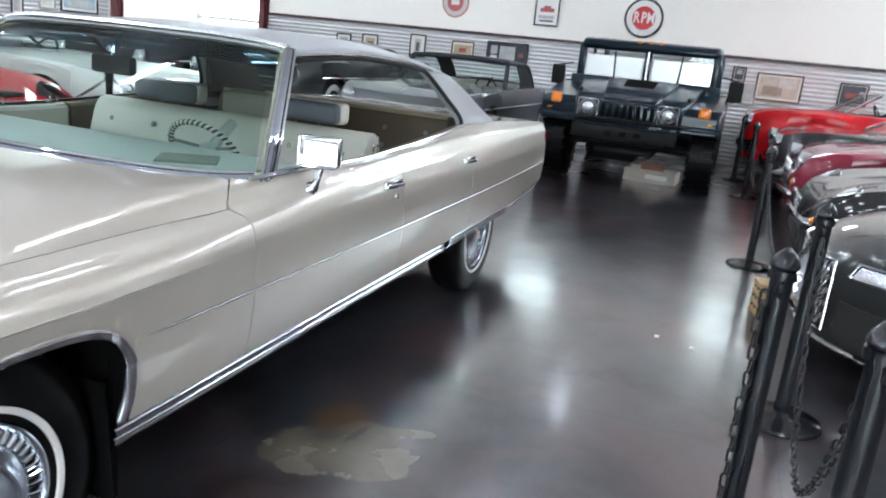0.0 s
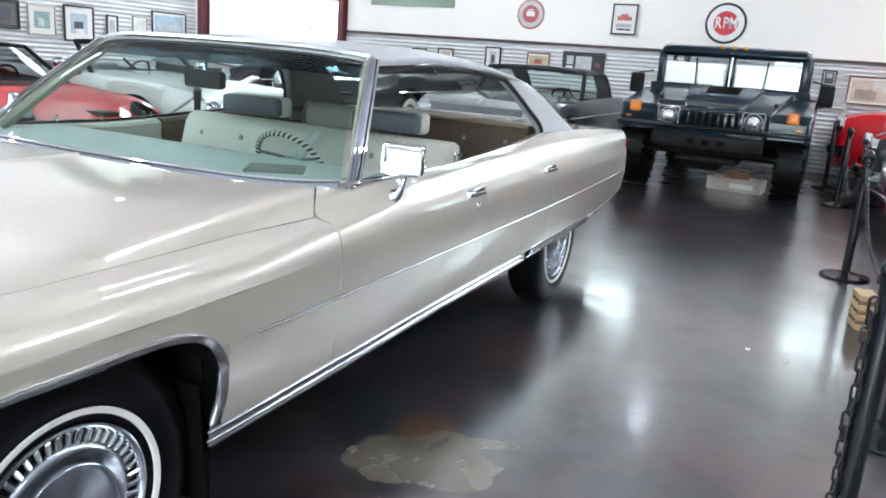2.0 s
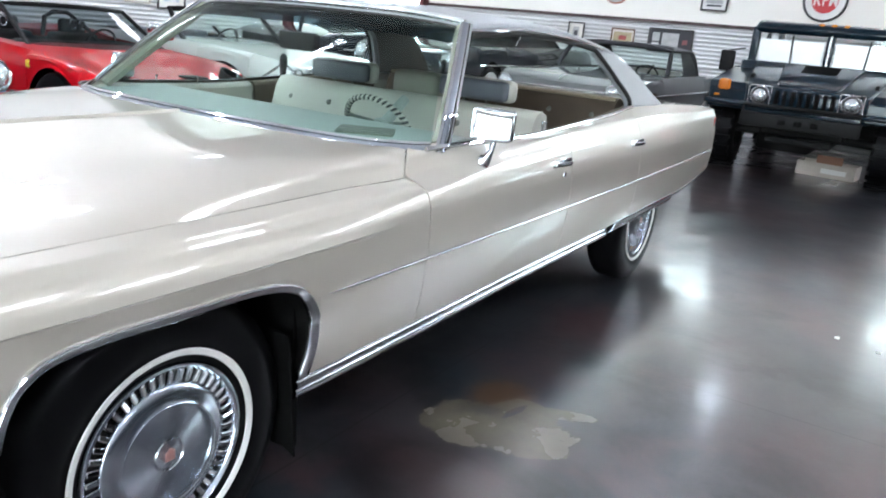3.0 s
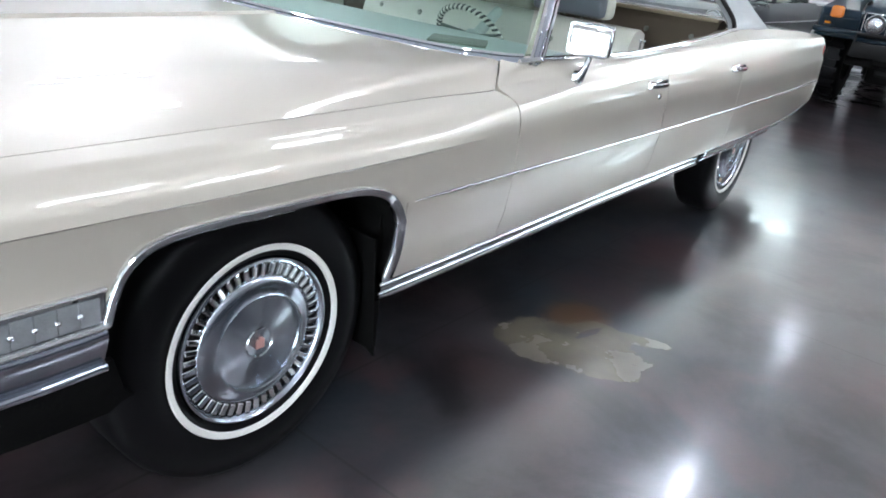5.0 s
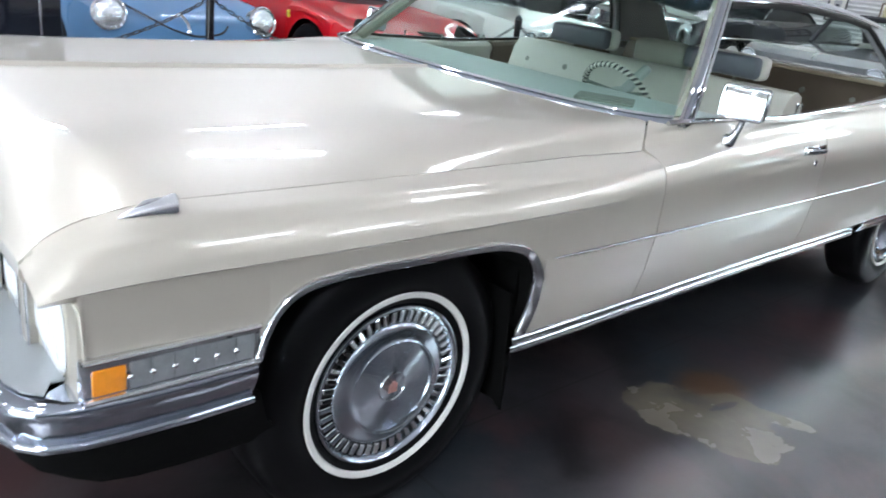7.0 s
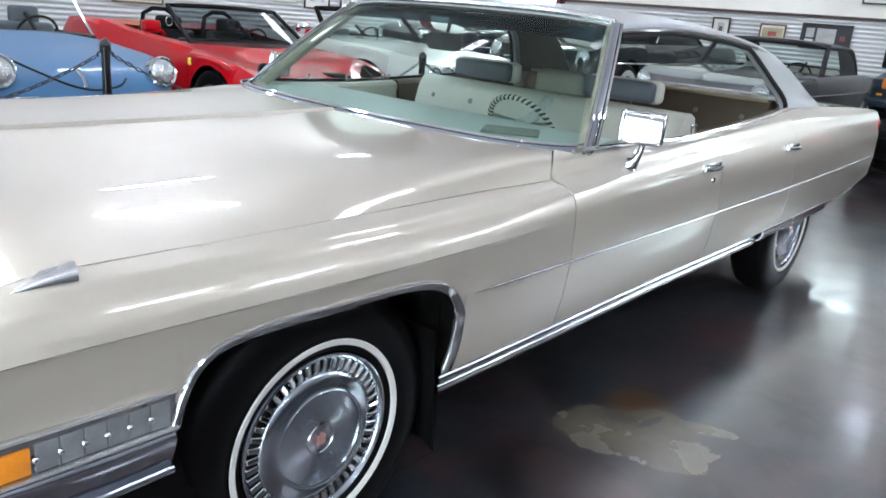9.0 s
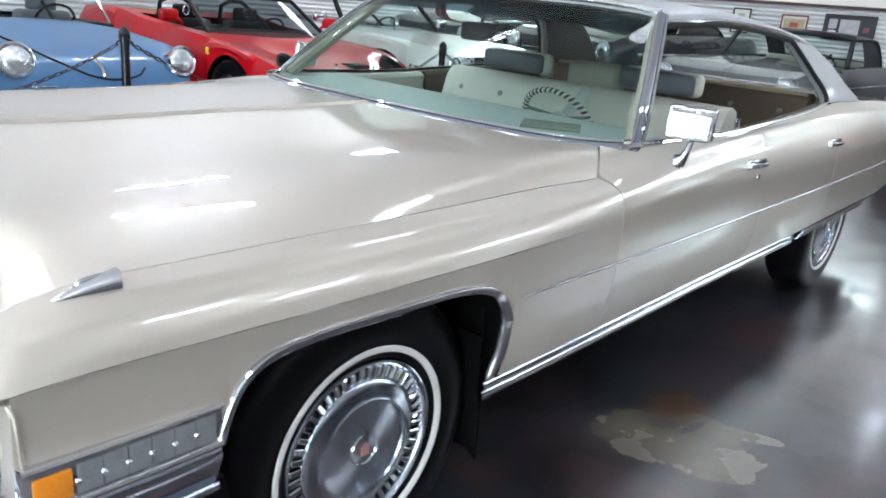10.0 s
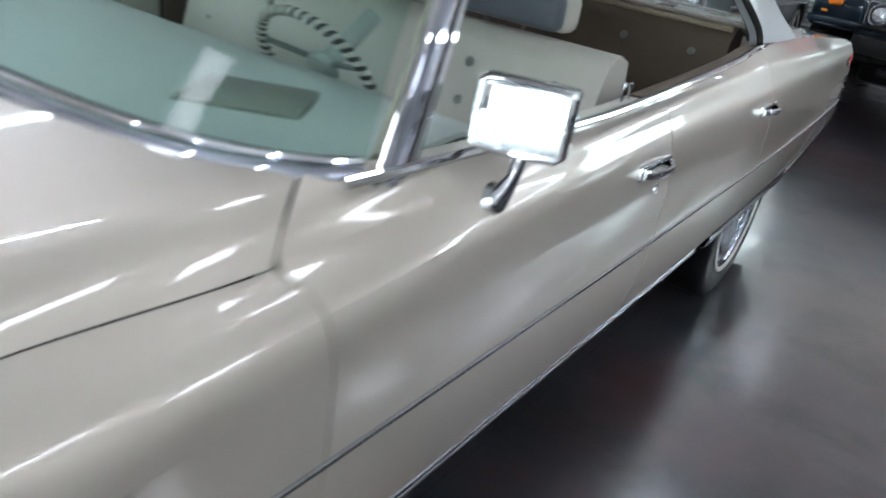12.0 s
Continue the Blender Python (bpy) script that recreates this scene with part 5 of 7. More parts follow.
framed_picture("w", 8.07, 1.52, 0.58, 0.58, M_MAT, [(SKY, 0, 1, 0, 1), (INK, 0.2, 0.75, 0.25, 0.6), ((0.65, 0.66, 0.66), 0.3, 0.8, 0.0, 0.25)], None, 0.10)
framed_picture("w", 8.74, 1.50, 0.24, 0.44, M_MAT, [(GREY, 0.1, 0.9, 0.1, 0.9)], None, 0.02)
framed_picture("w", 10.05, 1.66, 0.85, 0.44, M_MAT, [((0.30, 0.38, 0.45), 0, 1, 0, 1), (GREY, 0.1, 0.9, 0.1, 0.5)], None, 0.04)
framed_picture("w", 9.35, 1.60, 0.34, 0.30, M_MAT, [((0.6, 0.6, 0.55), 0, 1, 0, 1)], M_PALE, 0.03)
framed_picture("w", 4.70, 1.38, 0.80, 0.56, M_MAT, [(OCHRE, 0, 1, 0, 1), ((0.62, 0.5, 0.2), 0.2, 0.7, 0.3, 0.8)], M_BROWNFRAME, 0.02)


def round_sign(x, z, r, outer, ring, middle, bars):
    sign = thing("round_sign", "round enamel garage sign with red centre on cream wall", "sign", "round signs", pose(x, Y1, z, 90, 0, 0))
    part("rim", lathe_mesh([(0.0, 0.0), (r, 0.0), (r * 1.02, 0.02), (r * 0.98, 0.032), (r * 0.90, 0.026)], Matrix.Identity(4), 48), outer, sign)
    part("field", lathe_mesh([(0.0, 0.027), (r * 0.90, 0.027), (r * 0.90, 0.020)], Matrix.Identity(4), 48), ring, sign)
    part("centre_disc", lathe_mesh([(0.0, 0.031), (r * 0.60, 0.031), (r * 0.60, 0.024)], Matrix.Identity(4), 40), middle, sign)
    if isinstance(bars, str):
        for k, letter in enumerate(bars):
            cu = bpy.data.curves.new("letter", "FONT")
            cu.body, cu.size, cu.extrude, cu.align_x, cu.align_y = letter, r * 0.62, 0.0015, "CENTER", "CENTER"
            cu.offset = 0.004
            tmp = bpy.data.objects.new("letter", cu)
            me = bpy.data.meshes.new_from_object(tmp)
            bpy.data.objects.remove(tmp)
            me.transform(Matrix.Translation((r * 0.37 * (k - 1), 0, 0.0325)) @ Matrix.Diagonal((0.86, 1.25, 1, 1)))
            me.materials.clear()
            me.materials.append(M_WHITE_ENAMEL)
            o = new("letter", me)
            o.parent = sign
        bars = ()
    for x0, x1, y0, y1 in bars:
        part("bar", box(bmesh.new(), r * x0, r * x1, r * y0, r * y1, 0.031, 0.0335), M_WHITE_ENAMEL, sign, "", 0)


M_SIGN_GREY = mat_once("sign_grey", (0.52, 0.50, 0.48), 0.45)
round_sign(0.47, 2.36, 0.335, M_FRAME, M_WHITE_ENAMEL, M_SIGN_RED, "RPM")
round_sign(-3.10, 2.37, 0.27, mat_once("faded_red_enamel", (0.45, 0.20, 0.14)), M_SIGN_GREY, mat_once("faded_sign_red", (0.42, 0.10, 0.10), 0.5), [(-0.3, 0.3, -0.15, 0.2), (-0.2, 0.2, 0.25, 0.33)])
# a long green banner high on the wall
ban = tagged(part("banner", rbox(bmesh.new(), -6.7, -4.75, Y1 - 0.03, Y1 - 0.004, 2.42, 3.0, 0.004), mat_once("sage_banner", (0.28, 0.36, 0.27), 0.7)), "long sage green banner flat on cream wall", "banner")

# steel columns and the glass overhead doors that let the daylight in
for cx, cy in ((X0 + 0.14, 10.85), (-7.36, Y1 - 0.10)):
    bm = bmesh.new()
    box(bm, cx - 0.065, cx + 0.065, cy - 0.10, cy - 0.088, 0, CEILING)
    box(bm, cx - 0.065, cx + 0.065, cy + 0.088, cy + 0.10, 0, CEILING)
    box(bm, cx - 0.006, cx + 0.006, cy - 0.088, cy + 0.088, 0, CEILING)
    tagged(part("steel_column", bm, M_REDSTEEL, None, "", 0), "oxide red steel column against the wall", "column", "steel columns", "structure")


def glass_door(name, x0, x1, y, top, rows, cols, foot=0.0, label="overhead door of clear panes with bright daylight behind", kind="door"):
    d = tagged(thing(name, label, kind), "", "", "", "structure")
    top -= foot
    for i in range(rows + 1):
        z = top * i / rows
        part("rail", rbox(bmesh.new(), x0, x1, y - 0.03, y + 0.03, foot + max(0.0, z - 0.035), foot + min(top, z + 0.035), 0.006, 1), M_WHITE_ENAMEL, d)
    for j in range(cols + 1):
        x = x0 + (x1 - x0) * j / cols
        part("stile", rbox(bmesh.new(), max(x0, x - 0.03), min(x1, x + 0.03), y - 0.027, y + 0.027, foot, foot + top, 0.006, 1), M_WHITE_ENAMEL, d)
    for i in range(rows):
        for j in range(cols):
            p = part("pane", box(bmesh.new(), x0 + (x1 - x0) * j / cols + 0.03, x0 + (x1 - x0) * (j + 1) / cols - 0.03, y - 0.004, y + 0.004, foot + top * i / rows + 0.035, foot + top * (i + 1) / rows - 0.035), M_PANE, d, "", 0)
            p.visible_shadow = False
    return d


glass_door("door_1", X0, -7.46, Y1 + 0.1, 3.3, 4, 2)
# door_2 is out of view, added round the south fill glow
glass_door("door_2", SOUTH_DOOR[0], SOUTH_DOOR[1], Y0 - 0.1, SOUTH_TOP, 4, 5)
# frames and panes of the windows added for the floor's glow
for k, (wa, wb) in enumerate(GLOW_WINDOWS):
    glass_door("window_%d" % (k + 2), wa, wb, Y1 + 0.1, HIGH_Z[1], 1, 2, HIGH_Z[0], "unseen small high window, added for a glow on the floor", "window")
glass_door("window_1", 4.9, 7.3, Y1 + 0.1, 4.1, 2, 3, 1.75, "white-framed window with bright daylight behind", "window")


# ------------------------------------------------------------------ other cars
def tyre_set(parent, W, yf, yr, R, rim_mat, white=False, width=0.19):
    for s in (1, -1):
        for y in (yf, yr):
            m = Matrix.Translation((s * (W / 2 - 0.02), y, R)) @ Matrix.Rotation(radians(90 * s), 4, "Y")
            wh = part("wheel", lathe_mesh([(0.0, -0.002), (0.03, 0.004), (0.05, -0.012), (R * 0.30, -0.030), (R * 0.52, -0.022), (R * 0.60, -0.006), (R * 0.62, -0.02), (R * 0.60, -width)], m, 28), rim_mat, parent)
            part("tyre", lathe_mesh([(R * 0.6, -width), (R * 0.95, -width), (R, -width + 0.03), (R, -0.03), (R * 0.95, -0.004), (R * 0.8, 0.006), (R * 0.61, -0.006)], m, 32), M_RUBBER, wh, "black tyre")
            if white:
                part("whitewall", lathe_mesh([(R * 0.64, 0.000), (R * 0.65, 0.006), (R * 0.82, 0.0085), (R * 0.83, 0.004)], m, 32), M_WHITEWALL, wh, "white sidewall band")
            for k in range(7):
                f = bmesh.new()
                box(f, R * 0.12, R * 0.54, -0.018, 0.018, -0.026, -0.008)
                bmesh.ops.transform(f, matrix=m @ Matrix.Rotation(2 * math.pi * k / 7, 4, "Z"), verts=f.verts)
                part("spoke", f, rim_mat, wh, "", 0)


def car_body(parent, paint_mat, L, wk, topk, shk, zb, wheels, R, cock, crown=0.04, fender=0.0):
    """A car's skin. Nose at y = 0, tail at y = L. wk: half width, topk: height on the centre line, shk: height of the shoulder; cock: the cockpit's opening."""
    def low(y):
        z = zb
        for yw in wheels:
            d = abs(y - yw)
            if d < R + 0.05:
                z = max(z, R + math.sqrt((R + 0.05) ** 2 - d * d))
        return z

    ys = set(spread(0, L, 70))
    for yw in wheels:
        ys |= {yw + (R + 0.05) * math.sin(a) for a in spread(-math.pi / 2, math.pi / 2, 21)}
        ys |= {yw - R - 0.051, yw + R + 0.051}
    if cock:
        ys |= set(cock)
    ys = sorted(y for y in ys if 0 <= y <= L)
    bm = bmesh.new()
    rows = []
    for y in ys:
        w, zt, zs = smooth_keys(wk, y)[0], smooth_keys(topk, y)[0], smooth_keys(shk, y)[0]
        b = min(low(y), zs - 0.03)
        half = [(w * 0.94, b), (w * 0.985, b + 0.3 * (zs - b)), (w, b + 0.62 * (zs - b)), (w * 0.985, b + 0.88 * (zs - b)), (w * 0.93, zs), (w * 0.82, zs + (zt - zs) * 0.25 + fender * 0.4),
                (w * 0.66, zs + (zt - zs) * 0.62), (w * 0.42, zs + (zt - zs) * 0.9), (w * 0.2, zt - 0.002), (0.0, zt)]
        if b > zb + 0.01:
            half[0] = (w * 0.99, b)
        rows.append([(x, y, z) for x, z in half] + [(-x, y, z) for x, z in half[-2::-1]])
    vs = [[bm.verts.new(p) for p in r] for r in rows]
    k = len(rows[0])
    for i in range(len(ys) - 1):
        mid = (ys[i] + ys[i + 1]) / 2
        for j in range(k - 1):
            if cock and cock[0] <= mid <= cock[1] and 5 <= j < k - 6:
                continue
            bm.faces.new((vs[i][j], vs[i][j + 1], vs[i + 1][j + 1], vs[i + 1][j]))
    bm.faces.new(vs[0])
    bm.faces.new(vs[-1])
    part("body", bm, paint_mat, parent, "", 32)
    bm = bmesh.new()
    w = smooth_keys(wk, L / 2)[0]
    box(bm, -w * 0.72, w * 0.72, 0.25, L - 0.25, zb - 0.04, zb + 0.12)
    for yw in wheels:
        for s in (1, -1):
            box(bm, min(s * w * 0.70, s * w * 0.66), max(s * w * 0.70, s * w * 0.66), yw - R - 0.1, yw + R + 0.1, zb, R * 2)
    part("underbody", bm, M_BLACK, parent, "", 0)


def cockpit(parent, w, cock, z, seat_mat, tub_mat, seats=2):
    y0, y1 = cock
    bm = bmesh.new()
    box(bm, -w * 0.80, w * 0.80, y0, y1, z - 0.55, z - 0.50)
    box(bm, -w * 0.84, -w * 0.80, y0, y1, z - 0.55, z - 0.005)
    box(bm, w * 0.80, w * 0.84, y0, y1, z - 0.55, z - 0.005)
    box(bm, -w * 0.80, w * 0.80, y0 - 0.03, y0, z - 0.55, z - 0.01)
    box(bm, -w * 0.80, w * 0.80, y1, y1 + 0.03, z - 0.55, z - 0.01)
    part("cockpit_lining", bm, tub_mat, parent, "", 0)
    part("dashboard", rbox(bmesh.new(), -w * 0.78, w * 0.78, y0 + 0.02, y0 + 0.22, z - 0.2, z + 0.01, 0.03), tub_mat, parent)
    for x in ((-0.42, 0.42) if seats == 2 else (0.0,)):
        sw = w * 0.30 if seats == 2 else w * 0.74
        ym = y0 + (y1 - y0) * 0.72
        bm = bmesh.new()
        rbox(bm, x * w - sw, x * w + sw, ym - 0.02, ym + 0.16, z - 0.5, z + 0.06, 0.05, 3)
        part("seat_back", bm, seat_mat, parent)
        part("seat_cushion", rbox(bmesh.new(), x * w - sw, x * w + sw, ym - 0.5, ym, z - 0.5, z - 0.28, 0.05, 3), seat_mat, parent)
        if seats == 2:
            part("headrest", rbox(bmesh.new(), x * w - sw * 0.55, x * w + sw * 0.55, ym + 0.04, ym + 0.14, z + 0.04, z + 0.2, 0.04, 3), seat_mat, parent)
    m = pose(0.42 * w, y0 + 0.42, z - 0.02, 120, 0, 0)
    bm = bmesh.new()
    tube(bm, [m @ Vector((0.17 * math.cos(a), 0.17 * math.sin(a), 0)) for a in spread(0, 2 * math.pi, 25)[:-1]], 0.013, 6, True)
    tube(bm, [m @ Vector((-0.16, 0, -0.01)), m @ Vector((0.16, 0, -0.01))], 0.012, 6)
    tube(bm, [m @ Vector((0, 0, 0)), m @ Vector((0, 0.0, -0.3))], 0.02, 6)
    part("steering_wheel", bm, M_BLACK, parent)


def windshield(parent, w, y, z0, z1, rake, frame_mat, r=0.016, pane=None):
    """A raked, bowed windscreen in a frame."""
    def pt(s, v):
        return Vector((s * w * (1 - 0.10 * v), y + rake * v + 0.16 * (s * s), z0 + (z1 - z0) * v * (1 - 0.05 * s * s)))
    bm = bmesh.new()
    grid(bm, [[pt(s, v) for s in spread(-1, 1, 17)] for v in spread(0, 1, 5)])
    g = part("windscreen", bm, pane or M_PANE, parent, "", 60)
    g.visible_shadow = False
    bm = bmesh.new()
    tube(bm, [pt(-1, v) for v in spread(0, 1, 4)] + [pt(s, 1) for s in spread(-1, 1, 17)[1:-1]] + [pt(1, v) for v in spread(1, 0, 4)], r, 8)
    part("windscreen_frame", bm, frame_mat, parent)


def lamp_pair(parent, x, y, z, r, rim=None, lens=None, up=0, out=0, squash=1.0):
    for s in (1, -1):
        m = pose(x * s, y, z, 90 - up, 0, out * s) @ Matrix.Diagonal((1, squash, 1, 1))
        b = part("headlamp_rim", lathe_mesh([(r * 1.0, -0.08), (r * 1.12, 0.0), (r * 1.14, 0.012), (r * 1.05, 0.024), (r * 0.96, 0.014)], m, 28), rim or M_CHROME, parent)
        part("headlamp_lens", lathe_mesh([(r * 0.97, 0.010), (r * 0.85, 0.028), (r * 0.5, 0.044), (0.0, 0.050)], m, 28), lens or M_LAMPGLASS, b, "clear headlamp lens")


def chrome_bumper(parent, w, y, z, h=0.10, d=0.07, bow=0.10, mat_=None):
    bm = bmesh.new()
    rows = []
    for s in spread(-1, 1, 25):
        yy = y + bow * s * s + (0.22 * max(0, abs(s) - 0.86) / 0.14 if abs(s) > 0.86 else 0)
        rows.append([(s * w, yy + a, z + b) for a, b in ((0.03, h / 2), (0.0, h * 0.46), (-0.025, h * 0.2), (-0.03, 0), (-0.02, -h * 0.25), (0.0, -h * 0.47), (0.03, -h / 2))])
    grid(bm, rows)
    part("bumper", bm, mat_ or M_CHROME, parent, "", 40, 0.006)


def bar_grille(parent, w, y, z0, z1, bars, vertical=False, mat_=None):
    back = part("grille", rbox(bmesh.new(), -w, w, y + 0.012, y + 0.03, z0, z1, 0.005, 1), M_GAP, parent, "chrome-barred grille")
    if vertical:
        for x in spread(-w + 0.01, w - 0.01, bars):
            part("grille_bar", rbox(bmesh.new(), x - 0.006, x + 0.006, y - 0.01, y + 0.014, z0, z1, 0.003, 1), mat_ or M_CHROME, back)
    else:
        for z in spread(z0 + 0.01, z1 - 0.01, bars):
            part("grille_bar", rbox(bmesh.new(), -w, w, y - 0.01, y + 0.014, z - 0.006, z + 0.006, 0.003, 1), mat_ or M_CHROME, back)


def door_mirror_pair(parent, w, y, z, material):
    for s in (1, -1):
        bm = bmesh.new()
        tube(bm, [(w * s, y, z - 0.07), ((w + 0.08) * s, y - 0.01, z)], 0.018, 8)
        rbox(bm, min((w + 0.05) * s, (w + 0.24) * s), max((w + 0.05) * s, (w + 0.24) * s), y - 0.05, y + 0.04, z - 0.055, z + 0.065, 0.035, 3)
        part("door_mirror", bm, material, parent)


def soft_top(parent, material, w, y0, y1, z0, z1, glass_mat):
    """A closed top: roof skin, side panes and back panel with a wide pane in it."""
    bm = bmesh.new()

    def skin(s, v, sink=0.0):
        zz = z1 - 0.02 * (1 - v) - (z1 - z0) * max(0, (v - 0.62) / 0.38) ** 1.7
        return (w * (0.84 + 0.06 * v) * s, y0 + (y1 - y0) * v, zz - 0.07 * abs(s) ** 3 - sink)

    across, along = spread(-1, 1, 21), spread(0, 1, 26)
    vs = [[bm.verts.new(skin(s, v)) for s in across] for v in along]
    for k in range(25):
        for i in range(20):
            if not (0.70 < (along[k] + along[k + 1]) / 2 < 0.96 and abs(across[i] + across[i + 1]) / 2 < 0.75):
                bm.faces.new((vs[k][i], vs[k][i + 1], vs[k + 1][i + 1], vs[k + 1][i]))
    part("roof", bm, material, parent, "", 40, 0.02)
    bm = bmesh.new()
    grid(bm, [[skin(s, v, 0.012) for s in spread(-0.78, 0.78, 11)] for v in spread(0.69, 0.97, 8)])
    g = part("back_window", bm, glass_mat, parent, "", 60)
    g.visible_shadow = False
    for s in (1, -1):
        bm = bmesh.new()
        grid(bm, [[(w * s * (0.95 - 0.10 * v), y0 + (y1 - y0) * u + 0.12 * (1 - u) * (v - 1) * 2, z0 + (z1 - z0 - 0.1) * v * (1 if u < 0.75 else 0.75)) for u in spread(0.02, 0.80, 8)] for v in spread(0, 1, 4)])
        g = part("side_window", bm, glass_mat, parent, "", 60)
        g.visible_shadow = False


def place(x, y, turn):
    """A pose for a car whose nose is at the plan's point (x, y) and which faces turn degrees from the way of the champagne sedan."""
    return pose(x, y, 0, 0, 0, turn)


def car_paint(name, c, metal=0.0, coat=1.0):
    return mat_once(name, c, 0.5, metal, coat, spec=0.1, vary=0.05, scale=2, fine=500, bump=0.0)


# blue roadster: round nose, horn grilles, hood strap
P_BLUE = car_paint("sky_blue_paint", (0.062, 0.148, 0.27), 0.0, 0.3)
blue = thing("roadster", "sky blue rounded roadster with black hood strap, top down", "car", "", place(-3.50, 1.47, 90))
car_body(blue, P_BLUE, 3.95, [(0, 0.50), (0.12, 0.68), (0.4, 0.79), (1.2, 0.83), (2.8, 0.83), (3.5, 0.72), (3.95, 0.42)],
         [(0, 0.40), (0.10, 0.56), (0.35, 0.70), (0.8, 0.82), (1.3, 0.90), (2.4, 0.90), (3.2, 0.78), (3.8, 0.56), (3.95, 0.42)],
         [(0, 0.42), (0.10, 0.60), (0.28, 0.74), (0.8, 0.80), (1.5, 0.82), (2.4, 0.84), (3.2, 0.78), (3.8, 0.58), (3.95, 0.45)], 0.22, (0.78, 2.88), 0.32, (1.42, 2.30), 0.04, 0.03)
tyre_set(blue, 1.64, 0.78, 2.88, 0.32, M_CHROME)
cockpit(blue, 0.80, (1.42, 2.30), 0.88, M_LEATHER_G, M_BLACK)
windshield(blue, 0.66, 1.30, 0.88, 1.20, 0.22, M_CHROME, 0.012)
lamp_pair(blue, 0.60, 0.115, 0.70, 0.108, None, None, 12, 6)
lamp_pair(blue, 0.29, 0.02, 0.50, 0.030, M_CHROME, M_LAMPGLASS)
for s in (1, -1):
    for k in range(4):
        part("horn_grille_slat", rbox(bmesh.new(), s * 0.46 - 0.08, s * 0.46 + 0.08, 0.0, 0.09, 0.470 + 0.02 * k, 0.481 + 0.02 * k, 0.003, 1), M_CHROME, blue)
chrome_bumper(blue, 0.74, -0.10, 0.36, 0.09, 0.06, 0.16, P_BLUE)
part("hood_strap", tube(bmesh.new(), through_points([(-0.58, 0.78, 0.845), (-0.45, 0.47, 0.775), (-0.27, 0.215, 0.675), (-0.12, 0.105, 0.605), (0.05, 0.075, 0.572), (0.25, 0.10, 0.60), (0.33, 0.17, 0.645)], 4), 0.008, 6), M_BLACK, blue, "slack black hood strap")
part("hood_handle", tube(bmesh.new(), [(0.0, 0.11, 0.585), (0.0, 0.16, 0.65), (0.0, 0.30, 0.71)], 0.012, 6), M_CHROME, blue)

# red open sports car
P_RED = mat_once("racing_red_paint", (0.44, 0.003, 0.008), 0.35, 0.0, 0.55, spec=0.04, vary=0.05, scale=2, fine=500, bump=0.0)
red = thing("sports_car", "bright red open two-seat sports car with black cockpit", "car", "", place(-3.30, 3.83, 90))
car_body(red, P_RED, 4.48, [(0, 0.55), (0.15, 0.78), (0.5, 0.90), (1.0, 0.95), (2.2, 0.93), (3.2, 0.97), (4.1, 0.93), (4.48, 0.84)],
         [(0, 0.42), (0.15, 0.52), (0.5, 0.61), (1.0, 0.70), (1.55, 0.84), (2.9, 0.92), (3.6, 0.95), (4.3, 0.88), (4.48, 0.70)],
         [(0, 0.42), (0.2, 0.56), (0.55, 0.70), (0.95, 0.78), (1.5, 0.82), (2.6, 0.88), (3.3, 0.96), (4.1, 0.94), (4.48, 0.72)], 0.14, (0.98, 3.56), 0.32, (1.78, 2.95), 0.04, 0.02)
tyre_set(red, 1.90, 0.98, 3.56, 0.325, M_STEEL)
cockpit(red, 0.90, (1.78, 2.95), 0.86, M_BLACK, M_BLACK)
windshield(red, 0.74, 1.45, 0.82, 1.20, 0.60, M_BLACK, 0.022, M_DARKPANE)
part("hood_vent", rbox(bmesh.new(), 0.20, 0.42, 0.52, 0.74, 0.615, 0.660, 0.018, 2), M_GAP, red, "black hood vent")
door_mirror_pair(red, 0.86, 1.92, 0.97, P_RED)
lamp_pair(red, 0.66, 0.42, 0.655, 0.085, M_GAP, M_DARKPANE, 62, 14, 2.0)
for x in (-0.38, 0.38):
    part("roll_hoop", tube(bmesh.new(), [(x - 0.2, 2.95, 0.86), (x - 0.18, 2.93, 1.06), (x - 0.08, 2.92, 1.12), (x + 0.08, 2.92, 1.12), (x + 0.18, 2.93, 1.06), (x + 0.2, 2.95, 0.86)], 0.025, 8), M_BLACK, red)
    for k in (-0.055, 0.055):
        part("seat_eyelet", tube(bmesh.new(), [(x + k + 0.035 * math.cos(a), 2.60, 1.0 + 0.05 * math.sin(a)) for a in spread(0, 2 * math.pi, 17)[:-1]], 0.008, 6, True), M_STEEL, red)
part("side_badge", rbox(bmesh.new(), -0.952, -0.935, 1.28, 1.34, 0.66, 0.73, 0.01, 1), mat_once("badge_yellow", (0.75, 0.52, 0.03), 0.4), red, "plain yellow shield badge")
part("front_intake", rbox(bmesh.new(), -0.42, 0.42, -0.005, 0.06, 0.22, 0.36, 0.03, 2), M_GAP, red)

# white convertible
P_WHITE = car_paint("white_paint", (0.72, 0.73, 0.70))
white = thing("convertible", "long white convertible with black windscreen frame, top down", "car", "", place(-3.55, 5.98, 90))
car_body(white, P_WHITE, 5.1, [(0, 0.78), (0.1, 0.90), (0.5, 0.96), (2, 0.98), (4, 0.97), (4.8, 0.92), (5.1, 0.82)],
         [(0, 0.62), (0.08, 0.78), (0.4, 0.86), (1.5, 0.95), (3.3, 0.98), (4.5, 0.92), (5.1, 0.80)],
         [(0, 0.62), (0.08, 0.80), (0.4, 0.87), (1.5, 0.93), (3.3, 0.96), (4.5, 0.93), (5.1, 0.82)], 0.25, (0.95, 3.95), 0.36, (1.95, 3.5), 0.03, 0.0)
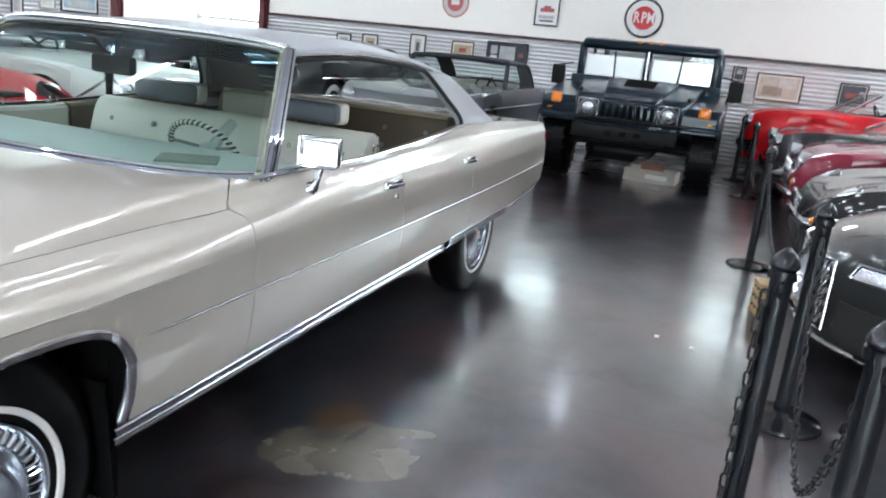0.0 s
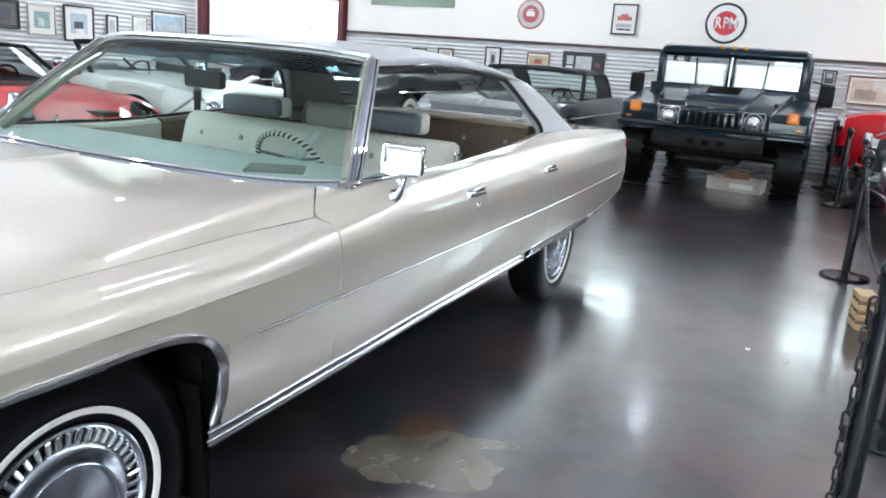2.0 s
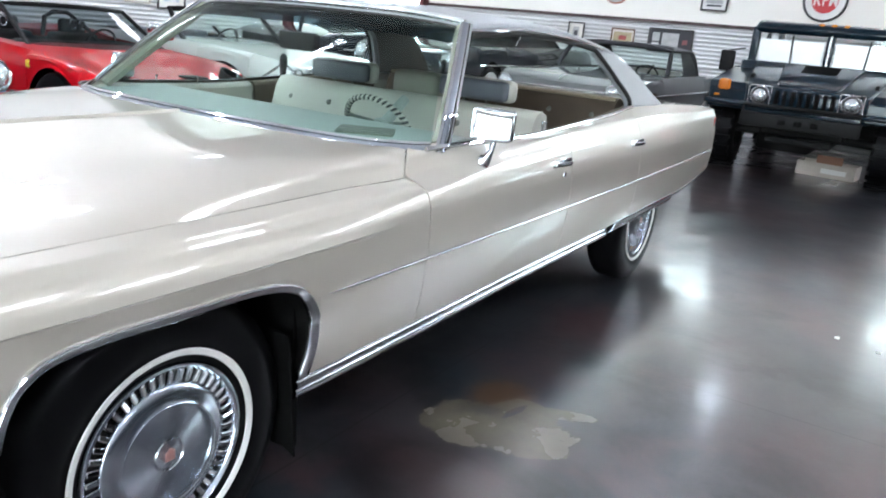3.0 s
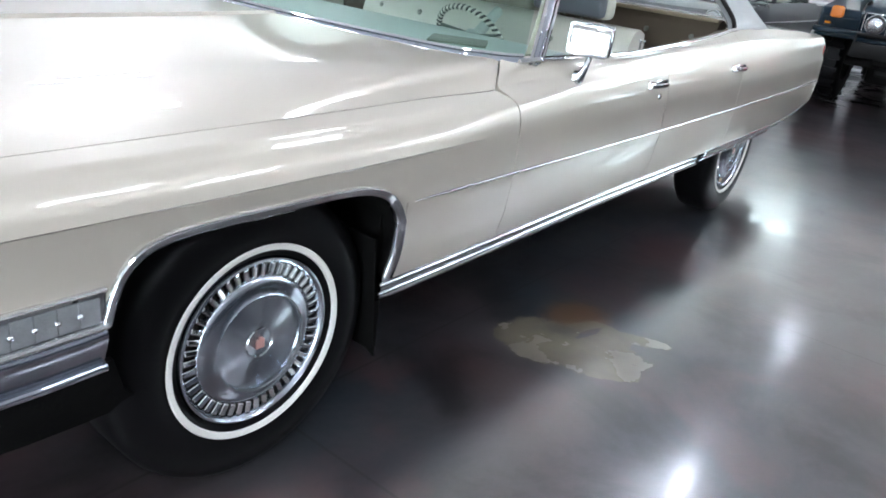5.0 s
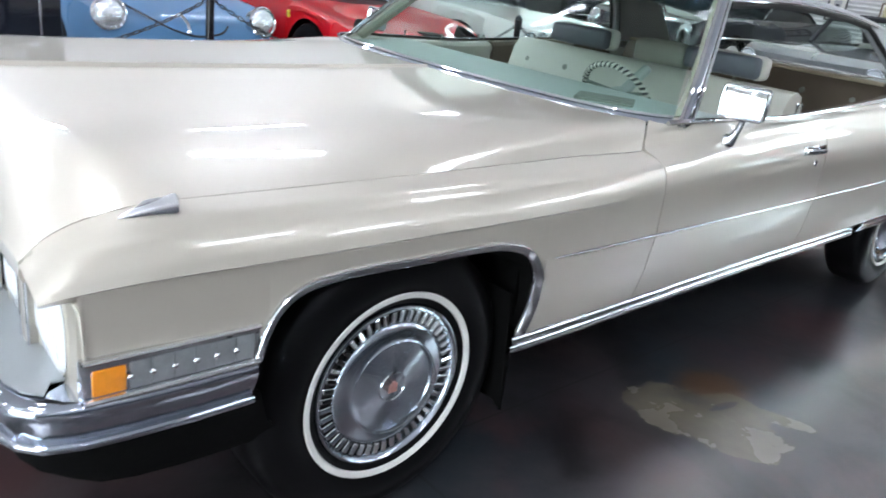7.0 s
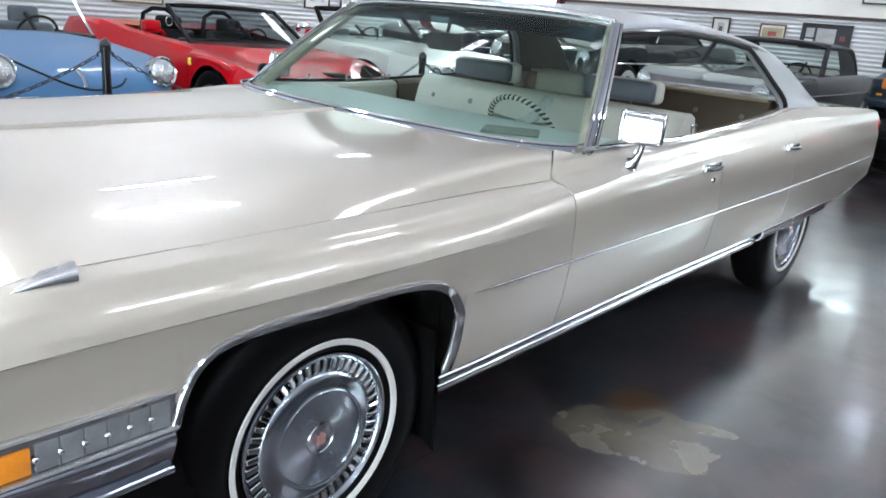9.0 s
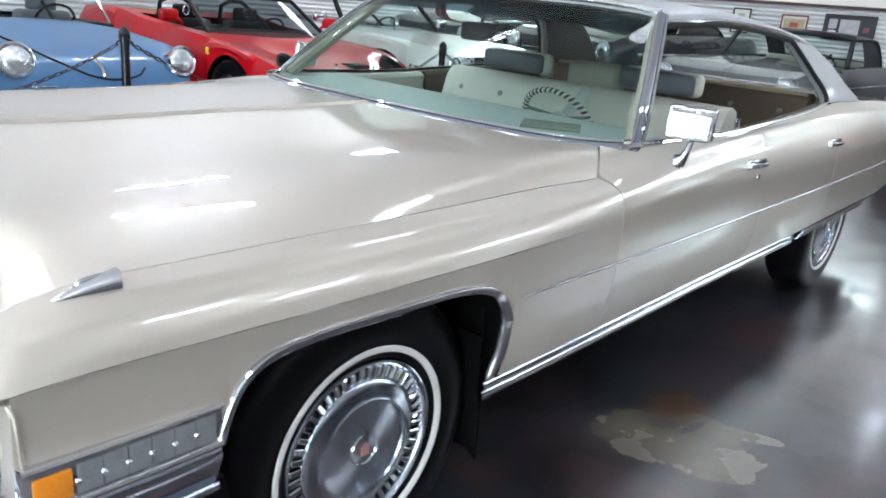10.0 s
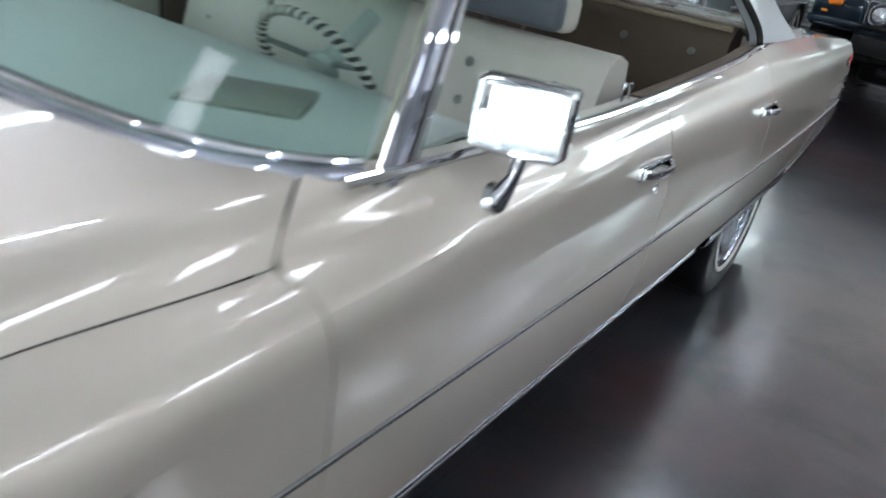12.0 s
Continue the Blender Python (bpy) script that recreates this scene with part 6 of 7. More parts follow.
tyre_set(white, 1.92, 0.95, 3.95, 0.355, M_CHROME, True)
cockpit(white, 0.93, (1.95, 3.5), 0.95, M_LEATHER_G, M_LEATHER_G, 1)
windshield(white, 0.82, 1.60, 0.93, 1.29, 0.35, M_BLACK, 0.032)
lamp_pair(white, 0.74, 0.03, 0.68, 0.085)
lamp_pair(white, 0.53, 0.03, 0.68, 0.085)
bar_grille(white, 0.42, -0.01, 0.55, 0.78, 7)
chrome_bumper(white, 0.95, -0.08, 0.47, 0.14)
door_mirror_pair(white, 0.93, 1.95, 1.03, M_CHROME)

# two dark cars farther along the row
P_NAVY = car_paint("midnight_paint", (0.008, 0.010, 0.016))


def fifties_sedan(name, label, p, at, top=None, white=True, high=1.50, trim=None, pane=None, seat=None, cowl=1.70, rake=0.32):
    c = thing(name, label, "car", "", at)
    car_body(c, p, 5.2, [(0, 0.80), (0.1, 0.90), (0.6, 0.97), (2, 0.98), (4.2, 0.97), (5.0, 0.88), (5.2, 0.8)],
             [(0, 0.66), (0.08, 0.84), (0.5, 0.93), (1.6, 1.00), (3.6, 1.02), (4.6, 0.95), (5.2, 0.82)],
             [(0, 0.66), (0.08, 0.86), (0.5, 0.94), (1.6, 0.97), (3.6, 1.0), (4.6, 0.99), (5.2, 0.92)], 0.28, (0.95, 4.0), 0.37, (cowl + 0.25, 3.6), 0.03, 0.0)
    tyre_set(c, 1.92, 0.95, 4.0, 0.365, M_CHROME, white)
    cockpit(c, 0.93, (cowl + 0.25, 3.6), 0.98, seat or M_LEATHER, seat or M_BROWN, 1)
    windshield(c, 0.84, cowl, 0.98, high - 0.06, rake, trim or M_CHROME, 0.02 if trim is None else 0.035, pane)
    if top:
        soft_top(c, top, 0.92, 2.02, 3.75, 0.99, high, pane or M_PANE)
    lamp_pair(c, 0.74, 0.02, 0.76, 0.095)
    bar_grille(c, 0.55, -0.015, 0.50, 0.72, 5)
    chrome_bumper(c, 0.97, -0.10, 0.46, 0.16)
    part("hood_ornament", tube(bmesh.new(), [(0, 0.08, 0.86), (0, 0.16, 0.905), (0, 0.34, 0.925)], [0.006, 0.014, 0.005], 8), M_CHROME, c)
    for s in (1, -1):
        part("side_spear", tube(bmesh.new(), [(s * 0.975, 0.55, 0.74), (s * 0.992, 2.0, 0.75), (s * 0.985, 4.2, 0.77)], 0.012, 6), M_CHROME, c)
    return c


fifties_sedan("hardtop_car", "midnight blue chrome-trimmed hardtop car", P_NAVY, place(-4.15, 7.95, 0) @ Matrix.Diagonal((1, 1, 1.2, 1)), P_NAVY, True, 1.22, None, M_DARKPANE, M_BLACK)
fifties_sedan("hardtop_car", "black chrome-trimmed hardtop car by the glass door", P_NAVY, place(-6.5, 7.8, 0) @ Matrix.Diagonal((1, 1, 1.2, 1)), P_NAVY, True, 1.22, None, M_DARKPANE, M_BLACK)

# grey convertible with its black top up, turned to the corner
P_GREY = car_paint("pewter_paint", (0.135, 0.142, 0.148), 0.5)
M_CANVAS = mat_once("black_canvas", (0.018, 0.019, 0.024), 0.75)
grey = fifties_sedan("convertible", "pewter grey convertible with black canvas top raised", P_GREY, place(GREY_AT[0], GREY_AT[1], GREY_AT[2]), M_CANVAS, True, 1.43, M_CANVAS)

# the row across the aisle
P_GRAPHITE = car_paint("graphite_paint", (0.030, 0.032, 0.031), 0.3)
coupe = thing("coupe", "graphite grey modern coupe with large mesh grille", "car", "", place(2.79, 3.58, -90))
car_body(coupe, P_GRAPHITE, 4.6, [(0, 0.28), (0.05, 0.44), (0.14, 0.60), (0.30, 0.76), (0.6, 0.88), (1.0, 0.93), (3, 0.93), (4.2, 0.88), (4.6, 0.7)],
         [(0, 0.62), (0.1, 0.70), (0.4, 0.78), (1.2, 0.90), (1.6, 0.98), (3.6, 1.0), (4.4, 0.9), (4.6, 0.75)],
         [(0, 0.58), (0.12, 0.64), (0.45, 0.74), (0.9, 0.80), (1.6, 0.88), (3.6, 0.95), (4.4, 0.85), (4.6, 0.7)], 0.17, (0.90, 3.6), 0.345, None, 0.04, 0.01)
tyre_set(coupe, 1.84, 0.90, 3.6, 0.345, M_STEEL)
soft_top(coupe, P_GRAPHITE, 0.86, 1.75, 3.9, 0.95, 1.33, M_DARKPANE)
windshield(coupe, 0.80, 1.25, 0.92, 1.32, 0.62, M_GAP, 0.02, M_DARKPANE)


def coupe_front(x, out=0.0):
    """The line of the coupe's nose in plan: the depth at a distance from the middle."""
    return smooth_keys([(0.0, -0.03), (0.26, -0.02), (0.44, 0.04), (0.60, 0.13), (0.76, 0.29), (0.88, 0.6)], abs(x))[0] - out


mg = part("grille", grid_mesh([[(x, coupe_front(x, 0.004), z) for x in spread(-0.46, 0.46, 21)] for z in (0.25, 0.40, 0.59)]), M_GAP, coupe, "tall dark mesh grille wrapped round the nose", 60, 0.01)
bm = bmesh.new()
for k in range(26):
    for j in range(10):
        x, z = -0.44 + 0.88 * (k + 0.5 * (j % 2)) / 25.5, 0.27 + 0.30 * j / 9
        f = bmesh.new()
        tube(f, [(x + 0.0135 * math.cos(a), coupe_front(x + 0.0135 * math.cos(a), 0.012), z + 0.0135 * math.sin(a)) for a in spread(0, 2 * math.pi, 7)[:-1]], 0.0045, 4, True)
        merge(bm, f)
tagged(part("mesh", bm, M_CHROME, mg, "bright wire mesh", 0), "", "", "", "stuff")
part("grille_surround", tube(bmesh.new(), [(x, coupe_front(x, 0.012), 0.24) for x in spread(-0.47, 0.47, 15)] + [(x, coupe_front(x, 0.012), 0.60) for x in spread(0.47, -0.47, 15)], 0.011, 8, True), M_CHROME, coupe)
part("lower_lip", tube(bmesh.new(), [(x, coupe_front(x, 0.02), 0.195) for x in spread(-0.86, 0.86, 31)], 0.018, 8), M_CHROME, coupe)
for s in (1, -1):
    eye = part("headlamp", grid_mesh([[(x * s, coupe_front(x, 0.006) + 0.03 * k, 0.555 + 0.05 * (x - 0.5) + 0.055 * k) for x in spread(0.58, 0.85, 9)] for k in (0, 0.5, 1)]), M_LAMPGLASS, coupe, "swept clear headlamp", 50, 0.01)
    low = [(x * s, coupe_front(x, 0.012), 0.550 + 0.05 * (x - 0.5)) for x in spread(0.57, 0.86, 9)]
    top = [(x * s, coupe_front(x, 0.012) + 0.03, 0.615 + 0.05 * (x - 0.5)) for x in spread(0.86, 0.57, 9)]
    part("headlamp_rim", tube(bmesh.new(), low + top, 0.009, 6, True), M_CHROME, eye)
    part("side_intake", grid_mesh([[(x * s, coupe_front(x, 0.008), z) for x in spread(0.54, 0.80, 7)] for z in (0.27, 0.42)]), M_GAP, coupe, "", 50, 0.006)

P_BLACK = car_paint("black_paint", (0.012, 0.012, 0.013))
P_BURG = car_paint("burgundy_paint", (0.20, 0.010, 0.030))
P_RED2 = car_paint("signal_red_paint", (0.50, 0.006, 0.012), 0.0, 0.5)


def old_roadster(label, p, at, l=4.6, top=None):
    c = thing("classic_car", label, "car", "", at)
    car_body(c, p, l, [(0, 0.66), (0.1, 0.80), (0.5, 0.89), (2, 0.91), (3.8, 0.9), (4.4, 0.8), (l, 0.7)],
             [(0, 0.60), (0.08, 0.78), (0.5, 0.90), (1.4, 0.97), (3.2, 0.98), (4.2, 0.9), (l, 0.7)],
             [(0, 0.60), (0.08, 0.76), (0.45, 0.86), (1.4, 0.90), (3.2, 0.95), (4.2, 0.88), (l, 0.7)], 0.26, (0.85, 3.6), 0.35, (1.75, 3.1), 0.03, 0.02)
    tyre_set(c, 1.80, 0.85, 3.6, 0.345, M_CHROME, True)
    cockpit(c, 0.86, (1.75, 3.1), 0.94, mat_once("red_hide", (0.30, 0.02, 0.02), 0.45), M_BLACK)
    windshield(c, 0.76, 1.50, 0.93, 1.34, 0.34, M_CHROME, 0.016)
    if top:
        soft_top(c, top, 0.84, 1.85, 3.2, 0.94, 1.38, M_PANE)
    lamp_pair(c, 0.62, 0.05, 0.71, 0.10)
    bar_grille(c, 0.40, -0.015, 0.44, 0.68, 13, True)
    chrome_bumper(c, 0.80, -0.06, 0.38, 0.07)
    lamp_pair(c, 0.66, 0.03, 0.52, 0.035, M_CHROME, M_AMBER)
    part("hood_strip", tube(bmesh.new(), [(0, 0.08, 0.785), (0, 0.5, 0.905), (0, 1.4, 0.975)], 0.007, 6), M_CHROME, c)
    return c


def modern_roadster(label, p, at):
    c = thing("roadster", label, "car", "", at)
    car_body(c, p, 4.3, [(0, 0.52), (0.12, 0.74), (0.45, 0.86), (1.0, 0.90), (3, 0.90), (3.9, 0.84), (4.3, 0.66)],
             [(0, 0.50), (0.1, 0.64), (0.4, 0.76), (1.2, 0.88), (1.6, 0.93), (3.2, 0.94), (4.0, 0.86), (4.3, 0.7)],
             [(0, 0.48), (0.12, 0.66), (0.45, 0.78), (0.9, 0.84), (1.6, 0.87), (3.2, 0.92), (4.0, 0.84), (4.3, 0.68)], 0.18, (0.85, 3.35), 0.33, (1.75, 2.85), 0.04, 0.02)
    tyre_set(c, 1.78, 0.85, 3.35, 0.33, M_STEEL)
    cockpit(c, 0.86, (1.75, 2.85), 0.90, M_BLACK, M_BLACK)
    windshield(c, 0.76, 1.40, 0.88, 1.27, 0.50, M_BLACK, 0.02)
    lamp_pair(c, 0.62, 0.22, 0.66, 0.085, M_CHROME, M_LENS, 48, 12, 1.6)
    lamp_pair(c, 0.66, 0.08, 0.48, 0.035, p, M_AMBER)
    part("intake", rbox(bmesh.new(), -0.44, 0.44, -0.01, 0.06, 0.24, 0.40, 0.04, 3), M_GAP, c)
    chrome_bumper(c, 0.76, -0.05, 0.45, 0.07)
    bar_grille(c, 0.36, -0.03, 0.48, 0.60, 6)
    part("intake_trim", tube(bmesh.new(), [(-0.45, 0.01, 0.41), (0.0, -0.025, 0.42), (0.45, 0.01, 0.41)], 0.008, 6), M_CHROME, c)
    return c


modern_roadster("gloss black roadster with covered headlamps and amber indicators", P_BLACK, place(2.86, 5.76, -90))
old_roadster("burgundy chrome-trimmed classic roadster, top down", P_BURG, place(2.90, 7.92, -90))
fifties_sedan("classic_car", "gloss black classic convertible with chrome windscreen", P_BLACK, place(2.78, 9.95, -90), high=1.30, cowl=1.02, rake=0.46)
fifties_sedan("classic_car", "signal red fifties convertible, top down", P_RED2, place(2.46, 12.15, -90) @ Matrix.Diagonal((1, 1, 1.17, 1)), high=1.30, cowl=1.10, rake=0.42)


# ------------------------------------------------------------------ the military-style truck
M_TRUCK = mat_once("deep_teal_truck_paint", (0.002, 0.010, 0.018), 0.35, 0.0, 0.6, spec=0.05, vary=0.06, scale=3, fine=300, bump=0.0)
M_CLEARPANE = glass("thin_clear_pane", (0.97, 0.98, 0.98))
truck = thing("off_road_truck", "deep blue-green wide off-road truck with slotted grille", "truck", "", pose(1.06, 8.36, 0))
part("hood", loft_box([(0.0, 0.62, 0.74, 1.04), (0.10, 0.66, 0.74, 1.07), (1.22, 0.80, 0.74, 1.30), (1.26, 0.80, 0.74, 1.30)]), M_TRUCK, truck, "", 25, 0.0, 0.02)
for s in (1, -1):
    part("fender", loft_box([(0.04, 0.26, 0.76, 0.98), (0.14, 0.30, 0.76, 1.06), (1.26, 0.30, 0.80, 1.22)], s * 0.78), M_TRUCK, truck, "", 25, 0.0, 0.02)
    part("marker_lamp", rbox(bmesh.new(), s * 0.875 - 0.066, s * 0.875 + 0.066, -0.035, 0.05, 0.962, 1.088, 0.03, 3), mat_once("amber_marker_lens", (0.62, 0.17, 0.015), 0.25, 0, 0.4), truck, "rounded amber marker lamp")
    part("small_marker", rbox(bmesh.new(), s * 0.95 - 0.03, s * 0.95 + 0.03, 0.0, 0.05, 0.89, 0.915, 0.008, 2), M_AMBER, truck, "amber marker lamp")
    part("fender_lip", rbox(bmesh.new(), min(s * 0.52, s * 1.08), max(s * 0.52, s * 1.08), -0.02, 0.06, 0.80, 0.86, 0.02, 2), M_TRUCK, truck)
    part("tow_hook", tube(bmesh.new(), [(s * 0.34, -0.02, 0.62), (s * 0.34, -0.10, 0.63), (s * 0.34, -0.10, 0.70), (s * 0.34, -0.02, 0.71)], 0.018, 8), M_BLACK, truck)
    part("hood_latch", rbox(bmesh.new(), s * 0.66 - 0.02, s * 0.66 + 0.02, 0.35, 0.45, 1.10, 1.17, 0.008, 1), M_BLACK, truck)
    # tall side mirrors on brackets
    mr = part("side_mirror", rbox(bmesh.new(), s * 1.16 - 0.09, s * 1.16 + 0.09, 1.18, 1.26, 1.16, 1.42, 0.025, 2), M_BLACK, truck, "tall black side mirror")
    part("mirror_bracket", tube(bmesh.new(), [(s * 0.98, 1.30, 1.12), (s * 1.16, 1.24, 1.16), (s * 1.16, 1.24, 1.42), (s * 0.98, 1.32, 1.46)], 0.012, 6), M_BLACK, mr)
    part("side_body", rbox(bmesh.new(), min(s * 0.86, s * 1.08), max(s * 0.86, s * 1.08), 1.27, 4.45, 0.62, 1.24, 0.03, 2), M_TRUCK, truck)
    part("side_glass_frame", rbox(bmesh.new(), min(s * 0.88, s * 0.93), max(s * 0.88, s * 0.93), 2.35, 2.45, 1.24, 1.74, 0.01, 1), M_TRUCK, truck)
    part("rear_pillar", rbox(bmesh.new(), min(s * 0.86, s * 0.93), max(s * 0.86, s * 0.93), 3.3, 3.5, 1.24, 1.74, 0.01, 1), M_TRUCK, truck)
lamp_pair(truck, 0.472, -0.012, 0.945, 0.082, M_FRAME, M_LAMPGLASS)
for s in (1, -1):
    part("lamp_bezel", tube(bmesh.new(), [(s * 0.472 + a, -0.024, 0.945 + b) for a, b in ((-0.118, -0.108), (-0.108, -0.118), (0.108, -0.118), (0.118, -0.108), (0.118, 0.095), (0.108, 0.105), (-0.108, 0.105), (-0.118, 0.095))], 0.007, 6, True), M_STEEL, truck, "square bright headlamp bezel")
    part("lamp_ring", tube(bmesh.new(), [(s * 0.472 + 0.098 * math.cos(a), -0.02, 0.945 + 0.098 * math.sin(a)) for a in spread(0, 2 * math.pi, 29)[:-1]], 0.008, 6, True), M_STEEL, truck)
part("grille", rbox(bmesh.new(), -0.57, 0.57, -0.02, 0.05, 0.80, 1.05, 0.02, 2), M_TRUCK, truck)
for x in spread(-0.29, 0.29, 8):
    part("grille_slot", rbox(bmesh.new(), x - 0.026, x + 0.026, -0.024, 0.0, 0.835, 1.02, 0.010, 2), M_WELL, truck)
    part("slot_lip", tube(bmesh.new(), [(x + 0.028, -0.024, 0.84), (x + 0.028, -0.026, 1.015)], 0.005, 6), M_TRUCK, truck)
part("bumper", rbox(bmesh.new(), -0.62, 0.62, -0.14, -0.02, 0.60, 0.76, 0.02, 2), M_BLACK, truck, "black steel bumper")
for x in (-0.17, 0.0, 0.17):
    part("bumper_hole", rbox(bmesh.new(), x - 0.045, x + 0.045, -0.144, -0.12, 0.645, 0.715, 0.015, 2), M_WELL, truck)
part("brush_guard", tube(bmesh.new(), [(-0.60, -0.10, 0.66), (-0.60, -0.12, 0.84), (0.60, -0.12, 0.84), (0.60, -0.10, 0.66)], 0.022, 8), M_BLACK, truck)
part("hood_bulge", loft_box([(0.06, 0.30, 0.98, 1.075), (0.14, 0.33, 1.0, 1.105), (1.20, 0.46, 1.2, 1.325)]), M_TRUCK, truck, "", 25, 0.0, 0.02)
part("hood_louver", loft_box([(0.74, 0.19, 1.15, 1.236), (1.12, 0.20, 1.25, 1.318)]), M_WELL, truck, "black louver on the hood", 25, 0.0, 0.006)
part("rear_axle", tube(bmesh.new(), [(-0.85, 3.95, 0.48), (-0.2, 3.95, 0.48), (0.0, 3.95, 0.44), (0.2, 3.95, 0.48), (0.85, 3.95, 0.48)], [0.06, 0.08, 0.17, 0.08, 0.06], 12), M_BLACK, truck)
part("fuel_tank", rbox(bmesh.new(), -0.78, 0.78, 3.2, 3.7, 0.30, 0.62, 0.04, 2), M_BLACK, truck)
part("transfer_case", rbox(bmesh.new(), -0.62, 0.05, 1.2, 2.6, 0.22, 0.55, 0.05, 2), M_BLACK, truck)
# windscreen in two flat halves
part("cowl", rbox(bmesh.new(), -0.98, 0.98, 1.22, 1.36, 1.10, 1.32, 0.02, 2), M_TRUCK, truck)
for s in (1, -1):
    p = part("windscreen_pane", box(bmesh.new(), min(s * 0.05, s * 0.86), max(s * 0.05, s * 0.86), 1.335, 1.345, 1.32, 1.70), M_CLEARPANE, truck, "", 0)
    p.visible_shadow = False
    # silvered sheet added so that the pane shows a white reflection
    part("pane_reflector", rbox(bmesh.new(), min(s * 0.07, s * 0.84), max(s * 0.07, s * 0.84), 1.349, 1.353, 1.325, 1.60, 0.0015, 1), M_CARD, truck, "added silvery sheet that whitens the windscreen")
    part("windscreen_post", rbox(bmesh.new(), min(s * 0.83, s * 0.93), max(s * 0.83, s * 0.93), 1.30, 1.38, 1.30, 1.74, 0.02, 2), M_TRUCK, truck)
    part("wiper", tube(bmesh.new(), [(s * 0.42, 1.31, 1.325), (s * 0.44, 1.322, 1.66)], 0.010, 6), M_BLACK, truck)
part("windscreen_centre", rbox(bmesh.new(), -0.045, 0.045, 1.31, 1.38, 1.30, 1.72, 0.01, 2), M_TRUCK, truck)
part("centre_strip", rbox(bmesh.new(), -0.016, 0.016, 1.30, 1.312, 1.31, 1.72, 0.004, 1), M_STEEL, truck, "bright strip on the windscreen post")
part("roof", loft_box([(1.28, 0.90, 1.67, 1.79), (1.45, 0.92, 1.68, 1.825), (3.4, 0.92, 1.68, 1.825), (3.55, 0.90, 1.67, 1.78)]), M_TRUCK, truck, "", 25, 0.0, 0.055)
for x in (-0.14, 0.0, 0.14):
    part("roof_marker", rbox(bmesh.new(), x - 0.03, x + 0.03, 1.30, 1.38, 1.795, 1.825, 0.010, 2), M_AMBER, truck, "amber roof marker lamp")
part("cabin_floor", rbox(bmesh.new(), -0.86, 0.86, 1.3, 4.4, 0.62, 0.72, 0.01, 1), M_BLACK, truck)
for x in (-0.55, 0.55):
    part("seat", rbox(bmesh.new(), x - 0.22, x + 0.22, 2.2, 2.34, 0.9, 1.50, 0.05, 3), M_BLACK, truck)
part("tail_wall", rbox(bmesh.new(), -0.90, 0.90, 4.40, 4.46, 0.62, 1.10, 0.01, 1), M_TRUCK, truck)
part("front_axle", tube(bmesh.new(), [(-0.85, 0.62, 0.50), (-0.3, 0.62, 0.52), (0.3, 0.62, 0.52), (0.85, 0.62, 0.50)], [0.05, 0.06, 0.06, 0.05], 10), M_BLACK, truck)
part("skid_plate", rbox(bmesh.new(), -0.36, 0.36, 0.10, 0.95, 0.42, 0.50, 0.02, 1), M_BLACK, truck)
part("chassis", rbox(bmesh.new(), -0.45, 0.45, 0.3, 4.3, 0.50, 0.64, 0.02, 1), M_BLACK, truck)
for s in (1, -1):
    for y in (0.66, 3.95):
        R, wd = 0.47, 0.32
        m = Matrix.Translation((s * 1.07, y, R)) @ Matrix.Rotation(radians(90 * s), 4, "Y")
        wh = part("wheel", lathe_mesh([(0.0, -0.05), (0.06, -0.03), (0.10, -0.06), (0.19, -0.08), (0.215, -0.02), (0.21, -wd)], m, 28), M_BLACK, truck)
        part("tyre", lathe_mesh([(0.21, -wd), (0.40, -wd), (0.445, -wd + 0.03), (0.455, -wd / 2), (0.445, -0.03), (0.40, 0.0), (0.25, 0.0), (0.215, -0.02)], m, 40), M_RUBBER, wh, "chunky black off-road tyre")
        bm = bmesh.new()
        for k in range(44):
            f = bmesh.new()
            box(f, 0.435, 0.464, -0.022, 0.022, -wd * (0.52 if k % 2 else 1.0), -0.005 if k % 2 else -wd * 0.48)
            merge(bm, f, m @ Matrix.Rotation(2 * math.pi * k / 44, 4, "Z"))
        tagged(part("tread_block", bm, M_RUBBER, wh, "", 0), "", "", "", "stuff")


# ------------------------------------------------------------------ stanchions and chains
def stanchion(x, y):
    st = thing("stanchion", "black enamel stanchion post with domed cap on round base", "stanchion", "stanchions round the cars", pose(x, y, 0))
    part("base", lathe_mesh([(0.0, 0.0), (0.165, 0.0), (0.172, 0.008), (0.165, 0.022), (0.10, 0.035), (0.045, 0.045), (0.033, 0.055), (0.0, 0.055)], Matrix.Identity(4), 36), M_POST, st)
    part("post", lathe_mesh([(0.031, 0.04), (0.031, 0.905), (0.0, 0.905)], Matrix.Identity(4), 24), M_POST, st)
    part("collar", lathe_mesh([(0.030, 0.875), (0.040, 0.878), (0.040, 0.902), (0.030, 0.905)], Matrix.Identity(4), 24), M_POST, st)
    part("cap", lathe_mesh([(0.036, 0.905), (0.041, 0.915), (0.036, 0.935), (0.020, 0.955), (0.006, 0.966), (0.0, 0.967)], Matrix.Identity(4), 20), M_POST, st, "ribbed domed cap")
    for a in (90, 270):
        m = Matrix.Rotation(radians(a), 4, "Z")
        part("hook", tube(bmesh.new(), [m @ Vector(p) for p in ((0.030, 0, 0.87), (0.052, 0, 0.865), (0.060, 0, 0.85), (0.052, 0, 0.835))], 0.006, 6), M_POST, st)


LINK = bpy.data.meshes.new("link")
bm = bmesh.new()
tube(bm, [(0.011 * math.cos(a), 0, 0.011 * math.sin(a) + (0.014 if math.sin(a) > 0 else -0.014)) for a in spread(0, 2 * math.pi, 13)[:-1]], 0.0042, 5, True)
bm.to_mesh(LINK)
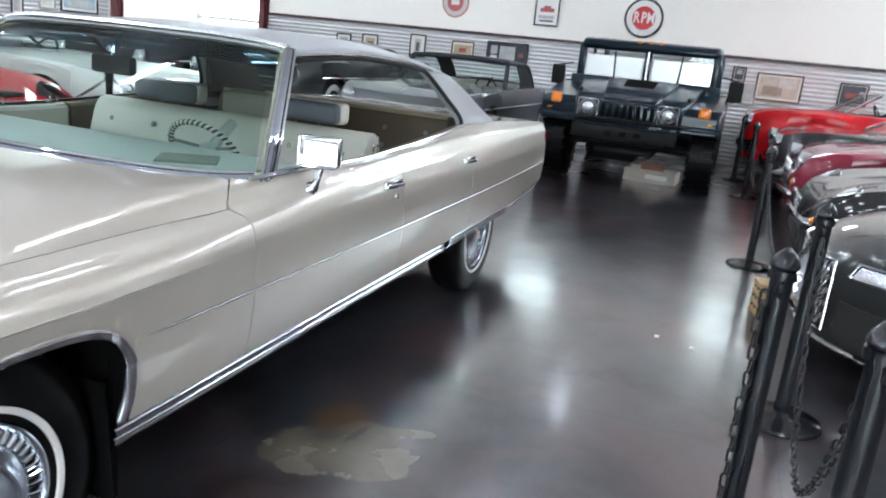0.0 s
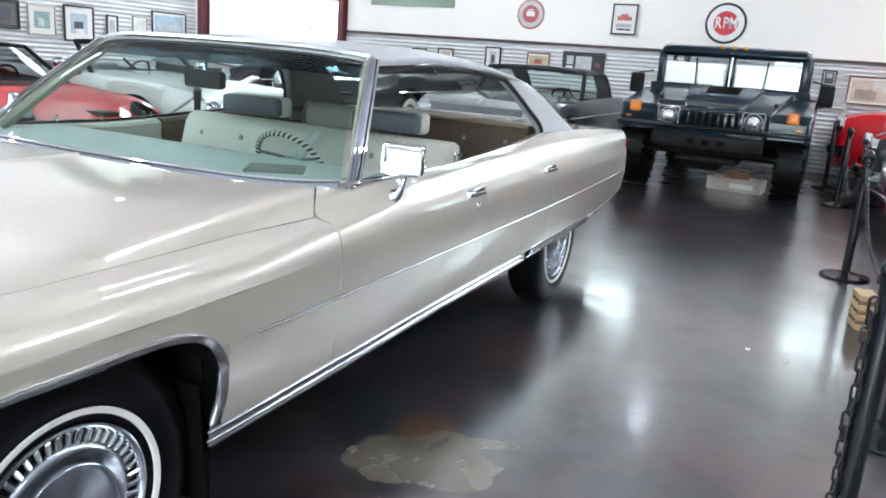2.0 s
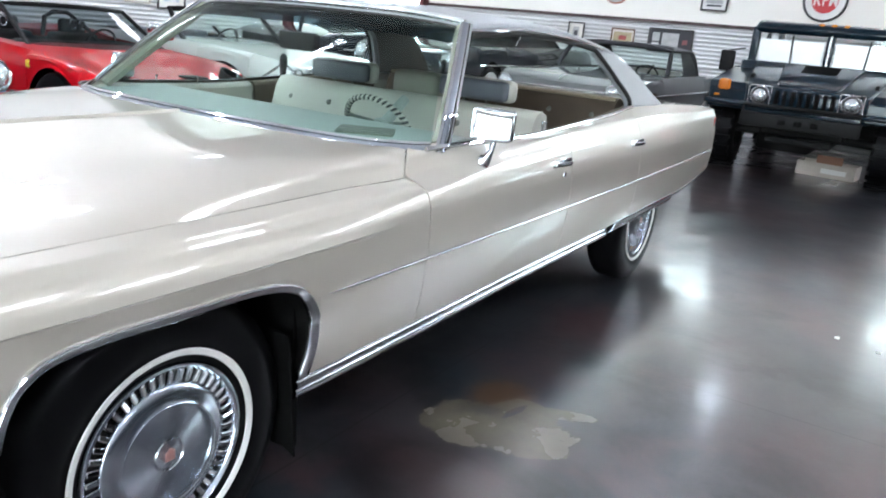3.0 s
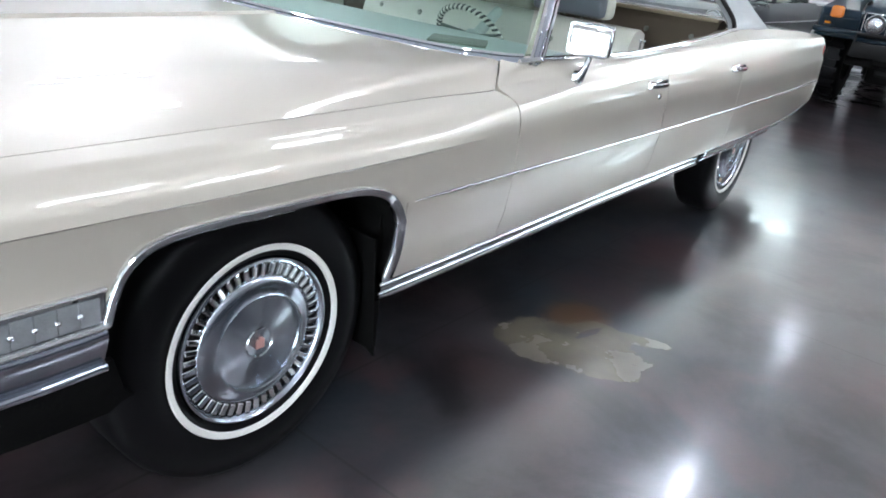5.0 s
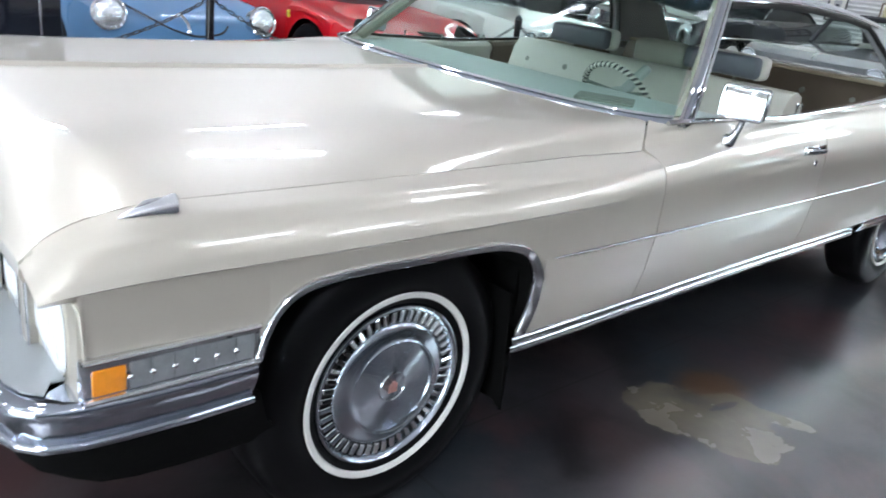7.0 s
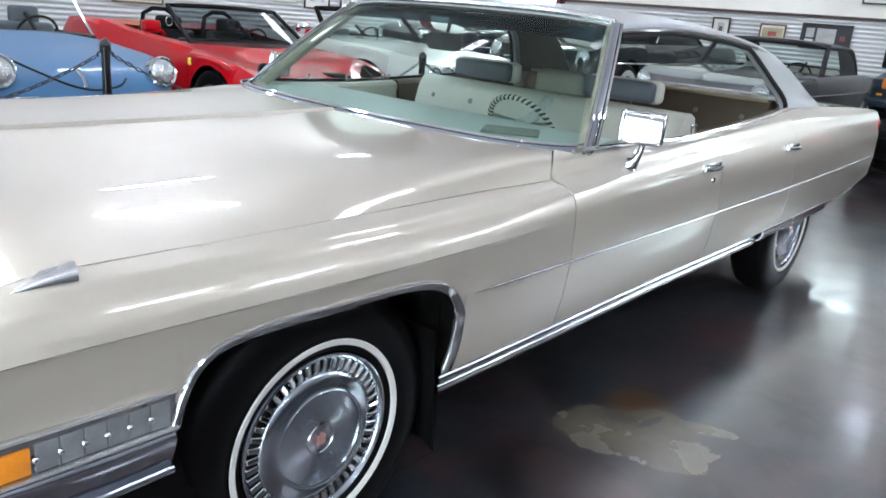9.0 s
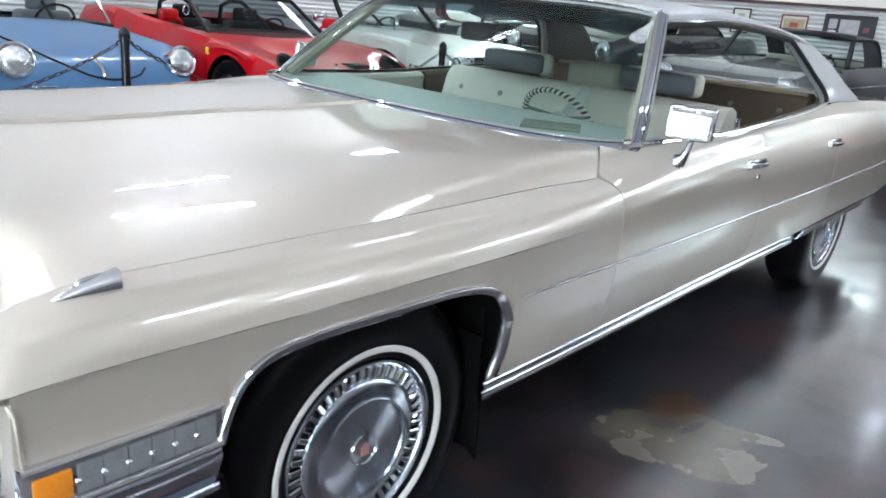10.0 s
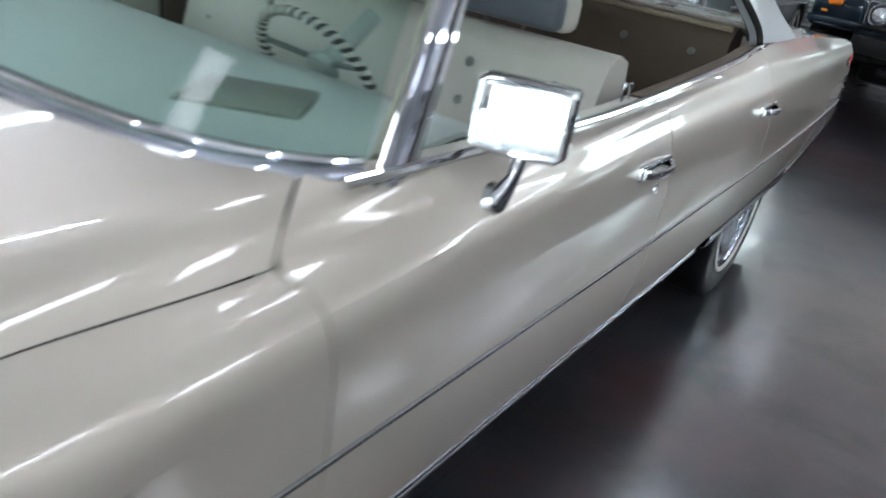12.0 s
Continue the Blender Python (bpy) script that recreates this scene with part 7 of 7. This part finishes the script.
bm.free()
LINK.materials.append(M_CHAIN)
LINK.polygons.foreach_set("use_smooth", [True] * len(LINK.polygons))


def chain(a, b, sag, z=0.845, single=True):
    """A hanging chain between two posts: every link its own piece, or one joined mesh far off."""
    A, B = Vector((*a, z)), Vector((*b, z))
    d = (B - A).normalized()
    A, B = A + d * 0.055, B - d * 0.055
    pts = [A.lerp(B, t) - Vector((0, 0, sag * 4 * t * (1 - t))) for t in spread(0, 1, 200)]
    length = sum((q - p).length for p, q in zip(pts, pts[1:]))
    n = int(length / 0.041)
    ch = thing("chain", "slack black chain hung between two stanchions", "chain", "chains between stanchions", Matrix.Translation(A))
    acc, want, i = 0.0, 0.0, 0
    joined = bmesh.new()
    for p, q in zip(pts, pts[1:]):
        step = (q - p).length
        while want <= acc + step and i < n:
            c = p.lerp(q, (want - acc) / step)
            m = Matrix.Translation(c - A) @ (q - p).to_track_quat("Z", "Y").to_matrix().to_4x4() @ Matrix.Rotation(radians(90 * (i % 2) + 20), 4, "Z")
            if single:
                o = new("link", LINK)
                o.parent = ch
                o.matrix_local = m
            else:
                f = bmesh.new()
                f.from_mesh(LINK)
                merge(joined, f, m)
            want += length / n
            i += 1
        acc += step
    if not single:
        tagged(part("chain_run", joined, M_CHAIN, ch), "", "", "", "stuff")
    else:
        joined.free()


for row, near in ((RIGHT_POSTS, 2), (LEFT_POSTS, 0)):
    for i, p in enumerate(row):
        stanchion(*p)
        if i:
            chain(row[i - 1], p, 0.66 if row is RIGHT_POSTS and i == 1 else 0.42, 0.845, i <= near)
stanchion(2.435, 1.285)
# a loose end of chain hanging down from a hook
loose = thing("chain", "loose end of black chain hanging from a stanchion", "chain", "chains between stanchions", pose(2.398, 1.262, 0.84))
for k in range(16):
    o = new("link", LINK)
    o.parent = loose
    o.matrix_local = pose(-0.004 * math.sin(k * 0.9), 0.003 * math.sin(k * 1.7), -0.041 * k - 0.02, 0, 0, 90 * (k % 2) + 20)

# a glossy black display stand before the blue roadster
stand = thing("display_stand", "upright glossy black display stand with grey edge strip", "display stand", "", pose(-3.44, 0.28, 0))
M_GLOSSBLACK = mat_once("gloss_black_panel", (0.010, 0.012, 0.018), 0.12, 0.0, 1.0)
part("panel", rbox(bmesh.new(), -0.035, 0.035, -0.23, 0.22, 0.03, 1.45, 0.008, 2), M_GLOSSBLACK, stand)
part("edge_strip", rbox(bmesh.new(), 0.0355, 0.042, 0.085, 0.10, 0.06, 1.43, 0.002, 1), M_STEEL, stand, "thin grey metal strip")
part("base", rbox(bmesh.new(), -0.16, 0.12, -0.25, 0.24, 0.0, 0.03, 0.008, 2), M_GLOSSBLACK, stand)

# odds and ends on the floor
M_SHADED_PINE = mat_once("shaded_pine", (0.20, 0.13, 0.07), 0.7)
crate = thing("wooden_block", "small block of raw pine slats by the stanchion", "wood block", "", pose(2.62, 4.05, 0, 0, 0, 12))
for k in range(4):
    part("slat", rbox(bmesh.new(), -0.055, 0.055, -0.09, 0.09, 0.060 * k, 0.060 * k + 0.034, 0.004, 1), M_WOOD, crate)
# bearers in darkened pine: the shade between slats is in the colour
for k in range(3):
    for q in (-0.07, 0.0, 0.07):
        part("bearer", rbox(bmesh.new(), -0.052, 0.052, q - 0.012, q + 0.012, 0.060 * k + 0.034, 0.060 * k + 0.060, 0.002, 1), M_SHADED_PINE, crate)
carton = thing("cardboard_box", "pale opened cardboard box lying under the truck", "box", "", pose(1.36, 9.62, 0, 0, 0, -6))
M_CARTON = mat_once("pale_cardboard", (0.52, 0.46, 0.40), 0.8, vary=0.15, scale=12)
for x0, x1, y0, y1 in ((-0.34, 0.34, -0.19, -0.182), (-0.34, 0.34, 0.182, 0.19), (-0.34, -0.332, -0.182, 0.182), (0.332, 0.34, -0.182, 0.182)):
    part("wall", rbox(bmesh.new(), x0, x1, y0, y1, 0.004, 0.17, 0.002, 1), M_CARTON, carton)
part("bottom", rbox(bmesh.new(), -0.332, 0.332, -0.182, 0.182, 0.0, 0.006, 0.002, 1), M_CARTON, carton)
part("flap", rbox(bmesh.new(), -0.12, 0.18, -0.19, -0.184, 0.17, 0.27, 0.002, 1), mat_once("rust_brown_card", (0.30, 0.15, 0.10), 0.8), carton, "raised brown flap")
part("label_strip", rbox(bmesh.new(), -0.05, 0.24, -0.194, -0.1905, 0.05, 0.11, 0.001, 1), M_WHITE_ENAMEL, carton, "white label")
for k, (x, y) in enumerate(((2.06, 3.17), (2.25, 3.10))):
    tagged(part("paper_scrap", rbox(bmesh.new(), x - 0.012, x + 0.012, y - 0.018, y + 0.018, 0.0005, 0.004, 0.001, 1), M_WHITE_ENAMEL), "tiny white paper scrap on the floor", "litter", "paper scraps")


# ------------------------------------------------------------------ ceiling lamps
def ceiling_lamp(x, y, length=1.5, turn=0, tubes=(-1, 1)):
    """A strip lamp: a slim spine with bare tubes, which light the ceiling too."""
    lamp = thing("ceiling_lamp", "fluorescent strip lamp with bare tubes, lit", "lamp", "lamps on the ceiling", pose(x, y, 4.20, 0, 0, turn))
    part("spine", rbox(bmesh.new(), -0.04, 0.04, -length / 2, length / 2, 0.06, 0.10, 0.012), M_WHITE_ENAMEL, lamp)
    for s in tubes:
        part("tube", tube(bmesh.new(), [(s * 0.045, -length / 2 + 0.04, 0.02), (s * 0.045, length / 2 - 0.04, 0.0)], 0.018, 10), M_LAMP, lamp, "glowing fluorescent tube")
    for s in (-1, 1):
        part("hanger", tube(bmesh.new(), [(0, s * length * 0.35, 0.10), (0, s * length * 0.35, 0.40)], 0.008, 6), M_STEEL, lamp)


def ceiling_panel(x, y, w, d):
    """A square lit panel in a slim white frame, hung under the ceiling."""
    lamp = thing("ceiling_lamp", "unseen square light panel placed for light and reflections, lit", "lamp", "lamps on the ceiling", pose(x, y, 4.30))
    for x0, x1, y0, y1 in ((-w, w, -d, -d + 0.05), (-w, w, d - 0.05, d), (-w, -w + 0.05, -d + 0.05, d - 0.05), (w - 0.05, w, -d + 0.05, d - 0.05)):
        part("frame_bar", rbox(bmesh.new(), x0, x1, y0, y1, 0.0, 0.08, 0.006, 1), M_WHITE_ENAMEL, lamp)
    part("back", box(bmesh.new(), -w + 0.05, w - 0.05, -d + 0.05, d - 0.05, 0.06, 0.078), M_WHITE_ENAMEL, lamp, "", 0)
    part("diffuser", box(bmesh.new(), -w + 0.05, w - 0.05, -d + 0.05, d - 0.05, 0.012, 0.02), M_PANEL, lamp, "glowing flat diffuser", 0)
    for sx in (-1, 1):
        part("hanger", tube(bmesh.new(), [(sx * w * 0.7, 0, 0.075), (sx * w * 0.7, 0, 0.30)], 0.008, 6), M_STEEL, lamp)


for lx, ly in ((-7.0, 0.3), (-7.0, 4.0), (-7.0, 11.3),
               (6.6, -2.0), (-1.5, -6.0), (4.1, -5.0), (-7.0, -6.5)):
    ceiling_lamp(lx, ly)
ceiling_lamp(-2.15, 1.95, 1.1, -20)
ceiling_lamp(0.4, 6.2, 1.5, 0, (1,))
ceiling_lamp(0.3, 11.4, 0.25)
# two unseen lamps, made long to brighten the far wall and cars
ceiling_lamp(6.6, 11.0, 2.6)
ceiling_lamp(-2.8, 10.6, 2.6)
for lx in (-4.5, 0.0, 4.5):
    ceiling_lamp(lx, -8.2)
ceiling_lamp(-5.6, -4.2, 2.8)
ceiling_panel(0.3, 3.05, 0.22, 0.42)
# out of view: some follow reflections, others only fill nose and side
for lx, ly, w in ((-0.95, -0.6, 0.33), (-4.1, -1.9, 0.8), (3.3, 1.4, 0.22), (4.6, 3.2, 0.4), (5.3, 6.6, 0.5), (1.5, -3.0, 0.7), (-7.95, 8.5, 0.5)):
    ceiling_panel(lx, ly, w, 0.52)
# unseen lamp, added to brighten the row across the aisle
ceiling_lamp(4.9, 9.2, 2.2)
